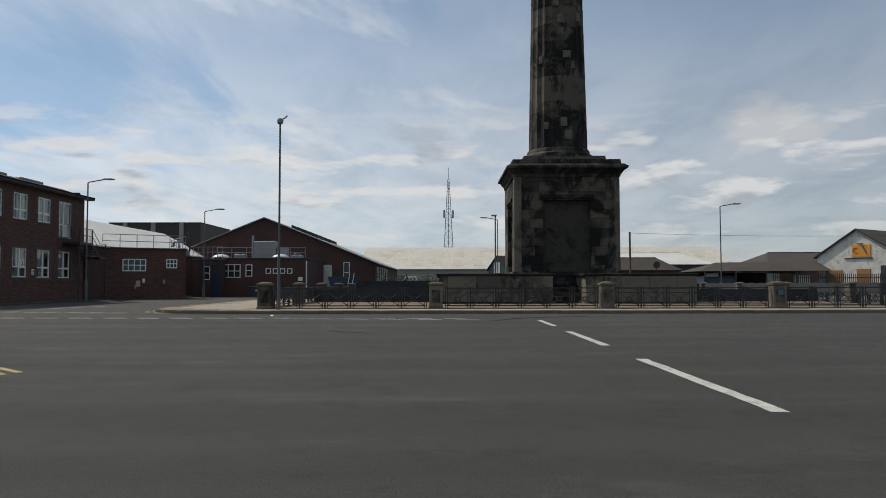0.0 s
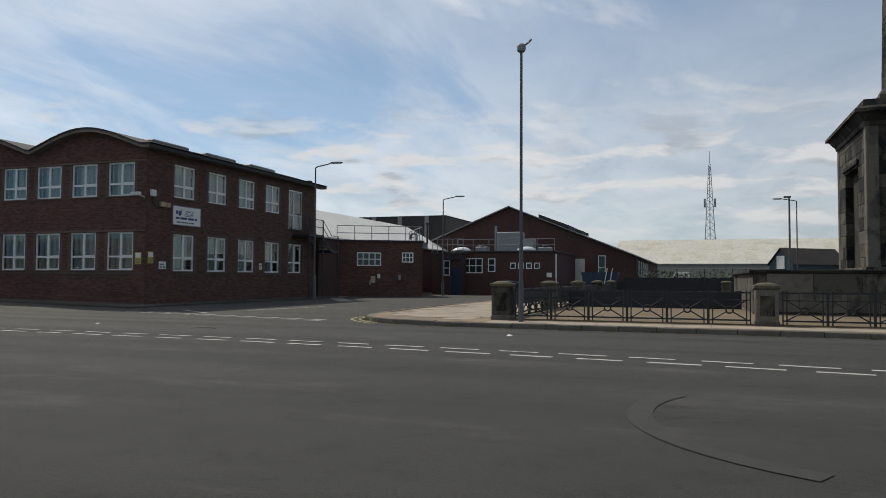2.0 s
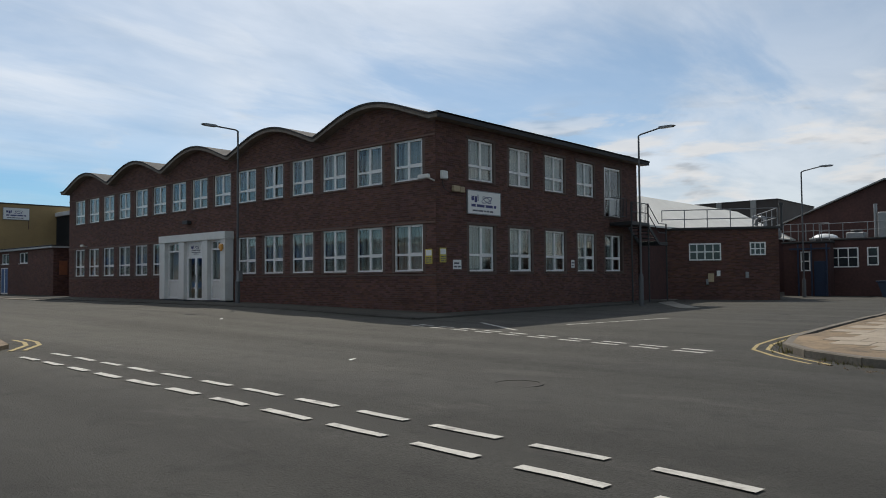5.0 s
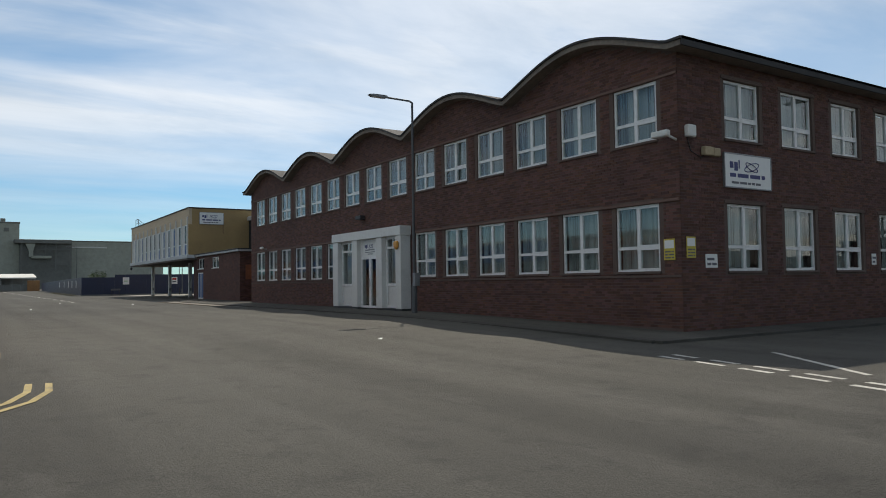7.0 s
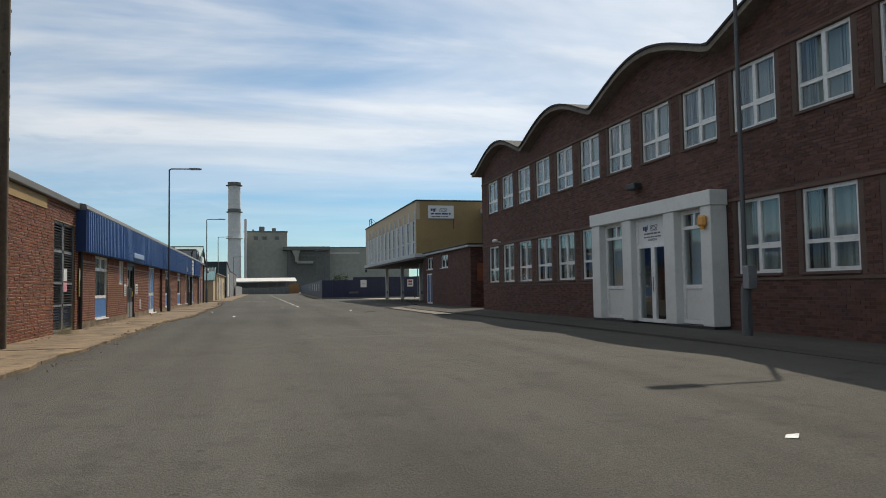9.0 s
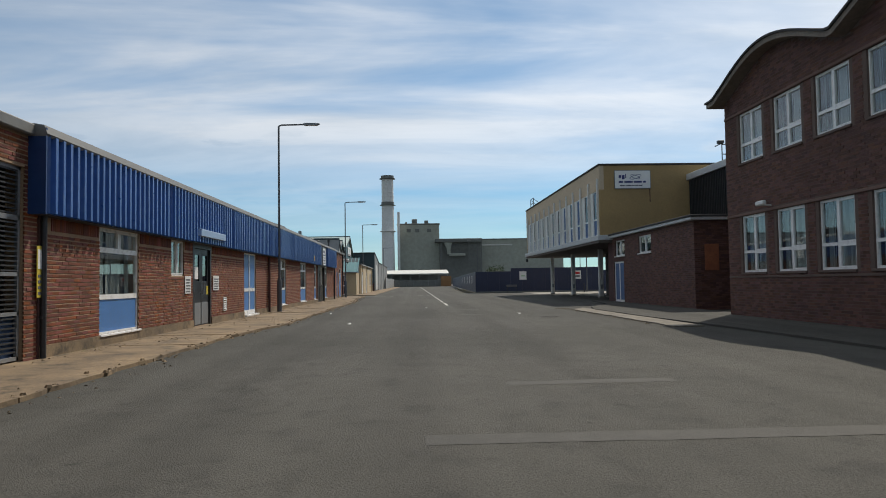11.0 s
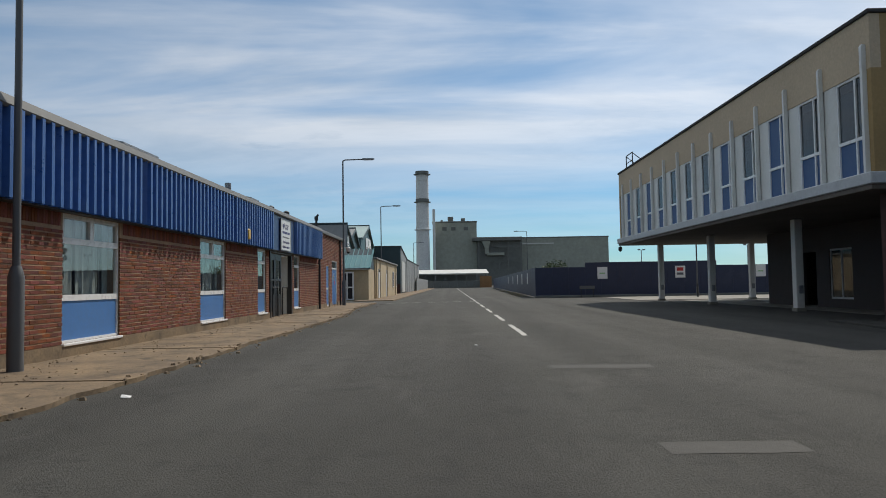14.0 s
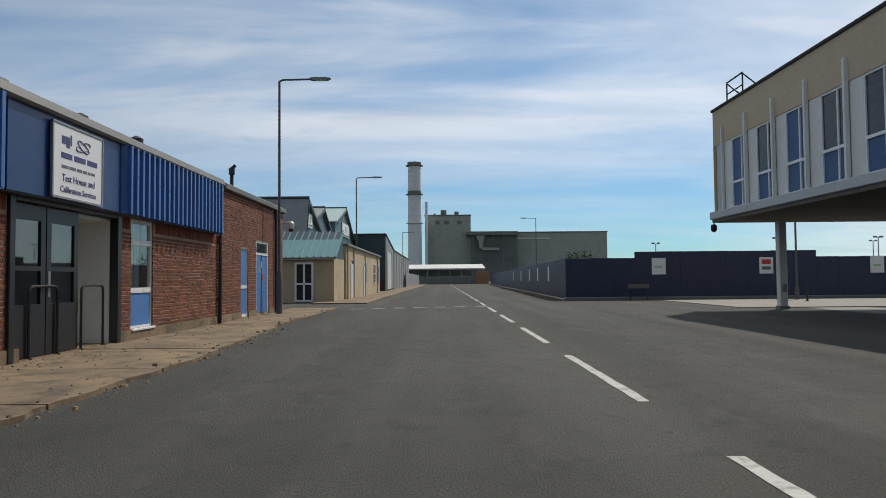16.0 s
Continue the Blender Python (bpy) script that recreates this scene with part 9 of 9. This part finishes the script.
# dirt along the kerbs and litter
dirt = Geo()
for k in range(1900):
    if k % 3 == 2:
        x = tr_.uniform(-70, -50)
        y = 32.3 + tr_.gauss(0.0, 0.13)
        x = max(x, -62.0)
    elif k % 3:
        x = tr_.uniform(-8.5, 20)
        y = 28.38 - abs(tr_.gauss(0, 0.12)) + (max(0, -4.5 - x) ** 2) * 0.12
        x = min(max(x, -7.2), 20)
    else:
        x = tr_.uniform(-96, -30)
        y = tr_.choice((19.95 + abs(tr_.gauss(0, 0.12)), 21.9 + tr_.gauss(0, 0.18)))
    s_ = tr_.uniform(0.008, 0.035)
    z = ground_z(x, y) + (0.06 if x < -24 and y < 21.8 else 0.0)
    a = tr_.uniform(0, 6.28)
    dirt.add([(x + s_ * math.cos(a), y + s_ * math.sin(a), z + 0.003), (x - s_ * math.sin(a) * 0.6, y + s_ * math.cos(a) * 0.6, z + 0.004), (x - s_ * math.cos(a), y - s_ * math.sin(a), z + 0.003), (x, y, z + s_ * 0.7)],
             [(0, 1, 3), (1, 2, 3), (2, 0, 3)])
for k in range(650):
    cx = (-47.0, -55.5, -61.5, -66.0, -70.5, -74.5, -79.0, -85.0)[k % 8] + tr_.gauss(0, 1.0)
    y = min(21.75, max(19.9, 20.2 + abs(tr_.gauss(0, 0.55)) + 0.25 * math.sin(cx * 1.7)))
    s_, a = tr_.uniform(0.006, 0.026), tr_.uniform(0, 6.28)
    dirt.add([(cx + s_ * math.cos(a), y + s_ * math.sin(a), 0.064), (cx - s_ * math.sin(a) * 0.6, y + s_ * math.cos(a) * 0.6, 0.066), (cx - s_ * math.cos(a), y - s_ * math.sin(a), 0.064), (cx, y, 0.066 + s_ * 0.6)],
             [(0, 1, 3), (1, 2, 3), (2, 0, 3)])
tagged(new("road_debris", mesh_of("road_debris", dirt, DEBRIS)), "brown dirt, leaves and grit along the kerbs", "debris", kind="stuff")
for k, (x, y) in enumerate(((-24.2, 29.25), (-52.8, 24.0), (-60.5, 22.6), (-66.2, 26.5), (-12.5, 24.5), (-2.2, 25.2), (-58.0, 29.8))):
    a = k * 1.3
    g = Geo()
    z = ground_z(x, y)
    c_, s_ = math.cos(a) * 0.07, math.sin(a) * 0.07
    g.add([(x + c_, y + s_, z + 0.01), (x - s_, y + c_, z + 0.03), (x - c_, y - s_, z + 0.012), (x + s_, y - c_, z + 0.004), (x + 0.02, y, z + 0.026)], [(0, 1, 4), (1, 2, 4), (2, 3, 4), (3, 0, 4), (3, 2, 1, 0)])
    solo("paper_scrap", g, SIGN_WHITE, "crumpled white paper scrap lying on the road", "litter", group="litter")

# wall boxes, cameras and notices on the works
cw = thing("security_camera", WX1 + 0.1, WY0 - 0.1, 4.6, "white security camera on a bracket at the brick corner", "camera", "security cameras")
part("bracket", Geo().path([(-21.3, WY0, 4.55), (-21.3, WY0 - 0.3, 4.62)], 0.03, 6), WHITE, cw)
part("housing", Geo().cbox(-21.75, -21.25, WY0 - 0.42, WY0 - 0.25, 4.6, 4.76, 0.03), WHITE, cw)
part("junction", Geo().cbox(WX1, WX1 + 0.16, 36.1, 36.4, 4.62, 4.92, 0.03), WHITE, cw)
part("cable", Geo().path([(WX1 + 0.02, 36.2, 4.6), (WX1 + 0.03, 36.3, 4.3), (WX1 + 0.03, 36.7, 4.15), (WX1 + 0.03, 36.9, 4.3)], 0.012, 5), BLACK_PAINT, cw)
wbx = thing("wall_light_box", WX1 + 0.1, 37.0, 4.1, "pair of cream wall boxes on the brick", "wall box")
part("box", Geo().cbox(WX1, WX1 + 0.14, 36.72, 37.06, 4.22, 4.44, 0.02), CREAM, wbx)
part("box", Geo().cbox(WX1, WX1 + 0.12, 37.1, 37.36, 4.22, 4.43, 0.02), CREAM, wbx)
notice("warning_notice", -21.75, WY0 - 0.02, 1.62, 0.34, 0.52, 0, SIGN_YELLOW, SIGN_WHITE, "yellow and white warning notice on brick", 3)
notice("warning_notice", WX1 + 0.02, 36.05, 1.66, 0.34, 0.52, 90, SIGN_YELLOW, SIGN_WHITE, "yellow and white warning notice on brick", 3)
notice("wall_notice", WX1 + 0.02, 36.75, 1.42, 0.46, 0.34, 90, SIGN_WHITE, None, "small white notice with red mark on brick", 2)
notice("wall_notice", WX1 + 0.02, 44.62, 1.5, 0.26, 0.34, 90, SIGN_WHITE, None, "small white notice on brick between windows", 2)
bl_ = thing("alarm_box", -34.4, PY - 0.05, 2.55, "orange alarm sounder box on the porch", "alarm box")
part("body", Geo().cbox(-34.57, -34.28, PY - 0.08, PY + 0.045, 2.5, 2.78, 0.05), ORANGE, bl_)
part("strobe", Geo().lathe(-34.42, PY - 0.02, [(0.05, 2.44), (0.06, 2.48), (0.05, 2.52)], 10), ORANGE, bl_)
fl = thing("flood_light", -38.3, WY0 - 0.15, 3.95, "dark wall flood light above the porch", "lamp")
part("housing", Geo().cbox(-38.55, -38.05, WY0 - 0.3, WY0 - 0.05, 3.92, 4.1, 0.03), DARK_METAL, fl)
part("arm", Geo().box(-38.35, -38.25, WY0 - 0.1, WY0, 4.0, 4.06), DARK_METAL, fl)
wc = thing("security_camera", -50.9, WY0 - 0.2, 3.3, "white bullet camera on the brick wall", "camera", "security cameras")
part("housing", Geo().cbox(-51.2, -50.75, WY0 - 0.35, WY0 - 0.22, 3.2, 3.33, 0.03), WHITE, wc)
part("bracket", Geo().tube((-50.95, WY0, 3.2), (-50.95, WY0 - 0.28, 3.22), 0.025, n=6), WHITE, wc)
gr_ = thing("roof_access_rail", -53.2, 38, 6.7, "thin metal access rail at the roof edge", "rail", "roof rails")
part("rail", Geo().path([(-53.2, 37.2, 6.7), (-53.2, 37.2, 7.6), (-53.2, 38.6, 7.6), (-53.2, 38.6, 6.7)], 0.025, 6), DARK_METAL, gr_)
part("mid_rail", Geo().tube((-53.2, 37.2, 7.15), (-53.2, 38.6, 7.15), 0.02, n=6), DARK_METAL, gr_)

# ---- single bricks where the road passes closest ----
unit_s = mesh_of("brick", Geo().add([(0, 0.02, 0.0), (0.215, 0.02, 0.0), (0.215, 0.02, 0.063), (0, 0.02, 0.063), (0.002, -0.010, 0.002), (0.213, -0.010, 0.002), (0.213, -0.010, 0.061), (0.002, -0.010, 0.061)],
                                   [(4, 5, 6, 7), (0, 1, 5, 4), (1, 2, 6, 5), (2, 3, 7, 6), (3, 0, 4, 7)]), BRICK_RED_PIECE)
unit_n = unit_s.copy()
unit_n.name = "brick"
unit_n.materials[0] = BRICK_BROWN_PIECE
o_s, o_n = origin(works), origin(shops)
for a, b, za, zb, dd_ in near_s[:300]:
    ob = repeat("brick", unit_s, works, Vector((a, WY0 - dd_, za)) - o_s)
    ob.scale.x = (b - a) / 0.215
for a, b, za, zb, dd_ in near_n[:300]:
    ob = repeat("brick", unit_n, shops, Vector((b, BY + dd_, za)) - o_n, 180)
    ob.scale.x, ob.scale.z = (b - a) / 0.215, (zb - za) / 0.063
rest_s, rest_n = near_s[300:], near_n[300:]
if rest_s:
    raw_mesh("brickwork", bricks_mesh(rest_s, lambda u, z, o: (u, WY0 - o, z)), BRICK_RED, works)
if rest_n:
    raw_mesh("brickwork", bricks_mesh(rest_n, lambda u, z, o: (u, BY + o, z)), BRICK_BROWN, shops)
